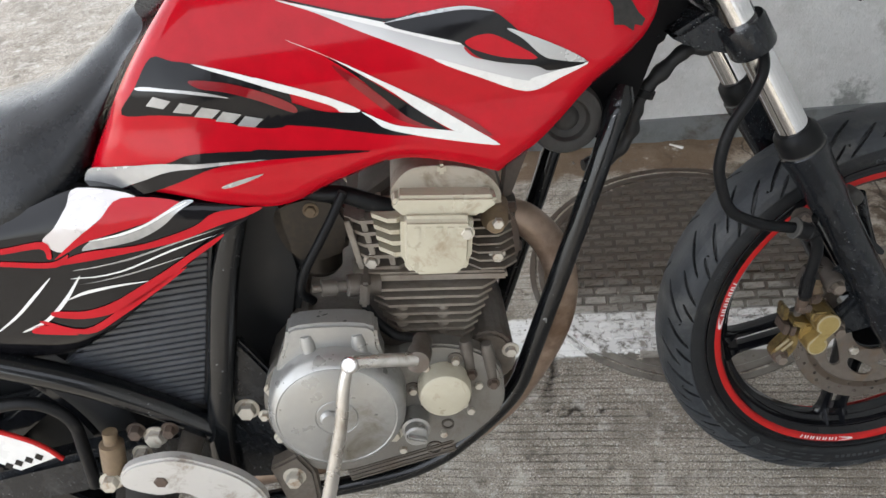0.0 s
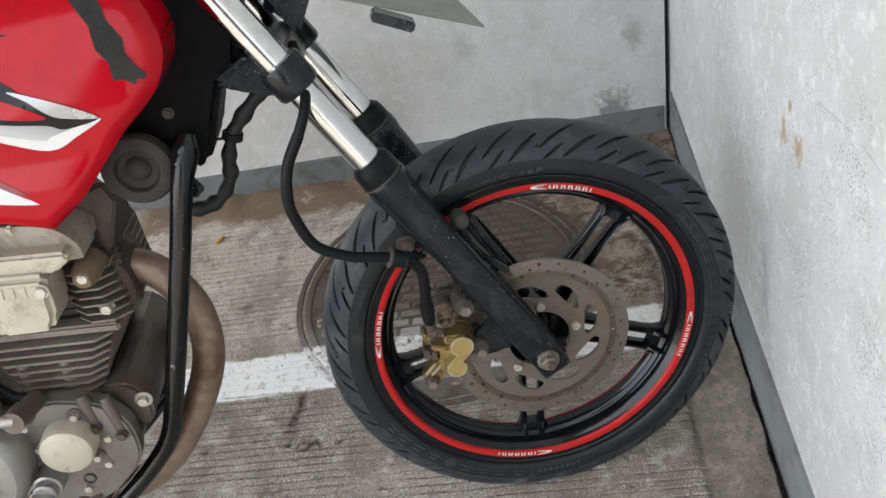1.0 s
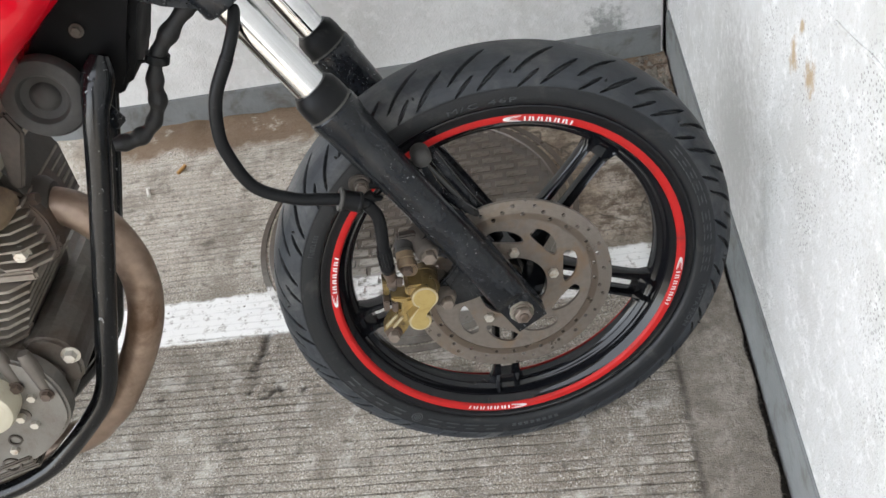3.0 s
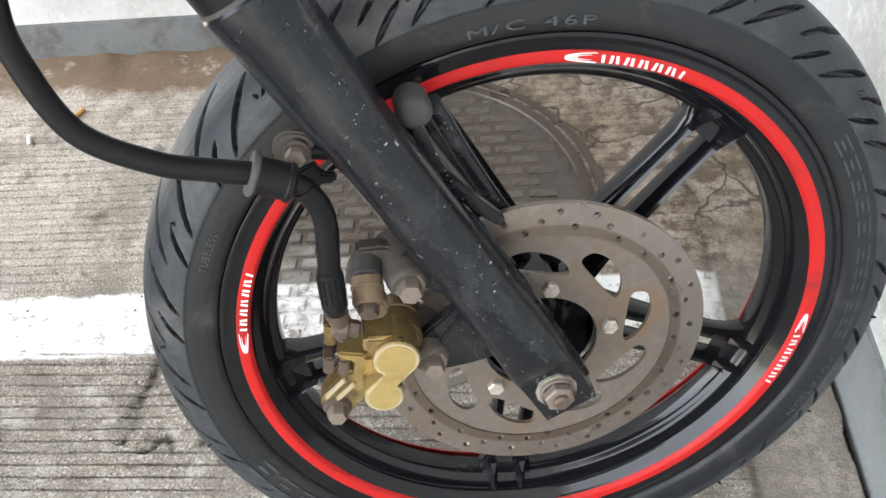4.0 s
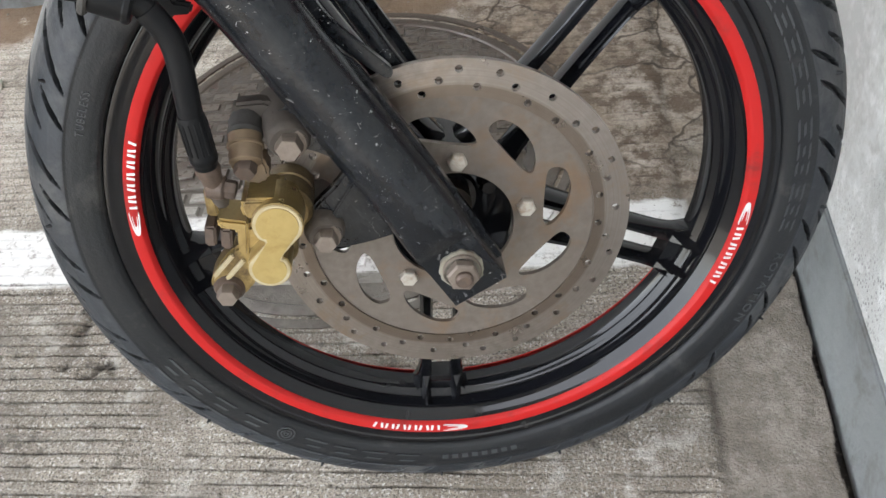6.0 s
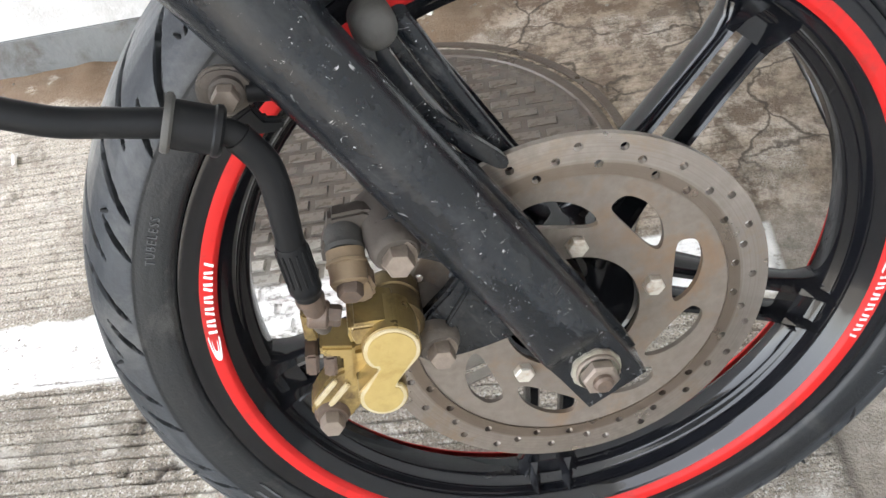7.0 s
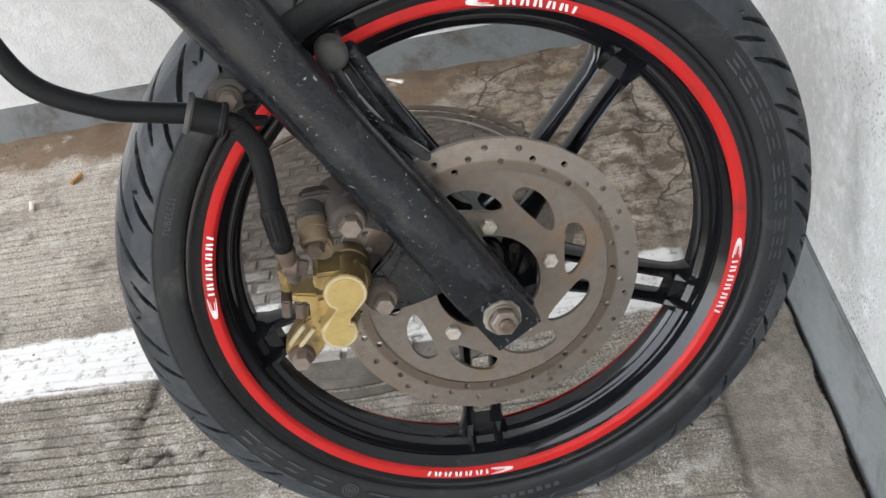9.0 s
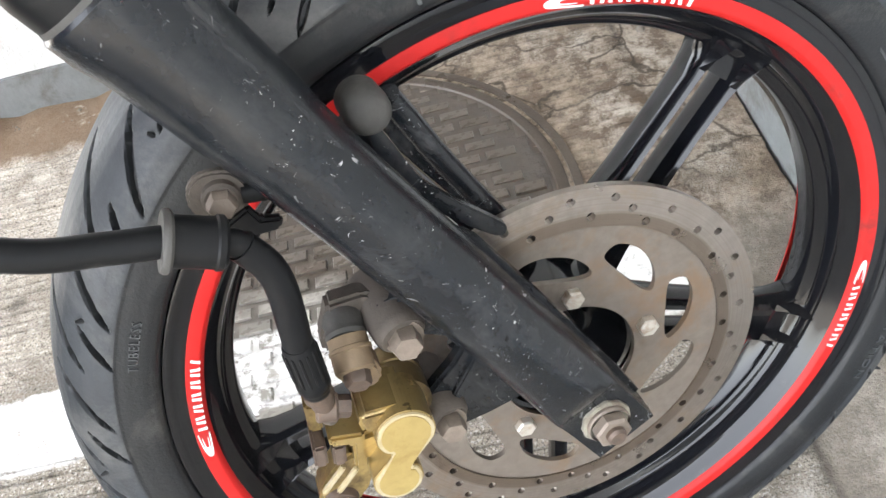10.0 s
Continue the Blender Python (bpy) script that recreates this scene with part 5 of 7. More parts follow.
def build_caliper():
    def eight(grow):
        """Outline of two joined round cylinders."""
        pts = []
        for cx, cz, r, a0, a1 in ((-0.1064, 0.0613, 0.0139 + grow, 228, -44), (-0.1195, 0.0302, 0.0117 + grow, 40, -218)):
            for k in range(19):
                a = radians(a0 + (a1 - a0) * k / 18)
                pts.append((cx + r * math.cos(a), cz + r * math.sin(a)))
        return smooth_outline(pts, 2)
    cal = bp("brake_caliper", prism(eight(0.0020), 0.044, 0.0738, 0.0032, seg=3), M_GOLD, "scratched gold two-piston brake caliper")
    bp("worn_edge", prism(eight(0.0012), 0.0715, 0.0747, 0.0012), M_GOLDEDGE, "paint worn pale along the edge", cal)
    bp("piston_face", prism(eight(-0.0008), 0.072, 0.0751, 0.0003), M_GOLDCAP, "brushed flat gold face of two pistons", cal)
    for cx, cz, r in ((-0.1035, 0.0565, 0.0168), (-0.1170, 0.0285, 0.0138)):
        bp("barrel", rod(P(cx, 0.018, cz), P(cx, 0.052, cz), [(0, r), (0.35, r), (0.37, r - 0.0012), (0.42, r - 0.0012), (0.44, r), (0.9, r), (1, r - 0.003)], 36), M_DIRTYGOLD, "", cal)
    bp("fluid_port", prism([(-0.1262, 0.0660), (-0.1266, 0.0765), (-0.1235, 0.0805), (-0.1030, 0.0770), (-0.0985, 0.0735), (-0.0990, 0.0640)], 0.036, 0.0695, 0.0026, seg=3), M_GOLD, "", cal)
    bp("bridge_neck", prism([(-0.1355, 0.0560), (-0.1180, 0.0545), (-0.1180, 0.0355), (-0.1370, 0.0360)], 0.034, 0.0585, 0.0030), M_GOLD, "", cal)
    # bent frame that holds the pads
    bp("pad_frame", prism([(-0.1450, 0.0655), (-0.1268, 0.0590), (-0.1330, 0.0345), (-0.1392, 0.0362), (-0.1350, 0.0540), (-0.1462, 0.0582)], 0.034, 0.0610, 0.0016), M_GOLD, "", cal)
    bp("frame_fin", prism([(-0.1512, 0.0800), (-0.1452, 0.0770), (-0.1470, 0.0580), (-0.1545, 0.0600)], 0.026, 0.0470, 0.0014), M_GOLD, "", cal)
    bp("lower_arm", prism(smooth_outline([(-0.1448, 0.0345), (-0.1345, 0.0325), (-0.1318, 0.0210), (-0.1372, 0.0060), (-0.1500, -0.0055), (-0.1655, -0.0010), (-0.1668, 0.0130)], 2), 0.030, 0.0495, 0.0026), M_GOLD, "", cal)
    for k in range(2):
        dx, dz = k * 0.0060, -k * 0.0052
        bp("arm_ridge", prism([(-0.1640 + dx, 0.0170 + dz), (-0.1470 + dx, 0.0315 + dz), (-0.1450 + dx, 0.0292 + dz), (-0.1620 + dx, 0.0147 + dz)], 0.0485, 0.0520, 0.0008), M_GOLDEDGE, "", cal)
    for x, z in ((-0.1532, 0.0520), (-0.1440, 0.0478)):
        bp("brake_pad", box((x, 0.0445, z), (0.0072, 0.029, 0.0150), 0.0014, 14), M_RUST, "brown worn brake pad end", cal)
    bp("arm_boss", rod(P(-0.1560, 0.034, 0.0042), P(-0.1568, 0.0525, 0.0032), [(0, 0.0112), (0.8, 0.0108), (1, 0.0090)], 26), M_RUST, "", cal)
    bp("caliper_bolt", hexbolt(P(-0.1570, 0.0515, 0.0030), 0.0074, 0.0095), M_DUSTBOLT, "", cal)
    bp("slide_boot", rod(P(-0.1148, 0.030, 0.1150), P(-0.1162, 0.0430, 0.1085), [(0, 0.0098), (0.35, 0.0110), (0.6, 0.0100), (0.85, 0.0108), (1, 0.0098)], 26), M_SEAL, "dusty rubber boot", cal)
    bp("slide_pin", rod(P(-0.1162, 0.0420, 0.1090), P(-0.1176, 0.0560, 0.0975), [(0, 0.0104), (0.30, 0.0104), (0.33, 0.0112), (0.42, 0.0112), (0.45, 0.0102), (0.95, 0.0100), (1, 0.0085)], 28), M_RUSTGOLD, "tarnished brass slide pin", cal)
    bp("slide_bolt", hexbolt(P(-0.1178, 0.0555, 0.0965), 0.0070, 0.0080, axis=(-0.1, -0.95, -0.3)), M_RUST, "", cal)
    bp("pin_lug", prism(smooth_outline([(-0.1290, 0.0990), (-0.1200, 0.1040), (-0.1080, 0.0980), (-0.1060, 0.0860), (-0.1120, 0.0800), (-0.1235, 0.0840)], 2), 0.036, 0.0535, 0.0022), M_RUSTGOLD, "", cal)
    bp("banjo", rod(P(-0.1430, 0.0615, 0.0905), P(-0.1325, 0.0625, 0.0868), [(0, 0.0066), (0.12, 0.0078), (0.88, 0.0078), (1, 0.0066)], 22), M_RUST, "rusty brake line banjo", cal)
    bp("banjo_bolt", hexbolt(P(-0.1330, 0.0625, 0.0868), 0.0060, 0.0070, axis=(0.9, -0.1, -0.35)), M_RUST, "", cal)
    bp("banjo_foot", rod(P(-0.1385, 0.0600, 0.0850), P(-0.1398, 0.0540, 0.0720), [(0, 0.0056), (0.7, 0.0052), (1, 0.0040)], 16), M_EAR, "", cal)
    # black carrier that joins caliper and fork
    arm = prism(smooth_outline([(-0.098, 0.120), (-0.082, 0.123), (-0.062, 0.140), (-0.030, 0.085), (-0.012, 0.034), (-0.030, 0.022), (-0.070, 0.016), (-0.094, 0.022), (-0.096, 0.044), (-0.062, 0.074), (-0.080, 0.092), (-0.100, 0.102)], 3), 0.034, 0.044, 0.002)
    carrier = bp("caliper_bracket", arm, M_BLACK, "dusty black caliper bracket")
    bp("bracket_rib", prism([(-0.0845, 0.0365), (-0.0800, 0.0340), (-0.0560, 0.0590), (-0.0350, 0.0900), (-0.0400, 0.0930), (-0.0610, 0.0640)], 0.043, 0.0480, 0.0012), M_BLACK, "", carrier)
    for (x, z), r in (((-0.0893, 0.1040), 0.0086), ((-0.0830, 0.0335), 0.0080)):
        bp("ear", rod(P(x - 0.006, 0.014, z + 0.010), P(x, 0.0520, z), [(0, r + 0.0062), (0.86, r + 0.0055), (0.95, r + 0.0046), (1, r + 0.0030)], 30), M_EAR, "", carrier)
        bp("mount_bolt", hexbolt(P(x, 0.0515, z), r, 0.0110, r + 0.0018), M_DUSTBOLT, "", carrier)
    bp("ear_back", prism([(-0.1195, 0.1275), (-0.1010, 0.1260), (-0.0872, 0.1180), (-0.0795, 0.1090), (-0.0795, 0.0930), (-0.0900, 0.0900), (-0.1005, 0.0990), (-0.1090, 0.1050), (-0.1215, 0.1075), (-0.1275, 0.0960), (-0.1310, 0.0985), (-0.1300, 0.1075), (-0.1228, 0.1200)], 0.022, 0.0350, 0.0024, seg=2), M_EAR, "dusty cast bracket arch", carrier)
    bp("arch_rib", prism([(-0.1010, 0.1215), (-0.0940, 0.1190), (-0.0850, 0.1080), (-0.0880, 0.1010), (-0.0930, 0.1075), (-0.0965, 0.1130)], 0.033, 0.0405, 0.0020), M_EAR, "", carrier)


build_caliper()


def build_hose():
    upper = [P(-0.216, 0.085, 0.397), P(-0.238, 0.085, 0.366), P(-0.249, 0.085, 0.335), P(-0.251, 0.085, 0.306), P(-0.239, 0.085, 0.263), P(-0.207, 0.084, 0.238), P(-0.180, 0.081, 0.2265), P(-0.160, 0.0795, 0.2195)]
    lower = [P(-0.1445, 0.0783, 0.2105), P(-0.1360, 0.0775, 0.2045), P(-0.1300, 0.0760, 0.1890), P(-0.1296, 0.0750, 0.1740), P(-0.1325, 0.0730, 0.1540), P(-0.1352, 0.0710, 0.1380)]
    h = bp("brake_hose", tube([P(-0.200, 0.010, 0.475), P(-0.196, 0.045, 0.448), P(-0.200, 0.075, 0.424)] + upper + lower, 0.0060, 18, 10), M_HOSE, "thick black rubber brake hose")
    bp("upper_sleeve", tube(upper, 0.0066, 18, 10), M_HOSE, "", h)
    bp("lower_sleeve", tube(lower[1:], 0.0070, 18, 10), M_HOSE, "dusty black hose sleeve", h)
    # ribbed crimp
    crimp = rod(P(-0.1348, 0.0715, 0.1420), P(-0.1376, 0.0670, 0.1060), [(0, 0.0072), (0.06, 0.0078), (0.70, 0.0078), (0.74, 0.0084), (0.86, 0.0084), (0.90, 0.0074), (1, 0.0070)], 28)
    bp("crimp", crimp, M_HOSE, "ribbed crimped hose end", h)
    top = Vector(P(-0.1351, 0.0711, 0.1390))
    low = Vector(P(-0.1368, 0.0683, 0.1170))
    way = (low - top).normalized()
    u1 = way.cross(Vector((0, 0, 1))).normalized()
    u2 = way.cross(u1)
    for k in range(14):
        a = 2 * math.pi * k / 14
        off = (u1 * math.cos(a) + u2 * math.sin(a)) * 0.0078
        bp("crimp_rib", rod(top + off, low + off, [(0, 0.0005), (0.1, 0.0008), (0.9, 0.0008), (1, 0.0005)], 6), M_HOSE, "", h)
    bp("hose_neck", rod(P(-0.1376, 0.0670, 0.1070), P(-0.1380, 0.0622, 0.0890), [(0, 0.0070), (0.25, 0.0078), (0.5, 0.0066), (1, 0.0060)], 20), M_RUST, "rusty steel hose neck", h)
    bp("grommet", rod(P(-0.1605, 0.0795, 0.2197), P(-0.1405, 0.0780, 0.2083), [(0, 0.0104), (0.15, 0.0106), (0.80, 0.0106), (0.84, 0.0114), (0.94, 0.0114), (1, 0.0098)], 32), M_HOSE, "", h)
    bp("grommet_flange", rod(P(-0.1620, 0.0797, 0.2206), P(-0.1585, 0.0794, 0.2186), [(0, 0.0122), (0.3, 0.0130), (0.7, 0.0130), (1, 0.0118)], 32), M_SEAL, "grey rubber flange", h)
    b = bp("hose_bracket", prism(smooth_outline([(-0.152, 0.214), (-0.149, 0.224), (-0.141, 0.2275), (-0.130, 0.224), (-0.126, 0.214), (-0.131, 0.205), (-0.146, 0.204)], 3), 0.048, 0.0535, 0.0014), M_EAR, "thin dusty black hose bracket")
    bp("bracket_clip", prism([(-0.1450, 0.2010), (-0.1300, 0.2070), (-0.1270, 0.1990), (-0.1180, 0.1960), (-0.1210, 0.1910), (-0.1400, 0.1930)], 0.050, 0.0560, 0.0014), M_HOSE, "", b)
    bp("bracket_washer", rod(P(-0.138, 0.053, 0.2155), P(-0.138, 0.0585, 0.2155), [(0, 0.0080), (0.8, 0.0080), (1, 0.0068)], 24), M_EAR, "", b)
    bp("bracket_bolt", hexbolt(P(-0.138, 0.0580, 0.2155), 0.0064, 0.0070), M_DUSTBOLT, "", b)
    bp("bracket_lug", rod(P(-0.130, 0.051, 0.212), P(-0.098, 0.052, 0.205), [(0, 0.005), (1, 0.005)], 12), M_HOSE, "", b)


build_hose()

# ---- frame, engine, tank and seat ----
SHIFT = P(-0.004, -0.005, -0.003)
for l, dx in ((0.056, 0.0), (-0.080, -0.020)):
    path = ((-0.345, 0.402), (-0.357, 0.376), (-0.410, 0.250), (-0.4825, 0.085), (-0.504, 0.040), (-0.530, 0.008), (-0.585, -0.037), (-0.635, -0.067), (-0.71, -0.085), (-0.86, -0.090), (-1.06, -0.090))
    run = [P(x + dx, l * 0.9 if k == 0 else l, z) for k, (x, z) in enumerate(path)]
    down = bp("down_tube", tube(run, 0.0128, 20), M_TUBE, "chipped glossy black frame tube")
    # lumpy weld where the tube meets the gusset
    bp("weld", rod(P(path[0][0] + dx + 0.009, l * 0.74, path[0][1] + 0.017), P(path[1][0] + dx, l, path[1][1]), [(0, 0.0095), (0.25, 0.0150), (0.45, 0.0160), (0.7, 0.0150), (1, 0.0134)], 18), M_TUBE, "", down)
head = bp("head_gusset", prism([(-0.255, 0.60), (-0.240, 0.53), (-0.262, 0.468), (-0.286, 0.456), (-0.305, 0.418), (-0.318, 0.388), (-0.330, 0.372), (-0.352, 0.366), (-0.370, 0.398), (-0.430, 0.42), (-0.52, 0.42), (-0.52, 0.46), (-0.40, 0.56)], MID - 0.045, MID + 0.060, 0.008), M_SHADE_BLACK, "black steering head gusset")
bp("gusset_bolt", hexbolt(P(-0.352, 0.025, 0.442), 0.005, 0.005, 0.007), M_EAR, "", head)
bp("spine_tube", tube([P(-0.36, MID, 0.44), P(-0.55, MID, 0.405), P(-0.80, MID, 0.40), P(-1.0, MID, 0.37)], 0.024, 16), M_BLACK, "black spine tube under the tank")

horn = bp("horn", lathe([(0.0, 0.0475), (0.008, 0.0468), (0.013, 0.0430), (0.015, 0.0400), (0.0225, 0.0430), (0.0240, 0.0470), (0.0255, 0.0495), (0.029, 0.0505), (0.039, 0.0475), (0.042, 0.042), (0.042, 0.034), (0.036, 0.028), (0.02, 0.02), (0.0, 0.02)], 44, -0.404, 0.393), M_HORN, "dusty round black horn")
bp("horn_bracket", prism([(-0.378, 0.375), (-0.365, 0.39), (-0.345, 0.345), (-0.36, 0.335)], 0.024, 0.030, 0.002), M_BLACK, "", horn)

wire = bp("wire_harness", tube([P(-0.205, -0.01, 0.442), P(-0.226, -0.01, 0.428), P(-0.252, -0.01, 0.427), P(-0.280, -0.01, 0.407), P(-0.300, -0.01, 0.388), P(-0.314, -0.01, 0.362), P(-0.321, -0.01, 0.338), P(-0.338, -0.01, 0.316), P(-0.360, -0.01, 0.307), P(-0.382, -0.005, 0.309)],
                               lambda k: 0.0088 + 0.0012 * math.sin(k * 61) + 0.0008 * math.sin(k * 23), 14, 10), M_TAPE, "wire harness wrapped in black tape")
bp("cable_tie", rod(P(-0.299, -0.01, 0.390), P(-0.303, -0.01, 0.382), [(0, 0.0125), (1, 0.0125)], 20), M_HOSE, "", wire)
bp("tie_tail", tube([P(-0.303, -0.01, 0.386), P(-0.316, -0.005, 0.388), P(-0.326, 0.0, 0.394)], 0.0018, 8), M_HOSE, "", wire)

pipe = bp("exhaust_pipe", tube([P(-0.505, -0.012, 0.262), P(-0.475, -0.010, 0.255), P(-0.454, -0.008, 0.240), P(-0.434, -0.005, 0.208), P(-0.4245, 0.0, 0.163), P(-0.432, 0.004, 0.112), P(-0.458, 0.008, 0.060), P(-0.500, 0.012, 0.006), P(-0.545, 0.015, -0.035), P(-0.62, 0.018, -0.062), P(-0.9, 0.02, -0.066)], 0.0215, 28, 10), M_EXH, "heat-browned steel exhaust pipe")
bp("exhaust_flange", prism(smooth_outline([(-0.503, 0.298), (-0.490, 0.300), (-0.474, 0.262), (-0.478, 0.222), (-0.492, 0.214), (-0.500, 0.255)], 4), -0.052, 0.032, 0.004), M_RUST, "rusty exhaust flange", pipe)
for l, z in ((0.034, 0.285), (0.034, 0.230)):
    bp("flange_nut", hexbolt(P(-0.484, l - 0.012, z), 0.0072, 0.012, axis=(0.9, -0.2, 0)), M_RUST, "", pipe)


def fins(z0, z1, count, x0, x1, l0, l1, tilt=-0.075, thick=0.0035, name="fin", parent=None, material=None, spread=(0.0, 0.0)):
    """A stack of cooling fins."""
    for k in range(count):
        z = z0 + (z1 - z0) * k / (count - 1)
        q = k / (count - 1)
        out = []
        xa, xb = x0, x1
        x0, x1 = x0 + spread[0] * q, x1 + spread[1] * q
        for x, l in ((x0, l0 + 0.012), (x0, l1 - 0.016), (x0 + 0.018, l1), (x1 - 0.018, l1), (x1, l1 - 0.016), (x1, l0 + 0.012), (x1 - 0.012, l0), (x0 + 0.012, l0)):
            out.append((x, l))
        own = bmesh.new()
        lo = [own.verts.new(P(x, l, z + tilt * (x - x0) - thick / 2)) for x, l in out]
        up = [own.verts.new(P(x, l, z + tilt * (x - x0) + thick / 2)) for x, l in out]
        own.faces.new(lo)
        own.faces.new(up)
        for i in range(len(out)):
            j = (i + 1) % len(out)
            own.faces.new((lo[i], lo[j], up[j], up[i]))
        x0, x1 = xa, xb
        bp(name, own, material or M_FIN, "", parent, 20)


def build_engine():
    case = bp("crankcase", prism([(-0.835, 0.05), (-0.815, 0.145), (-0.765, 0.188), (-0.685, 0.174), (-0.63, 0.150), (-0.545, 0.136), (-0.520, 0.105), (-0.516, 0.085), (-0.545, 0.035), (-0.60, -0.005), (-0.76, -0.03), (-0.82, -0.01)], -0.19, 0.085, 0.010), M_ALU, "grimy cast aluminium engine crankcase")
    # right-hand casing with a proud flange line
    right = prism(smooth_outline([(-0.822, 0.075), (-0.810, 0.150), (-0.765, 0.185), (-0.69, 0.176), (-0.648, 0.156), (-0.607, 0.164), (-0.568, 0.153), (-0.543, 0.138), (-0.526, 0.110), (-0.524, 0.077), (-0.533, 0.046), (-0.563, 0.019), (-0.61, -0.004), (-0.70, -0.014), (-0.785, -0.002)], 4), 0.082, 0.108, 0.006)
    bp("right_casing", right, M_CASING, "", case)
    bp("clutch_cover", lathe([(0.0, 0.1535), (0.024, 0.1535), (0.025, 0.1525), (0.026, 0.1535), (0.068, 0.1525), (0.0705, 0.1515), (0.072, 0.1525), (0.078, 0.1480), (0.0825, 0.138), (0.0845, 0.10)], 72, -0.727, 0.1165), M_GREY, "scuffed silver round clutch cover", case)
    bp("cover_boss", lathe([(0.0, 0.160), (0.009, 0.160), (0.012, 0.156), (0.012, 0.15)], 24, -0.735, 0.118), M_GREY, "", case)
    top = bmesh.new()
    prism(smooth_outline([(-0.785, 0.160), (-0.768, 0.212), (-0.752, 0.234), (-0.668, 0.219), (-0.662, 0.190), (-0.67, 0.155)], 3), 0.088, 0.124, 0.007, top)
    bp("upper_cover", top, M_GREY, "", case)
    for x, z in ((-0.742, 0.199), (-0.684, 0.189)):
        bp("stud", rod(P(x, 0.121, z - 0.022), P(x, 0.121, z + 0.020), [(0, 0.009), (0.8, 0.009), (1, 0.007)], 14), M_GREY, "", case)
    bp("oil_filter_cover", lathe([(0.0, 0.136), (0.026, 0.136), (0.0305, 0.134), (0.0325, 0.129), (0.033, 0.10)], 40, -0.597, 0.104), M_CREAM, "pale round oil filter cover", case)
    for a in (60, 180, 300):
        bp("cover_screw", hexbolt(P(-0.597 + 0.039 * math.cos(radians(a)), 0.107, 0.104 + 0.039 * math.sin(radians(a))), 0.0055, 0.010), M_BOLT, "", case)
        bp("screw_boss", rod(P(-0.597 + 0.039 * math.cos(radians(a)), 0.09, 0.104 + 0.039 * math.sin(radians(a))), P(-0.597 + 0.039 * math.cos(radians(a)), 0.110, 0.104 + 0.039 * math.sin(radians(a))), [(0, 0.011), (1, 0.0095)], 16), M_ALU, "", case)
    cap = bmesh.new()
    lathe([(0.0, 0.148), (0.0125, 0.148), (0.0145, 0.146), (0.0145, 0.135), (0.018, 0.134), (0.018, 0.10)], 24, -0.641, 0.060, bm=cap)
    box((-0.641, 0.151, 0.060), (0.026, 0.010, 0.007), 0.002, 25, cap)
    bp("oil_cap", cap, M_GREY, "ridged oil filler cap", case)
    bp("sight_hole", lathe([(0.0, 0.106), (0.008, 0.106), (0.0085, 0.110), (0.011, 0.110), (0.012, 0.1)], 20, -0.626, 0.002), M_EAR, "", case)
    bp("sight_hole", lathe([(0.0, 0.106), (0.0055, 0.106), (0.006, 0.110), (0.008, 0.110), (0.009, 0.1)], 20, -0.603, 0.038), M_EAR, "", case)
    for k in range(9):
        a = radians(150 + k * 26)
        x, z = -0.69 + 0.135 * math.cos(a), 0.095 + 0.088 * math.sin(a)
        bp("casing_bolt", hexbolt(P(x, 0.105, z), 0.0055, 0.008, 0.008), M_BOLT, "", case)
    # lower flange with ridges
    for k in range(3):
        bp("sump_ridge", prism([(-0.745, -0.012 - k * 0.010), (-0.60, 0.010 - k * 0.010), (-0.60, 0.004 - k * 0.010), (-0.745, -0.018 - k * 0.010)], 0.05, 0.112 - k * 0.004, 0.002), M_ALU, "", case)
    bp("drain_plug", hexbolt(P(-0.672, 0.110, 0.040), 0.008, 0.010, 0.011), M_BOLT, "", case)
    # front lump of the casing ahead of the cylinder
    bp("front_mount", prism(smooth_outline([(-0.56, 0.115), (-0.548, 0.143), (-0.518, 0.138), (-0.503, 0.112), (-0.507, 0.08), (-0.53, 0.07)], 3), -0.08, 0.075, 0.008), M_ALU, "", case)
    bp("mount_bolt", hexbolt(P(-0.508, 0.075, 0.112), 0.0075, 0.009, 0.011), M_BOLT, "", case)
    for x, z, h in ((-0.562, 0.142, 0.030), (-0.537, 0.128, 0.036)):
        bp("casing_boss", rod(P(x, 0.104, z - h), P(x, 0.104, z + h * 0.6), [(0, 0.007), (0.8, 0.0085), (1, 0.0065)], 14), M_ALU, "", case)
        bp("boss_bolt", hexbolt(P(x, 0.110, z - h), 0.0062, 0.007, 0.008), M_RUST, "", case)

    cyl = bp("cylinder", prism([(-0.636, 0.12), (-0.650, 0.26), (-0.522, 0.236), (-0.555, 0.11)], -0.12, 0.046, 0.008), M_DIRTY_SHADE, "finned engine cylinder, dusty grey")
    fins(0.160, 0.235, 7, -0.651, -0.548, -0.135, 0.074, -0.18, 0.0036, name="fin", parent=cyl, spread=(-0.018, 0.036))
    for x, z in ((-0.640, 0.151), (-0.590, 0.141)):
        bp("stud_column", rod(P(x, 0.062, z - 0.010), P(x + 0.010, 0.062, z + 0.050), [(0, 0.0075), (0.9, 0.0075), (1, 0.005)], 14), M_FIN, "", cyl)
    hd = bp("cylinder_head", prism([(-0.655, 0.247), (-0.662, 0.330), (-0.60, 0.362), (-0.50, 0.345), (-0.482, 0.30), (-0.486, 0.222)], -0.115, 0.035, 0.010), M_DIRTY_SHADE, "dusty cylinder head")
    fins(0.256, 0.320, 5, -0.676, -0.606, -0.11, 0.056, -0.16, 0.0045, parent=hd)
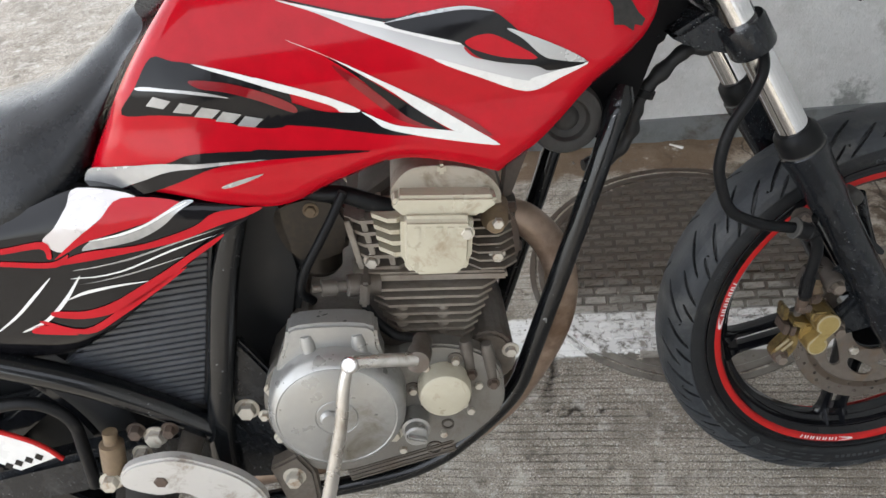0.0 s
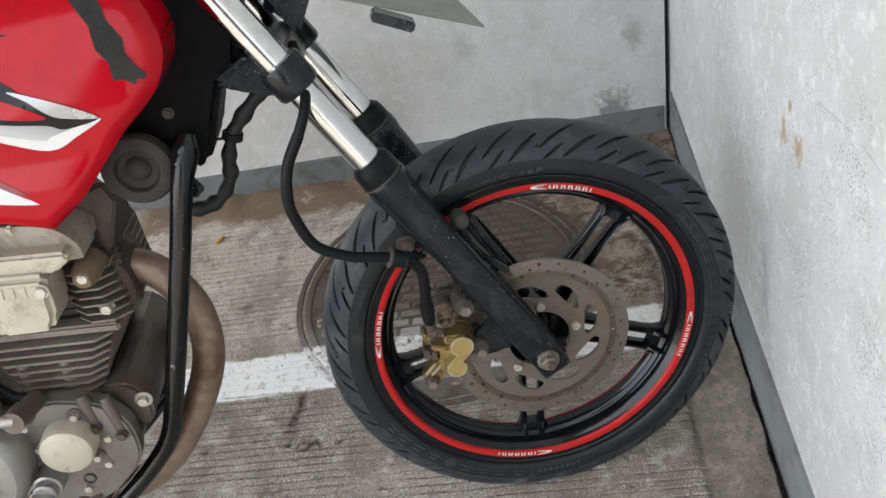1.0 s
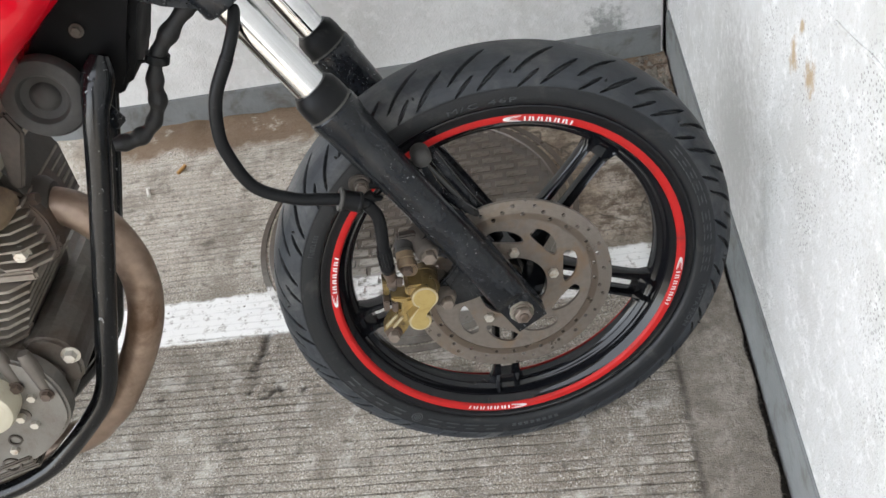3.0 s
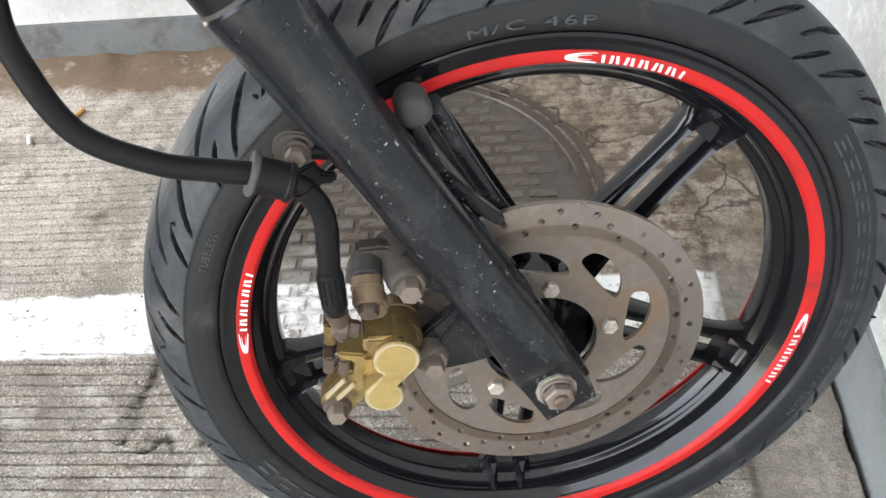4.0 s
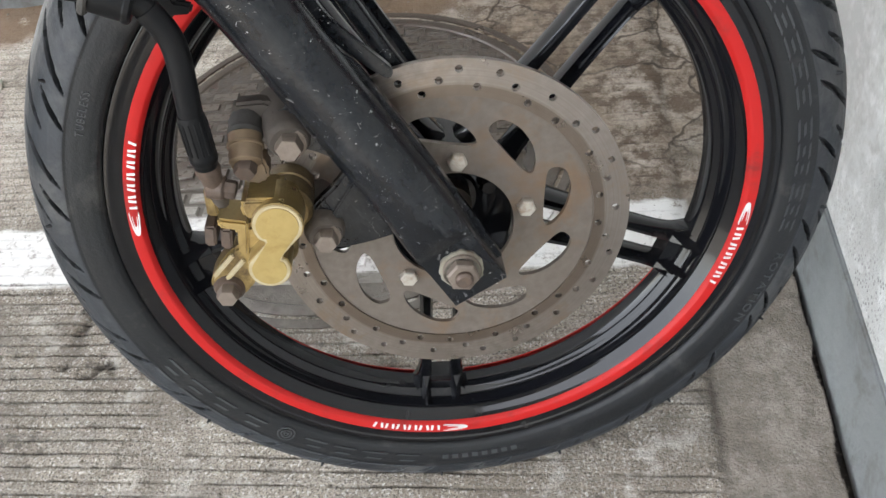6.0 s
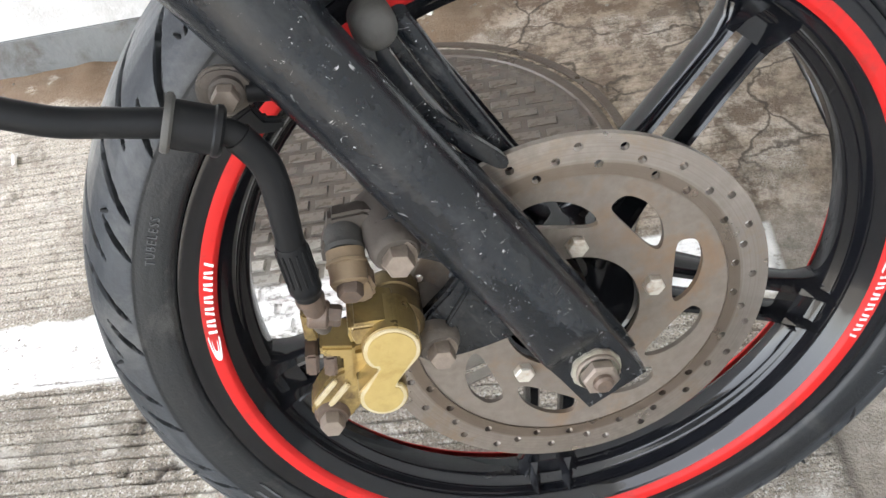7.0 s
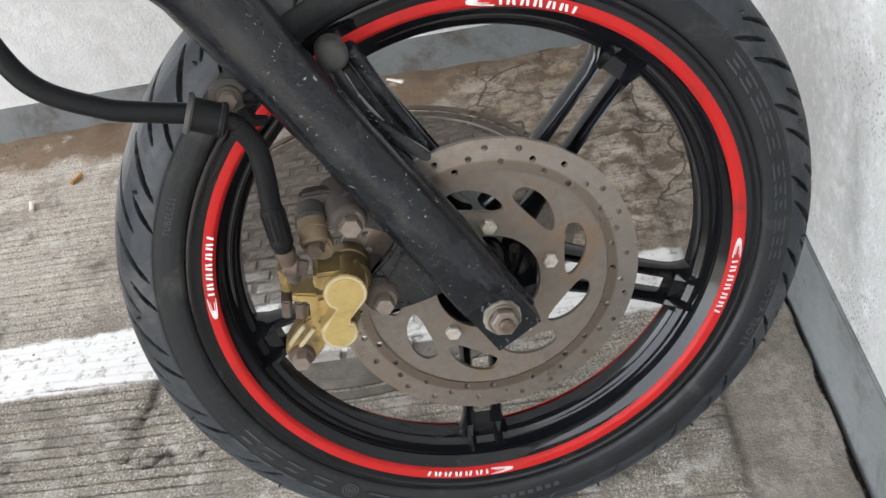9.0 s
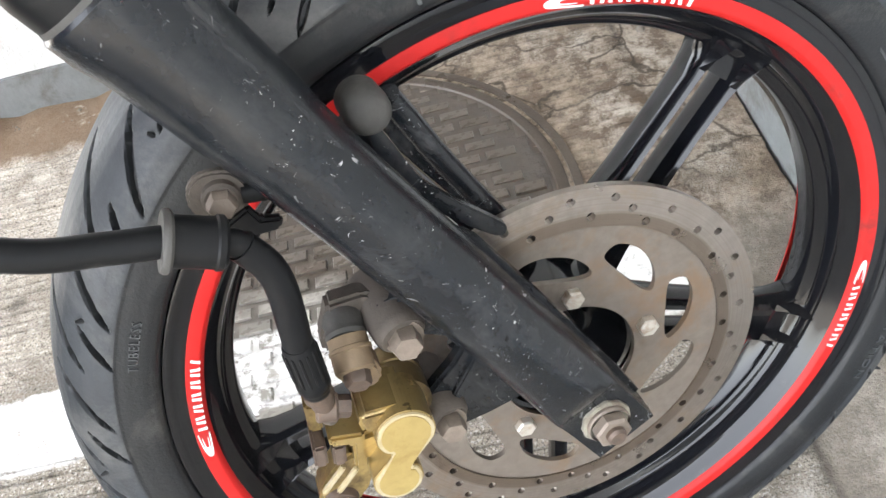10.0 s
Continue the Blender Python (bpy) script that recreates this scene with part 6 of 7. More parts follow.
    for x in (-0.672, -0.654, -0.634):
        bp("fin_web", prism([(x, 0.250), (x - 0.004, 0.320), (x + 0.003, 0.320), (x + 0.007, 0.249)], -0.05, 0.054, 0.001), M_FIN, "", hd)
    fins(0.232, 0.300, 7, -0.545, -0.482, -0.11, 0.062, -0.16, 0.0028, parent=hd)
    bp("head_flange", prism([(-0.680, 0.243), (-0.680, 0.256), (-0.497, 0.222), (-0.497, 0.210)], -0.12, 0.066, 0.003), M_FIN, "", hd)
    for x, z in ((-0.655, 0.262), (-0.592, 0.256), (-0.505, 0.240)):
        bp("head_nut", hexbolt(P(x, 0.052, z), 0.0075, 0.010, 0.010), M_BOLT, "", hd)
    # cream rocker cover: dome, shoulder and square face plate
    cov = bp("rocker_cover", prism(smooth_outline([(-0.610, 0.335), (-0.606, 0.354), (-0.582, 0.372), (-0.545, 0.369), (-0.508, 0.356), (-0.490, 0.334), (-0.488, 0.316), (-0.500, 0.312), (-0.600, 0.330)], 4), -0.105, 0.056, 0.010), M_DOME, "yellowed cream rocker cover")
    bp("cover_lip", prism([(-0.611, 0.343), (-0.602, 0.353), (-0.495, 0.333), (-0.493, 0.323), (-0.515, 0.311), (-0.598, 0.325)], -0.09, 0.080, 0.004), M_CREAM, "", cov)
    face = prism([(-0.602, 0.332), (-0.522, 0.317), (-0.533, 0.262), (-0.545, 0.246), (-0.602, 0.255), (-0.612, 0.275)], 0.03, 0.092, 0.007, seg=3)
    bp("face_plate", face, M_CREAM, "", cov)
    for k in range(5):
        x = -0.590 + k * 0.0122
        bp("embossed_bar", prism([(x, 0.3195 - k * 0.0022), (x + 0.008, 0.318 - k * 0.0022), (x + 0.005, 0.304 - k * 0.0022), (x - 0.003, 0.3055 - k * 0.0022)], 0.090, 0.0935, 0.001), M_CREAM, "raised plain bar", cov)
    bp("dome_rib", box((-0.548, 0.045, 0.366), (0.010, 0.03, 0.012), 0.003, 8), M_CREAM, "", cov)
    bp("cover_screw", hexbolt(P(-0.533, 0.090, 0.300), 0.007, 0.006, 0.009), M_BOLT, "", cov)
    fins(0.282, 0.326, 4, -0.636, -0.590, 0.0, 0.074, -0.16, 0.0055, parent=cov, material=M_CREAM)
    cov.location = cov.location + P(-0.004, 0.020, 0.009)
    bp("plug_cap", rod(P(-0.500, 0.040, 0.300), P(-0.503, 0.085, 0.296), [(0, 0.018), (0.7, 0.016), (1, 0.010)], 18), M_RUSTGOLD, "tarnished brass-brown plug cap", hd)
    bp("plug_bolt", hexbolt(P(-0.500, 0.080, 0.300), 0.007, 0.010), M_BOLT, "", hd)
    bp("front_port", rod(P(-0.52, -0.01, 0.270), P(-0.478, -0.01, 0.256), [(0, 0.036), (0.8, 0.034), (1, 0.028)], 24), M_DIRTY_SHADE, "", hd)
    # the bracket in front of the head
    bp("engine_hanger", prism([(-0.50, 0.375), (-0.455, 0.385), (-0.448, 0.36), (-0.478, 0.30), (-0.490, 0.305), (-0.480, 0.35)], 0.02, 0.03, 0.003), M_EAR, "dark engine hanger plate")

    # kick starter
    k = bp("kick_starter", tube([P(-0.620, 0.152, 0.181), P(-0.652, 0.165, 0.196), P(-0.686, 0.178, 0.211)], lambda q: 0.0082 - 0.001 * q, 16), M_ALUBR, "worn bare-metal kick starter lever")
    bp("kick_boss", rod(P(-0.612, 0.104, 0.170), P(-0.618, 0.158, 0.180), [(0, 0.012), (0.5, 0.012), (0.55, 0.0145), (1, 0.0135)], 20), M_ALU, "", k)
    bp("boss_clamp", hexbolt(P(-0.611, 0.150, 0.168), 0.0055, 0.008), M_BOLT, "", k)
    bp("lever", tube([P(-0.683, 0.182, 0.217), P(-0.693, 0.186, 0.207), P(-0.703, 0.190, 0.182), P(-0.715, 0.193, 0.140), P(-0.737, 0.195, 0.080), P(-0.752, 0.195, 0.040), P(-0.770, 0.195, -0.01)], lambda q: 0.0062 + 0.0032 * q, 16), M_ALUBR, "", k)
    bp("knuckle", rod(P(-0.688, 0.174, 0.205), P(-0.689, 0.190, 0.217), [(0, 0.0095), (0.9, 0.0095), (1, 0.0075)], 18), M_ALUBR, "", k)

    # intake side
    carb = bp("carburettor", prism(smooth_outline([(-0.765, 0.335), (-0.70, 0.340), (-0.675, 0.30), (-0.69, 0.255), (-0.745, 0.250), (-0.770, 0.285)], 3), -0.08, 0.01, 0.008), M_DARKMETAL, "oily dark carburettor")
    bp("brass_screw", hexbolt(P(-0.718, 0.01, 0.322), 0.007, 0.006, 0.010), M_RUSTGOLD, "", carb)
    bp("float_bowl", rod(P(-0.725, -0.03, 0.262), P(-0.732, -0.03, 0.215), [(0, 0.030), (0.8, 0.028), (1, 0.02)], 20), M_DARKMETAL, "", carb)
    bp("breather_hose", tube([P(-0.735, 0.03, 0.372), P(-0.70, 0.052, 0.364), P(-0.665, 0.062, 0.358), P(-0.630, 0.065, 0.340), P(-0.596, 0.062, 0.322)], 0.0105, 16), M_HOSE, "black rubber breather hose")
    bp("throttle_cable", tube([P(-0.665, 0.075, 0.368), P(-0.685, 0.080, 0.340), P(-0.708, 0.082, 0.310), P(-0.730, 0.080, 0.280), P(-0.742, 0.074, 0.250), P(-0.735, 0.06, 0.225)], 0.0055, 12), M_HOSE, "black cable")
    bp("overflow_hose", tube([P(-0.676, 0.070, 0.222), P(-0.664, 0.080, 0.196), P(-0.642, 0.090, 0.174), P(-0.612, 0.092, 0.166)], 0.0058, 12), M_HOSE, "thin black hose")
    ten = bp("cam_chain_tensioner", rod(P(-0.728, 0.078, 0.253), P(-0.652, 0.06, 0.234), [(0, 0.005), (0.12, 0.005), (0.13, 0.0105), (0.35, 0.0105), (0.36, 0.008), (0.5, 0.008), (0.52, 0.014), (1, 0.015)], 16), M_ALU, "dusty cam chain tensioner")
    bp("tensioner_flange", box((-0.668, 0.066, 0.238), (0.012, 0.05, 0.034), 0.003, 15), M_ALU, "", ten)


build_engine()

bp("air_box", prism([(-0.80, 0.37), (-0.745, 0.37), (-0.745, 0.24), (-0.79, 0.12), (-0.86, 0.00), (-0.95, 0.00), (-0.95, 0.30), (-0.86, 0.38)], -0.13, 0.01, 0.01), M_PLASTIC, "black plastic air box")


# tank: a side skin over (x, z) with its depth as a function of place
def tank_l(x, z):
    l = 0.122 - 1.05 * max(0.0, z - 0.505) ** 1.5 - 0.22 * max(0.0, -0.80 - x) - 0.25 * max(0.0, -0.86 - x) - 0.10 * max(0.0, 0.43 - z)
    # shallow crease below the shoulder line
    k = z - (0.47 - 0.12 * (x + 0.6))
    return l - 0.006 * math.exp(-(k / 0.03) ** 2) - 0.16 * max(0.0, x + 0.36)


def coons(bottom, top, left, right, ns, nt):
    """Grid of (x, z, s, t) inside four edge curves."""
    def at(curve, k):
        k = min(max(k, 0.0), 1.0) * (len(curve) - 1)
        i = min(int(k), len(curve) - 2)
        f = k - i
        a, b = curve[i], curve[i + 1]
        return Vector((a[0] + (b[0] - a[0]) * f, a[1] + (b[1] - a[1]) * f))

    def sm(pts):
        return [(p.x, p.y) for p in spline([Vector((*p, 0)) for p in pts], 10)]
    bottom, top, left, right = sm(bottom), sm(top), sm(left), sm(right)
    out = []
    for j in range(nt + 1):
        t = j / nt
        row = []
        for i in range(ns + 1):
            s = i / ns
            p = at(bottom, s) * (1 - t) + at(top, s) * t + at(left, t) * (1 - s) + at(right, t) * s
            p -= (at(bottom, 0) * (1 - s) + at(bottom, 1) * s) * (1 - t) + (at(top, 0) * (1 - s) + at(top, 1) * s) * t
            row.append((p.x, p.y, s, t))
        out.append(row)
    return out


def edge_distance(p, border):
    """How far p lies from the closed border line."""
    best = 1.0
    for a, b in zip(border, border[1:] + border[:1]):
        d = b - a
        k = min(1.0, max(0.0, (p - a).dot(d) / max(d.length_squared, 1e-12)))
        best = min(best, (p - a - d * k).length)
    return best


def skin(grid, depth, wall=0.02, round_edge=0.010, both=True, far=None):
    """A shell from a grid: the near face follows depth(x, z), its edges roll inwards."""
    bm = bmesh.new()
    nt, ns = len(grid) - 1, len(grid[0]) - 1
    rim = [(0, i) for i in range(ns)] + [(j, ns) for j in range(nt)] + [(nt, ns - i) for i in range(ns)] + [(nt - j, 0) for j in range(nt)]
    border = [Vector(grid[j][i][:2]) for j, i in rim]
    def sheet(sign):
        rows = []
        for row in grid:
            vs = []
            for x, z, s, t in row:
                p = Vector((x, z))
                e = edge_distance(p, border)
                l = depth(x, z) - round_edge * max(0.0, 1 - e / 0.014) ** 2
                vs.append(bm.verts.new(P(x, l if sign > 0 else (2 * MID - l if far is None else far), z)))
            rows.append(vs)
        for a, b in zip(rows, rows[1:]):
            for i in range(ns):
                bm.faces.new((a[i], a[i + 1], b[i + 1], b[i]))
        return [rows[j][i] for j, i in rim]
    a, b = sheet(1), sheet(-1)
    for i in range(len(a)):
        k = (i + 1) % len(a)
        bm.faces.new((a[i], a[k], b[k], b[i]))
    return bm


TANK = coons([(-0.930, 0.441), (-0.83, 0.411), (-0.735, 0.381), (-0.665, 0.397), (-0.600, 0.411), (-0.545, 0.398), (-0.492, 0.374)],
             [(-0.745, 0.645), (-0.62, 0.675), (-0.48, 0.680), (-0.375, 0.650)],
             [(-0.930, 0.441), (-0.845, 0.545), (-0.79, 0.602), (-0.745, 0.645)],
             [(-0.492, 0.374), (-0.445, 0.402), (-0.385, 0.452), (-0.330, 0.492), (-0.310, 0.535), (-0.325, 0.590), (-0.375, 0.650)], 52, 34)
tank = bp("fuel_tank", skin(TANK, tank_l), M_RED, "glossy red fuel tank with black and silver flame graphics", smooth=40)


def decal(name, outline, material, parent, depth, lift, label="", smooth_line=True, per=4, merge=None):
    """A thin sticker laid on a skin: outline in (x, z)."""
    pts = smooth_outline(outline, per) if smooth_line else outline
    bm = merge or bmesh.new()
    own = bmesh.new()
    vs = [own.verts.new((x, 0, z)) for x, z in pts]
    es = [own.edges.new((vs[k], vs[(k + 1) % len(vs)])) for k in range(len(vs))]
    bmesh.ops.triangle_fill(own, use_beauty=True, edges=es)
    for _ in range(4):
        long = [e for e in own.edges if e.calc_length() > 0.014]
        if not long:
            break
        bmesh.ops.subdivide_edges(own, edges=long, cuts=1)
        bmesh.ops.triangulate(own, faces=own.faces)
    for v in own.verts:
        v.co = P(v.co.x, depth(v.co.x, v.co.z) + lift, v.co.z)
    join(bm, own)
    if merge is None:
        return bp(name, bm, material, label, parent, 60)


def tank_graphics():
    def d(pts, m, lift, sharp=False):
        decal("graphic", pts, m, tank, tank_l, lift, smooth_line=not sharp)
    B, W, G, R, D, F = M_DECALBLACK, M_WHITE, M_DECALGREY, M_RED, M_DEEPRED, M_FADE
    # upper flame
    d([(-0.677, 0.589), (-0.582, 0.553), (-0.509, 0.526), (-0.509, 0.517), (-0.499, 0.506), (-0.476, 0.498), (-0.444, 0.488), (-0.427, 0.485), (-0.389, 0.481), (-0.419, 0.469), (-0.453, 0.461), (-0.496, 0.485), (-0.556, 0.522), (-0.604, 0.549), (-0.643, 0.572)], F, 0.0008)
    d([(-0.677, 0.589), (-0.582, 0.554), (-0.51, 0.526), (-0.52, 0.523), (-0.583, 0.549), (-0.651, 0.577)], W, 0.0012)
    d([(-0.534, 0.511), (-0.495, 0.492), (-0.453, 0.473), (-0.443, 0.475), (-0.389, 0.481), (-0.419, 0.469), (-0.453, 0.461), (-0.499, 0.486), (-0.535, 0.508)], W, 0.0012)
    d([(-0.581, 0.552), (-0.543, 0.555), (-0.5, 0.552), (-0.475, 0.545), (-0.46, 0.531), (-0.434, 0.502), (-0.391, 0.482), (-0.427, 0.479), (-0.442, 0.487), (-0.476, 0.497), (-0.496, 0.506), (-0.509, 0.52), (-0.519, 0.526)], B, 0.0014)
    d([(-0.506, 0.524), (-0.49, 0.527), (-0.473, 0.522), (-0.439, 0.495), (-0.47, 0.501), (-0.495, 0.512), (-0.505, 0.519)], R, 0.0018)
    d([(-0.581, 0.553), (-0.543, 0.556), (-0.502, 0.555), (-0.473, 0.545), (-0.503, 0.552), (-0.544, 0.553)], G, 0.0018)
    d([(-0.465, 0.528), (-0.452, 0.523), (-0.416, 0.502), (-0.391, 0.482), (-0.423, 0.49), (-0.436, 0.498), (-0.45, 0.515)], G, 0.0018)
    d([(-0.666, 0.587), (-0.581, 0.557), (-0.546, 0.558), (-0.582, 0.554), (-0.674, 0.589)], B, 0.001)
    # middle blades
    d([(-0.575, 0.486), (-0.542, 0.464), (-0.509, 0.439), (-0.494, 0.421), (-0.527, 0.444), (-0.554, 0.467)], D, 0.0008)
    d([(-0.679, 0.555), (-0.624, 0.522), (-0.572, 0.483), (-0.526, 0.445), (-0.487, 0.41), (-0.523, 0.428), (-0.561, 0.459), (-0.592, 0.492), (-0.637, 0.53)], W, 0.0012)
    d([(-0.643, 0.533), (-0.612, 0.509), (-0.582, 0.479), (-0.535, 0.434), (-0.526, 0.428), (-0.552, 0.441), (-0.577, 0.458), (-0.597, 0.483), (-0.618, 0.51)], B, 0.001)
    d([(-0.639, 0.524), (-0.614, 0.503), (-0.589, 0.474), (-0.552, 0.442), (-0.584, 0.455), (-0.609, 0.482)], D, 0.0008)
    d([(-0.716, 0.526), (-0.7, 0.519), (-0.66, 0.499), (-0.621, 0.473), (-0.641, 0.475), (-0.65, 0.484), (-0.702, 0.513), (-0.717, 0.521)], W, 0.0014)
    d([(-0.62, 0.471), (-0.593, 0.453), (-0.57, 0.445), (-0.523, 0.431), (-0.487, 0.41), (-0.536, 0.425), (-0.595, 0.447), (-0.611, 0.461)], W, 0.0014)
    d([(-0.729, 0.483), (-0.722, 0.505), (-0.689, 0.495), (-0.664, 0.481), (-0.641, 0.474), (-0.62, 0.472), (-0.611, 0.461), (-0.595, 0.447), (-0.559, 0.436), (-0.596, 0.442), (-0.66, 0.462), (-0.712, 0.476)], B, 0.001)
    d([(-0.737, 0.453), (-0.701, 0.446), (-0.62, 0.43), (-0.66, 0.433), (-0.722, 0.44), (-0.74, 0.441)], B, 0.0008)
    # block with the unreadable name
    d([(-0.81, 0.56), (-0.79, 0.554), (-0.77, 0.548), (-0.74, 0.534), (-0.704, 0.517), (-0.686, 0.505), (-0.695, 0.472), (-0.735, 0.477), (-0.776, 0.495), (-0.818, 0.504), (-0.858, 0.509), (-0.835, 0.534)], B, 0.0008)
    d([(-0.77, 0.548), (-0.727, 0.531), (-0.681, 0.508), (-0.682, 0.502), (-0.728, 0.526), (-0.761, 0.542)], W, 0.0014)
    d([(-0.778, 0.534), (-0.742, 0.525), (-0.707, 0.508), (-0.685, 0.491), (-0.687, 0.483), (-0.719, 0.503), (-0.745, 0.516), (-0.771, 0.525)], D, 0.0014)
    d([(-0.829, 0.535), (-0.802, 0.53), (-0.767, 0.52), (-0.744, 0.51), (-0.768, 0.517), (-0.803, 0.527), (-0.833, 0.532)], G, 0.0014)
    # lower sweep
    d([(-0.923, 0.45), (-0.898, 0.453), (-0.846, 0.455), (-0.79, 0.449), (-0.725, 0.441), (-0.78, 0.444), (-0.826, 0.445), (-0.866, 0.436), (-0.899, 0.427), (-0.934, 0.43)], G, 0.0014)
    d([(-0.849, 0.447), (-0.822, 0.455), (-0.797, 0.46), (-0.749, 0.454), (-0.697, 0.445), (-0.683, 0.439), (-0.725, 0.44), (-0.781, 0.442), (-0.828, 0.43), (-0.858, 0.423), (-0.896, 0.418)], B, 0.0008)
    d([(-0.779, 0.42), (-0.758, 0.424), (-0.733, 0.426), (-0.753, 0.42), (-0.774, 0.417)], G, 0.0008)
    for x, z in ((-0.8165, 0.5185), (-0.7910, 0.5090), (-0.7720, 0.5005), (-0.7530, 0.4920), (-0.7330, 0.4835)):
        decal("name_bar", [(x - 0.0125, z - 0.0030), (x + 0.0045, z - 0.0080), (x + 0.0150, z - 0.0010), (x - 0.0020, z + 0.0055)], M_DECALGREY, tank, tank_l, 0.0016, "silver plain bar", smooth_line=False)
    # black tapes near the filler and a worn rubber strap
    d([(-0.60, 0.596), (-0.52, 0.592), (-0.46, 0.580), (-0.45, 0.5765), (-0.52, 0.582), (-0.60, 0.588)], B, 0.0008)
    decal("worn_strap", [(-0.405, 0.640), (-0.388, 0.640), (-0.372, 0.605), (-0.352, 0.584), (-0.350, 0.566), (-0.341, 0.548), (-0.343, 0.534), (-0.336, 0.519), (-0.330, 0.512), (-0.334, 0.506), (-0.341, 0.509), (-0.343, 0.503), (-0.352, 0.511), (-0.362, 0.513), (-0.361, 0.530), (-0.369, 0.545), (-0.368, 0.566), (-0.378, 0.588)], M_STRAP, tank, tank_l, 0.0012, "frayed dark strap stuck to the tank", smooth_line=False)


tank_graphics()


def cover_l(x, z):
    return 0.112 - 0.12 * max(0.0, -0.95 - x) - 0.9 * max(0.0, 0.27 - z) ** 1.3 - 0.3 * max(0.0, z - 0.40)


COVER = coons([(-1.30, 0.255), (-1.12, 0.232), (-1.035, 0.226), (-0.957, 0.263)],
              [(-1.30, 0.405), (-1.05, 0.415), (-0.93, 0.437), (-0.84, 0.409)],
              [(-1.30, 0.255), (-1.30, 0.405)],
              [(-0.957, 0.263), (-0.88, 0.310), (-0.799, 0.358), (-0.760, 0.381), (-0.84, 0.409)], 30, 18)
cover = bp("side_cover", skin(COVER, cover_l, far=0.05, round_edge=0.006), M_DECALBLACK, "glossy black side cover with red and silver graphics", smooth=40)


def cover_graphics():
    def d(pts, m, lift):
        decal("graphic", pts, m, cover, cover_l, lift)
    W, G, R, S = M_WHITE, M_DECALGREY, M_RED, M_REFLECTION
    # silver patch that paints the pale reflection on the upper cover
    d([(-0.933, 0.440), (-0.875, 0.421), (-0.913, 0.407), (-0.941, 0.392), (-0.972, 0.373), (-0.989, 0.389), (-0.970, 0.403), (-0.950, 0.423)], S, 0.0008)
    d([(-0.945, 0.429), (-0.934, 0.430), (-0.919, 0.431), (-0.908, 0.431), (-0.908, 0.433), (-0.918, 0.435), (-0.934, 0.435), (-0.945, 0.430)], W, 0.0012)
    d([(-0.890, 0.422), (-0.830, 0.407), (-0.866, 0.393), (-0.912, 0.386), (-0.945, 0.381), (-0.975, 0.369), (-0.983, 0.367), (-0.948, 0.389), (-0.919, 0.404)], R, 0.0013)
    d([(-0.832, 0.407), (-0.816, 0.406), (-0.835, 0.398), (-0.857, 0.384), (-0.892, 0.373), (-0.942, 0.372), (-0.949, 0.374), (-0.936, 0.382), (-0.911, 0.381), (-0.873, 0.389)], G, 0.0016)
    d([(-0.826, 0.406), (-0.846, 0.401), (-0.873, 0.391), (-0.904, 0.385), (-0.935, 0.383), (-0.935, 0.382), (-0.904, 0.382), (-0.873, 0.388), (-0.846, 0.398), (-0.826, 0.405)], W, 0.0019)
    d([(-0.748, 0.386), (-0.797, 0.389), (-0.822, 0.378), (-0.855, 0.371), (-0.894, 0.367), (-0.950, 0.370), (-0.982, 0.359), (-0.947, 0.359), (-0.897, 0.360), (-0.846, 0.363), (-0.799, 0.373), (-0.767, 0.378)], R, 0.0013)
    d([(-0.794, 0.370), (-0.853, 0.362), (-0.906, 0.353), (-0.964, 0.350), (-0.964, 0.349), (-0.906, 0.351), (-0.853, 0.360), (-0.794, 0.370)], G, 0.0008)
    d([(-0.801, 0.363), (-0.855, 0.355), (-0.920, 0.340), (-0.971, 0.340), (-0.971, 0.339), (-0.920, 0.338), (-0.855, 0.353), (-0.801, 0.363)], W, 0.0010)
    d([(-0.853, 0.343), (-0.912, 0.335), (-0.971, 0.331), (-0.971, 0.331), (-0.913, 0.333), (-0.853, 0.342)], G, 0.0008)
    d([(-0.797, 0.362), (-0.831, 0.349), (-0.869, 0.332), (-0.914, 0.313), (-0.944, 0.302), (-0.978, 0.296), (-1.014, 0.300), (-1.015, 0.293), (-0.982, 0.286), (-0.945, 0.289), (-0.915, 0.299), (-0.873, 0.319), (-0.842, 0.336), (-0.808, 0.353)], R, 0.0013)
    d([(-0.847, 0.331), (-0.875, 0.314), (-0.938, 0.283), (-0.987, 0.264), (-1.032, 0.285), (-1.029, 0.289), (-0.988, 0.272), (-0.938, 0.292), (-0.880, 0.318)], R, 0.0013)
    d([(-0.898, 0.322), (-0.936, 0.324), (-0.966, 0.322), (-0.990, 0.314), (-0.990, 0.313), (-0.966, 0.318), (-0.936, 0.321), (-0.898, 0.321)], W, 0.0010)
    d([(-1.072, 0.389), (-1.036, 0.387), (-0.988, 0.389), (-0.986, 0.370), (-0.992, 0.368), (-0.995, 0.381), (-1.039, 0.380), (-1.076, 0.382)], R, 0.0013)
    d([(-1.078, 0.376), (-1.043, 0.371), (-0.991, 0.363), (-0.967, 0.370), (-0.987, 0.356), (-1.046, 0.365), (-1.081, 0.371)], R, 0.0013)
    d([(-1.003, 0.342), (-1.031, 0.322), (-1.059, 0.301), (-1.090, 0.282), (-1.089, 0.281), (-1.058, 0.298), (-1.029, 0.319), (-1.002, 0.341)], W, 0.0010)
    d([(-0.968, 0.340), (-0.995, 0.315), (-1.027, 0.291), (-1.058, 0.279), (-1.058, 0.277), (-1.026, 0.287), (-0.993, 0.311), (-0.967, 0.339)], W, 0.0010)
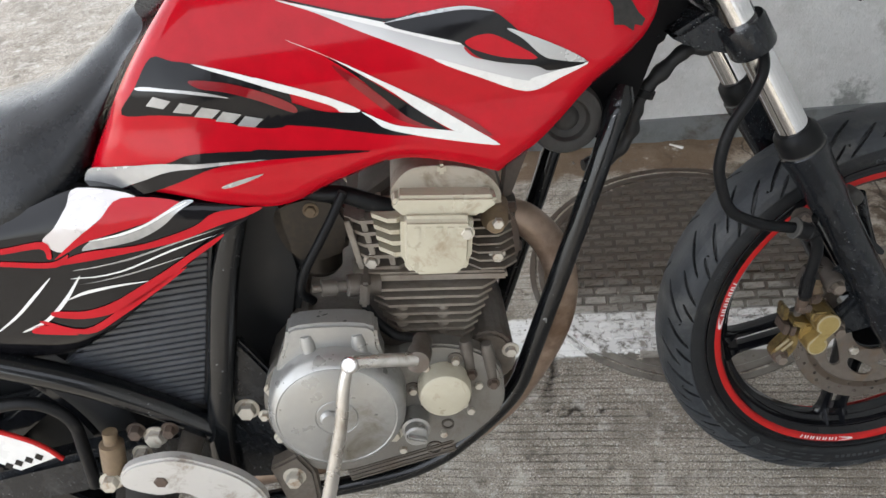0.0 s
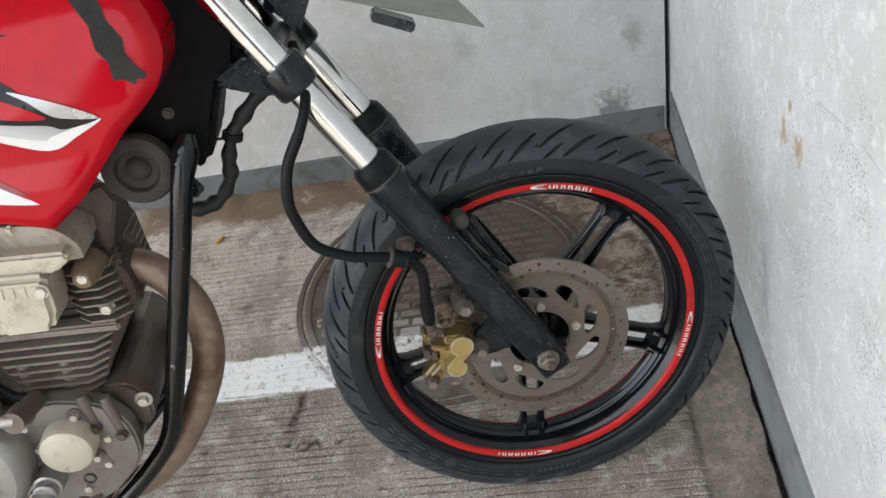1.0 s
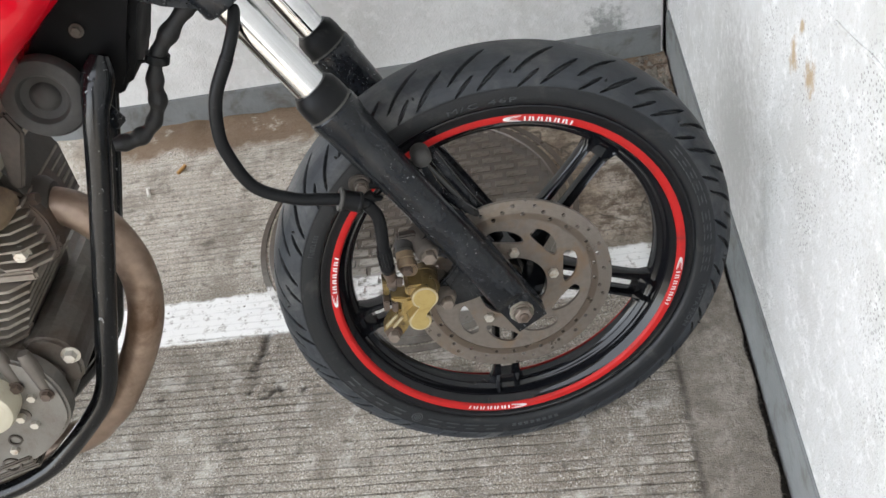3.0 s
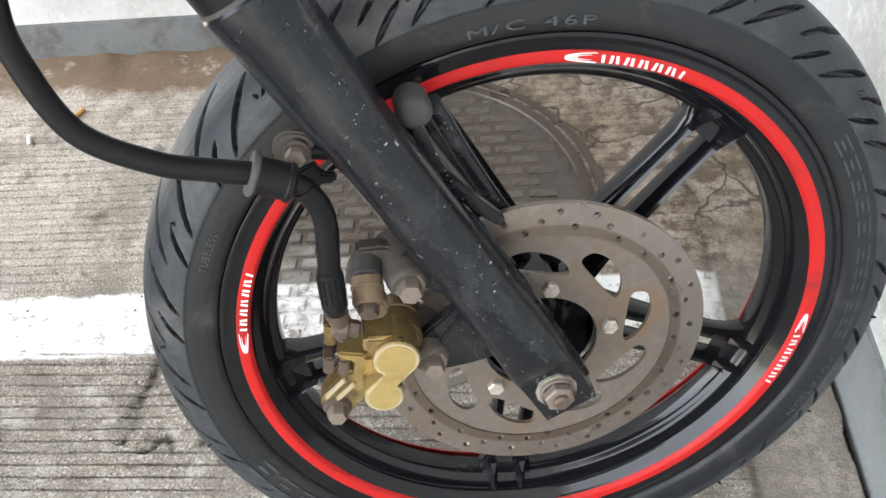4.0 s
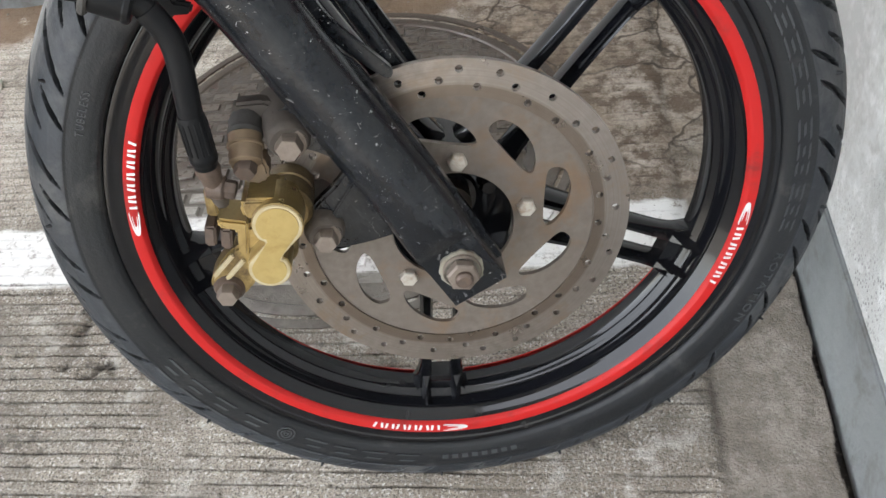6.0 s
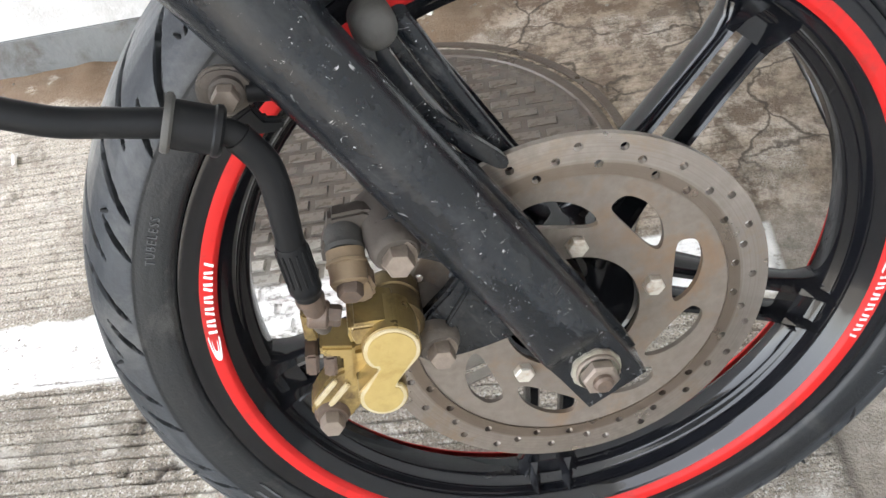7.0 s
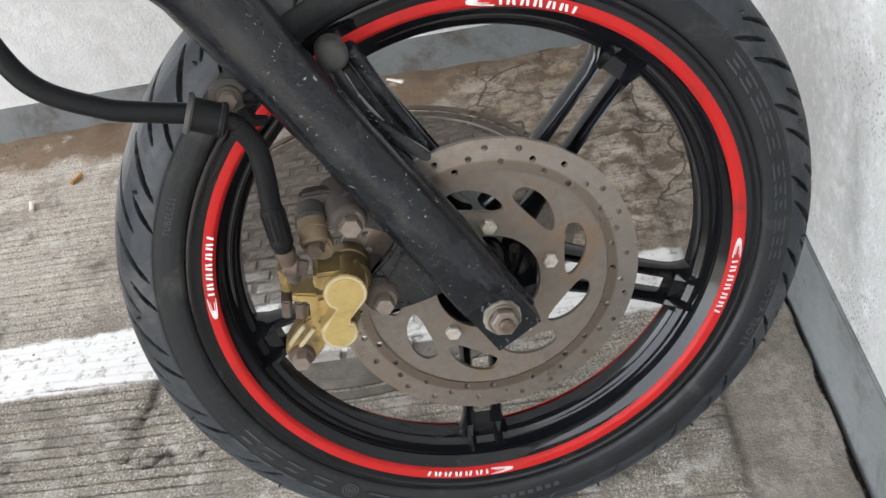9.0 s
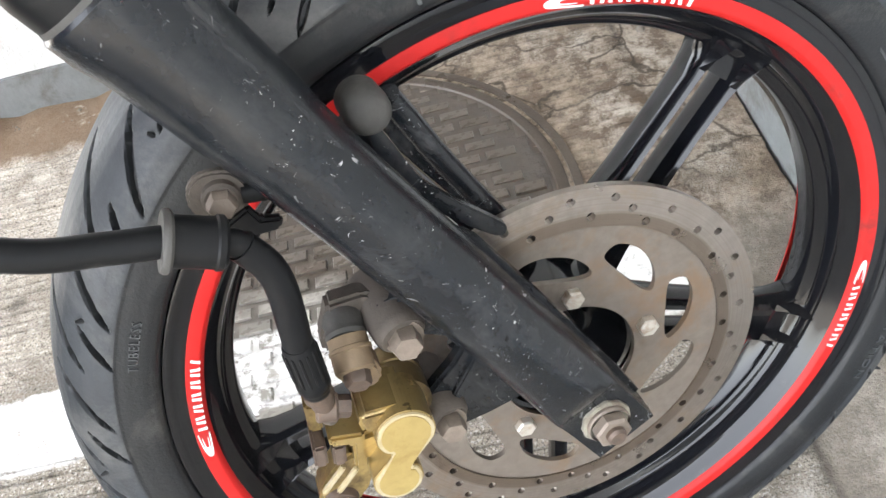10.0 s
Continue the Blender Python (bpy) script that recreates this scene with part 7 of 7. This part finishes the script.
    d([(-1.034, 0.284), (-0.998, 0.265), (-1.026, 0.269), (-1.051, 0.275)], R, 0.0010)


cover_graphics()


def build_seat():
    grid = coons([(-1.47, 0.36), (-1.16, 0.360), (-1.033, 0.374), (-0.968, 0.402), (-0.930, 0.445), (-0.905, 0.488), (-0.881, 0.524), (-0.862, 0.548)],
                 [(-1.47, 0.50), (-1.2, 0.508), (-1.09, 0.512), (-1.00, 0.522), (-0.951, 0.534), (-0.894, 0.563), (-0.866, 0.583), (-0.848, 0.591)],
                 [(-1.47, 0.36), (-1.47, 0.50)],
                 [(-0.862, 0.548), (-0.842, 0.562), (-0.834, 0.577), (-0.848, 0.591)], 60, 24)
    bm = bmesh.new()
    sheets = []
    for sign in (1, -1):
        rows = []
        for row in grid:
            vs = []
            for x, z, s, t in row:
                nose = min(1.0, max(0.0, (x + 1.02) / 0.20))
                w = 0.125 - 0.062 * nose * nose * (3 - 2 * nose)
                # soft side that rolls over a shoulder into the narrow top
                roll = math.sqrt(max(0.0, 1 - (max(0.0, t - 0.25) / 0.75) ** 2.4))
                l = w * (0.10 + 0.90 * roll) + 0.008 * math.sin(math.pi * min(1.0, t / 0.55)) - 0.010 * max(0.0, 1 - t / 0.08)
                vs.append(bm.verts.new(P(x, MID + sign * l, z)))
            rows.append(vs)
        for a, b in zip(rows, rows[1:]):
            for i in range(len(a) - 1):
                bm.faces.new((a[i], a[i + 1], b[i + 1], b[i]))
        sheets.append([r for r in rows])
    p, q = sheets
    for a, b in ((p[0], q[0]), (p[-1], q[-1]), ([r[0] for r in p], [r[0] for r in q]), ([r[-1] for r in p], [r[-1] for r in q])):
        for i in range(len(a) - 1):
            bm.faces.new((a[i], a[i + 1], b[i + 1], b[i]))
    bmesh.ops.remove_doubles(bm, verts=bm.verts, dist=1e-5)
    seat = bp("seat", bm, M_VINYL, "smooth black vinyl seat with a raised nose", smooth=60)
    bp("seat_seam", tube([P(-0.955, 0.065, 0.432), P(-1.0, 0.084, 0.420), P(-1.06, 0.0945, 0.405), P(-1.2, 0.0965, 0.40), P(-1.4, 0.0965, 0.40)], 0.0014, 8), M_VINYL, "", seat)


build_seat()


def build_rear():
    t = bp("rear_tube", tube([P(-0.788, 0.085, 0.372), P(-0.822, 0.088, 0.290), P(-0.868, 0.090, 0.150), P(-0.896, 0.090, 0.055), P(-0.905, 0.088, -0.02)], 0.017, 16, squash=0.8), M_TUBE, "black rear frame upright")
    bp("frame_plate", prism([(-0.835, 0.20), (-0.80, 0.12), (-0.79, 0.02), (-0.85, -0.03), (-0.91, -0.02), (-0.90, 0.06), (-0.875, 0.15)], 0.060, 0.078, 0.004), M_BLACK, "", t)
    bp("pivot_nut", hexbolt(P(-0.853, 0.078, 0.094), 0.012, 0.012, 0.016), M_BOLT, "bright swing arm pivot nut", t)
    # ribbed black battery cover
    box_part = bp("battery_cover", prism([(-0.826, 0.335), (-0.905, 0.100), (-0.985, 0.150), (-1.055, 0.205), (-0.985, 0.245)], 0.02, 0.070, 0.004), M_RIBBED, "black ribbed plastic battery cover")
    for k in range(26):
        z = 0.115 + k * 0.0083
        x1 = -0.903 + (z - 0.105) * 0.335
        x0 = max(-1.045 + abs(z - 0.205) * (1.25 if z < 0.205 else 0.75), -1.05) if z < 0.25 else -0.985 + (z - 0.245) * 1.60
        if x1 - x0 > 0.02:
            bp("rib", box(((x0 + x1) / 2, 0.071, z + 0.0 * k), (x1 - x0 - 0.008, 0.005, 0.0042), 0.001, 1), M_RIBBED, "", box_part)
    s = bp("seat_rail", tube([P(-0.900, 0.085, 0.080), P(-0.97, 0.088, 0.142), P(-1.06, 0.09, 0.205), P(-1.25, 0.09, 0.30)], 0.017, 16), M_TUBE, "dusty black seat rail tube")
    bp("swing_arm", prism([(-0.85, 0.045), (-0.86, 0.085), (-0.95, 0.080), (-1.6, 0.03), (-1.6, -0.03), (-0.95, 0.015)], 0.045, 0.085, 0.008), M_BLACK, "black steel swing arm")
    st = bp("arm_sticker", prism([(-1.105, 0.078), (-1.128, 0.106), (-1.185, 0.150), (-1.20, 0.10), (-1.16, 0.066)], 0.086, 0.0885, 0.0008), M_WHITE, "white sticker with red edge and black checks")
    bp("sticker_edge", tube([P(-1.100, 0.089, 0.074), P(-1.124, 0.089, 0.108), P(-1.185, 0.089, 0.154)], 0.0032, 8), M_STRIPE, "red edge", st)
    for k in range(5):
        bp("sticker_check", prism([(-1.122 - 0.014 * k, 0.084 - 0.002 * k), (-1.129 - 0.014 * k, 0.090 - 0.002 * k), (-1.135 - 0.014 * k, 0.083 - 0.002 * k), (-1.128 - 0.014 * k, 0.077 - 0.002 * k)], 0.0882, 0.0892, 0.0003), M_DECALBLACK, "black check", st)
    bp("brake_line", tube([P(-1.18, 0.10, 0.178), P(-1.11, 0.10, 0.180), P(-1.075, 0.10, 0.165), P(-1.058, 0.10, 0.135), P(-1.062, 0.10, 0.09), P(-1.07, 0.10, 0.03)], 0.008, 14), M_HOSE, "grey-black rear brake hose")
    peg = bp("footrest_bracket", prism(smooth_outline([(-1.012, 0.060), (-1.000, 0.086), (-0.965, 0.093), (-0.925, 0.086), (-0.868, 0.044), (-0.845, -0.005), (-0.87, -0.04), (-0.91, -0.01), (-0.94, 0.03), (-0.975, 0.035)], 4), 0.128, 0.146, 0.004), M_BRACKET, "bare whitish aluminium footrest bracket")
    bp("bracket_bolt", hexbolt(P(-0.963, 0.142, 0.058), 0.009, 0.006, 0.013), M_RUST, "", peg)
    bp("bracket_arm", rod(P(-0.93, 0.08, 0.07), P(-0.93, 0.13, 0.07), [(0, 0.016), (1, 0.014)], 18), M_ALU, "", peg)
    mc = bp("brake_cylinder", rod(P(-1.012, 0.115, 0.125), P(-1.03, 0.12, 0.045), [(0, 0.009), (0.2, 0.009), (0.22, 0.015), (0.7, 0.015), (0.72, 0.010), (1, 0.010)], 18), M_RUSTGOLD, "corroded rear brake cylinder")
    bp("cylinder_nut", hexbolt(P(-1.03, 0.13, 0.06), 0.011, 0.012, 0.014), M_BOLT, "", mc)
    for x, z, r in ((-0.985, 0.112, 0.009), (-0.965, 0.098, 0.012), (-0.945, 0.105, 0.008), (-0.99, 0.075, 0.010)):
        bp("linkage_bolt", hexbolt(P(x, 0.105, z), r, 0.012, r + 0.003), M_RUST if r < 0.01 else M_BOLT, "", mc)
    bp("lower_bracket", prism([(-0.84, 0.02), (-0.80, 0.035), (-0.785, 0.0), (-0.79, -0.06), (-0.83, -0.06)], 0.09, 0.115, 0.004), M_ALU, "dirty cast lug below the pivot")
    bp("lug_bolt", hexbolt(P(-0.812, 0.114, 0.0), 0.011, 0.014, 0.015), M_BOLT)
    rw = bp("rear_wheel", lathe([(0.30, MID - 0.05), (0.255, MID - 0.058), (0.23, MID - 0.05), (0.23, MID + 0.05), (0.255, MID + 0.058), (0.285, MID + 0.05), (0.30, MID + 0.02), (0.30, MID - 0.02)], 96, -1.31, 0.0, closed=True), M_RUBBER, "black rear tyre and wheel")
    bp("rear_rim", lathe([(0.23, MID + 0.045), (0.215, MID + 0.045), (0.20, MID + 0.02), (0.20, MID - 0.02), (0.215, MID - 0.045), (0.23, MID - 0.045)], 96, -1.31, 0.0, closed=True), M_RIM, "", rw)
    bp("rear_hub", lathe([(0.0, MID + 0.05), (0.06, MID + 0.05), (0.06, MID - 0.05), (0.0, MID - 0.05)], 32, -1.31, 0.0), M_RIM, "", rw)
    for k in range(5):
        a = radians(30 + 72 * k)
        c, q = math.cos(a), math.sin(a)
        bp("rear_spoke", prism([(-1.31 + 0.05 * c - 0.02 * q, 0.05 * q + 0.02 * c), (-1.31 + 0.205 * c - 0.015 * q, 0.205 * q + 0.015 * c), (-1.31 + 0.205 * c + 0.015 * q, 0.205 * q - 0.015 * c), (-1.31 + 0.05 * c + 0.02 * q, 0.05 * q - 0.02 * c)], MID - 0.015, MID + 0.015, 0.004), M_RIM, "", rw)
    bp("inner_fender", prism([(-0.93, 0.30), (-0.90, 0.12), (-0.95, 0.02), (-1.02, -0.05), (-1.10, -0.12), (-1.62, -0.10), (-1.62, 0.36), (-1.0, 0.36)], MID - 0.09, MID - 0.07, 0.004), M_PLASTIC, "black plastic inner fender")
    bp("chain_cover", prism([(-0.86, 0.00), (-0.88, 0.06), (-1.0, 0.07), (-1.6, 0.045), (-1.6, -0.13), (-0.95, -0.13)], MID - 0.066, MID - 0.055, 0.004), M_PLASTIC, "black chain cover")
    # side stand on the far side
    bp("side_stand", tube([P(-0.80, -0.16, -0.06), P(-0.82, -0.22, -0.15), P(-0.84, -0.315, -0.375)], 0.011, 14), M_BLACK, "black side stand")


build_rear()

# ---- things on the floor ----
def build_manhole():
    cx, cy, r = -0.19, 0.42, 0.289
    base = new("manhole_cover")
    base.location = (cx, cy, 0)
    tagged(base, "round cast iron manhole cover with raised blocks, muddy", "manhole cover")
    def ring(profile, n=96):
        bm = bmesh.new()
        rings = [[bm.verts.new((a * math.cos(t), a * math.sin(t), z)) for t in (2 * math.pi * k / n for k in range(n))] for a, z in profile]
        for p, q in zip(rings, rings[1:]):
            for k in range(n):
                bm.faces.new((p[k], p[(k + 1) % n], q[(k + 1) % n], q[k]))
        return bm, rings
    bm, rings = ring([(r + 0.018, -0.004), (r + 0.017, 0.002), (r + 0.006, 0.0025), (r + 0.005, -0.006)])
    part("frame_ring", bm, M_IRON, base)
    bm, rings = ring([(r, -0.008), (r, 0.0015), (r - 0.002, 0.0025), (r - 0.014, 0.0025), (r - 0.016, 0.0005)])
    bm.faces.new(rings[-1])
    part("plate", bm, M_IRON, base)
    # wet mud that fills the gaps towards the wall
    bm = bmesh.new()
    sheet = {}
    for i in range(-22, 23):
        for k in range(-22, 23):
            x, y = i * 0.0122, k * 0.0122
            if math.hypot(x, y) < r - 0.016:
                lump = math.sin(x * 37 + 1.3) * math.cos(y * 29 - 0.4) + 0.6 * math.sin(x * 71 - y * 53)
                fill = min(1.0, max(0.0, (y + 0.05 + 0.025 * lump) / 0.09))
                sheet[i, k] = bm.verts.new((x, y, 0.0002 + 0.0027 * fill + 0.0004 * fill * math.sin(x * 190 + y * 130)))
    for (i, k) in sheet:
        quad = [(i, k), (i + 1, k), (i + 1, k + 1), (i, k + 1)]
        if all(q in sheet for q in quad):
            bm.faces.new([sheet[q] for q in quad])
    part("mud", bm, M_WETMUD, base, "wet brown mud between the blocks")
    # staggered raised blocks
    rnd = random.Random(5)
    w, h, gap = 0.040, 0.0165, 0.0065
    kinds = []
    for _ in range(6):
        bm = bmesh.new()
        i, z = 0.0016, 0.0042 + rnd.uniform(-0.0008, 0.0006)
        lo = [bm.verts.new((a, b, 0.0)) for a, b in ((0, 0), (w, 0), (w, h), (0, h))]
        up = [bm.verts.new((a, b, z + rnd.uniform(-0.0006, 0.0006))) for a, b in ((i, i), (w - i, i), (w - i, h - i), (i, h - i))]
        bm.faces.new(up)
        for k in range(4):
            bm.faces.new((lo[k], lo[(k + 1) % 4], up[(k + 1) % 4], up[k]))
        kinds.append(finish(bm, "block", M_BLOCK, 0))
    j = 0
    y = -r
    while y < r:
        x = -r + (0.5 * (w + gap) if j % 2 else 0.0)
        while x < r:
            if all(math.hypot(x + dx, y + dy) < r - 0.022 for dx in (0, w) for dy in (0, h)):
                piece = new("block", rnd.choice(kinds))
                piece.parent = base
                piece.location = (x, y, 0)
            x += w + gap
        y += h + gap
        j += 1


def butt(place, turn, colour, length=0.026, label=""):
    bm = bmesh.new()
    rod((-length / 2, 0, 0.0038), (length / 2, 0, 0.0042), [(0, 0.0036), (0.3, 0.0038), (0.7, 0.0036), (1, 0.0039)], 12, bm)
    ob = thing("cigarette_butt", bm, colour, label, "cigarette butt", "cigarette butts")
    ob.matrix_world = pose(place[0], place[1], 0.0, 0, 0, turn)


def build_litter():
    butt((-0.721, 0.658), 62, M_FILTER, 0.026, "crushed tan cigarette butt on the concrete")
    butt((-0.782, 0.596), 112, M_PAPER, 0.024, "white cigarette butt on the concrete")
    butt((-0.156, 0.802), -28, M_PAPER, 0.034, "long white cigarette butt by the wall")
    rnd = random.Random(11)
    grit = bmesh.new()
    def stone(x, y, s, z=0.0):
        vs = []
        for dx, dy, dz in ((1, 0, 0), (0.3, 0.9, 0), (-0.8, 0.5, 0), (-0.7, -0.6, 0), (0.4, -0.9, 0), (0.2, 0.1, 0.8), (-0.4, -0.1, 0.6)):
            vs.append(grit.verts.new((x + s * dx * rnd.uniform(0.6, 1.2), y + s * dy * rnd.uniform(0.6, 1.2), z + s * dz * rnd.uniform(0.6, 1.1))))
        for f in ((0, 1, 5), (1, 2, 6), (1, 6, 5), (2, 3, 6), (3, 4, 6), (4, 5, 6), (4, 0, 5)):
            grit.faces.new([vs[k] for k in f])
    for _ in range(600):
        x, y = rnd.uniform(-1.1, 0.33), rnd.uniform(-0.4, 0.81)
        stone(x, y, rnd.choice((0.001, 0.0013, 0.0018, 0.0026)))
    for _ in range(300):
        y = 0.81 - abs(rnd.gauss(0, 0.035))
        stone(rnd.uniform(-1.1, 0.33), y, rnd.choice((0.0015, 0.002, 0.003, 0.0045)))
    for _ in range(200):
        a, k = rnd.uniform(0, 6.3), abs(rnd.gauss(0, 0.04))
        stone(min(0.325, 0.30 + k * math.cos(a)), min(0.815, 0.765 + 1.6 * k * math.sin(a)), rnd.choice((0.002, 0.0035, 0.005, 0.008)))
    for _ in range(50):
        x = rnd.gauss(-0.40, 0.05)
        stone(x, rnd.gauss(0.05, 0.06), rnd.choice((0.0015, 0.0022, 0.003)))
    thing("grit", grit, M_GRIT, "loose grit and crumbs of mortar on the floor", "grit", kind="stuff", smooth=0)
    # thin plaster ridge on the wall
    pts = [(CORNER_X + 0.0005, -0.02 - k * 0.045, 0.605 + 0.055 * math.sin(0.35 + k * 0.28) + 0.003 * rnd.uniform(-1, 1)) for k in range(10)]
    thing("trim_ridge", tube(pts, 0.0028, 8, 6), M_WALL_R, "thin ridge of plaster on the white wall", "plaster ridge", kind="structure")
    # black strip behind the gap paints the shade in the crack between the walls
    thing("corner_shade_strip", box_world((CORNER_X - 0.014, BACK_Y + 0.05, 0), (CORNER_X + 0.002, BACK_Y + 0.06, 2.6)), M_TAPE, "black strip painted as the shade in the corner crack", "wall", kind="structure")


build_manhole()
build_litter()
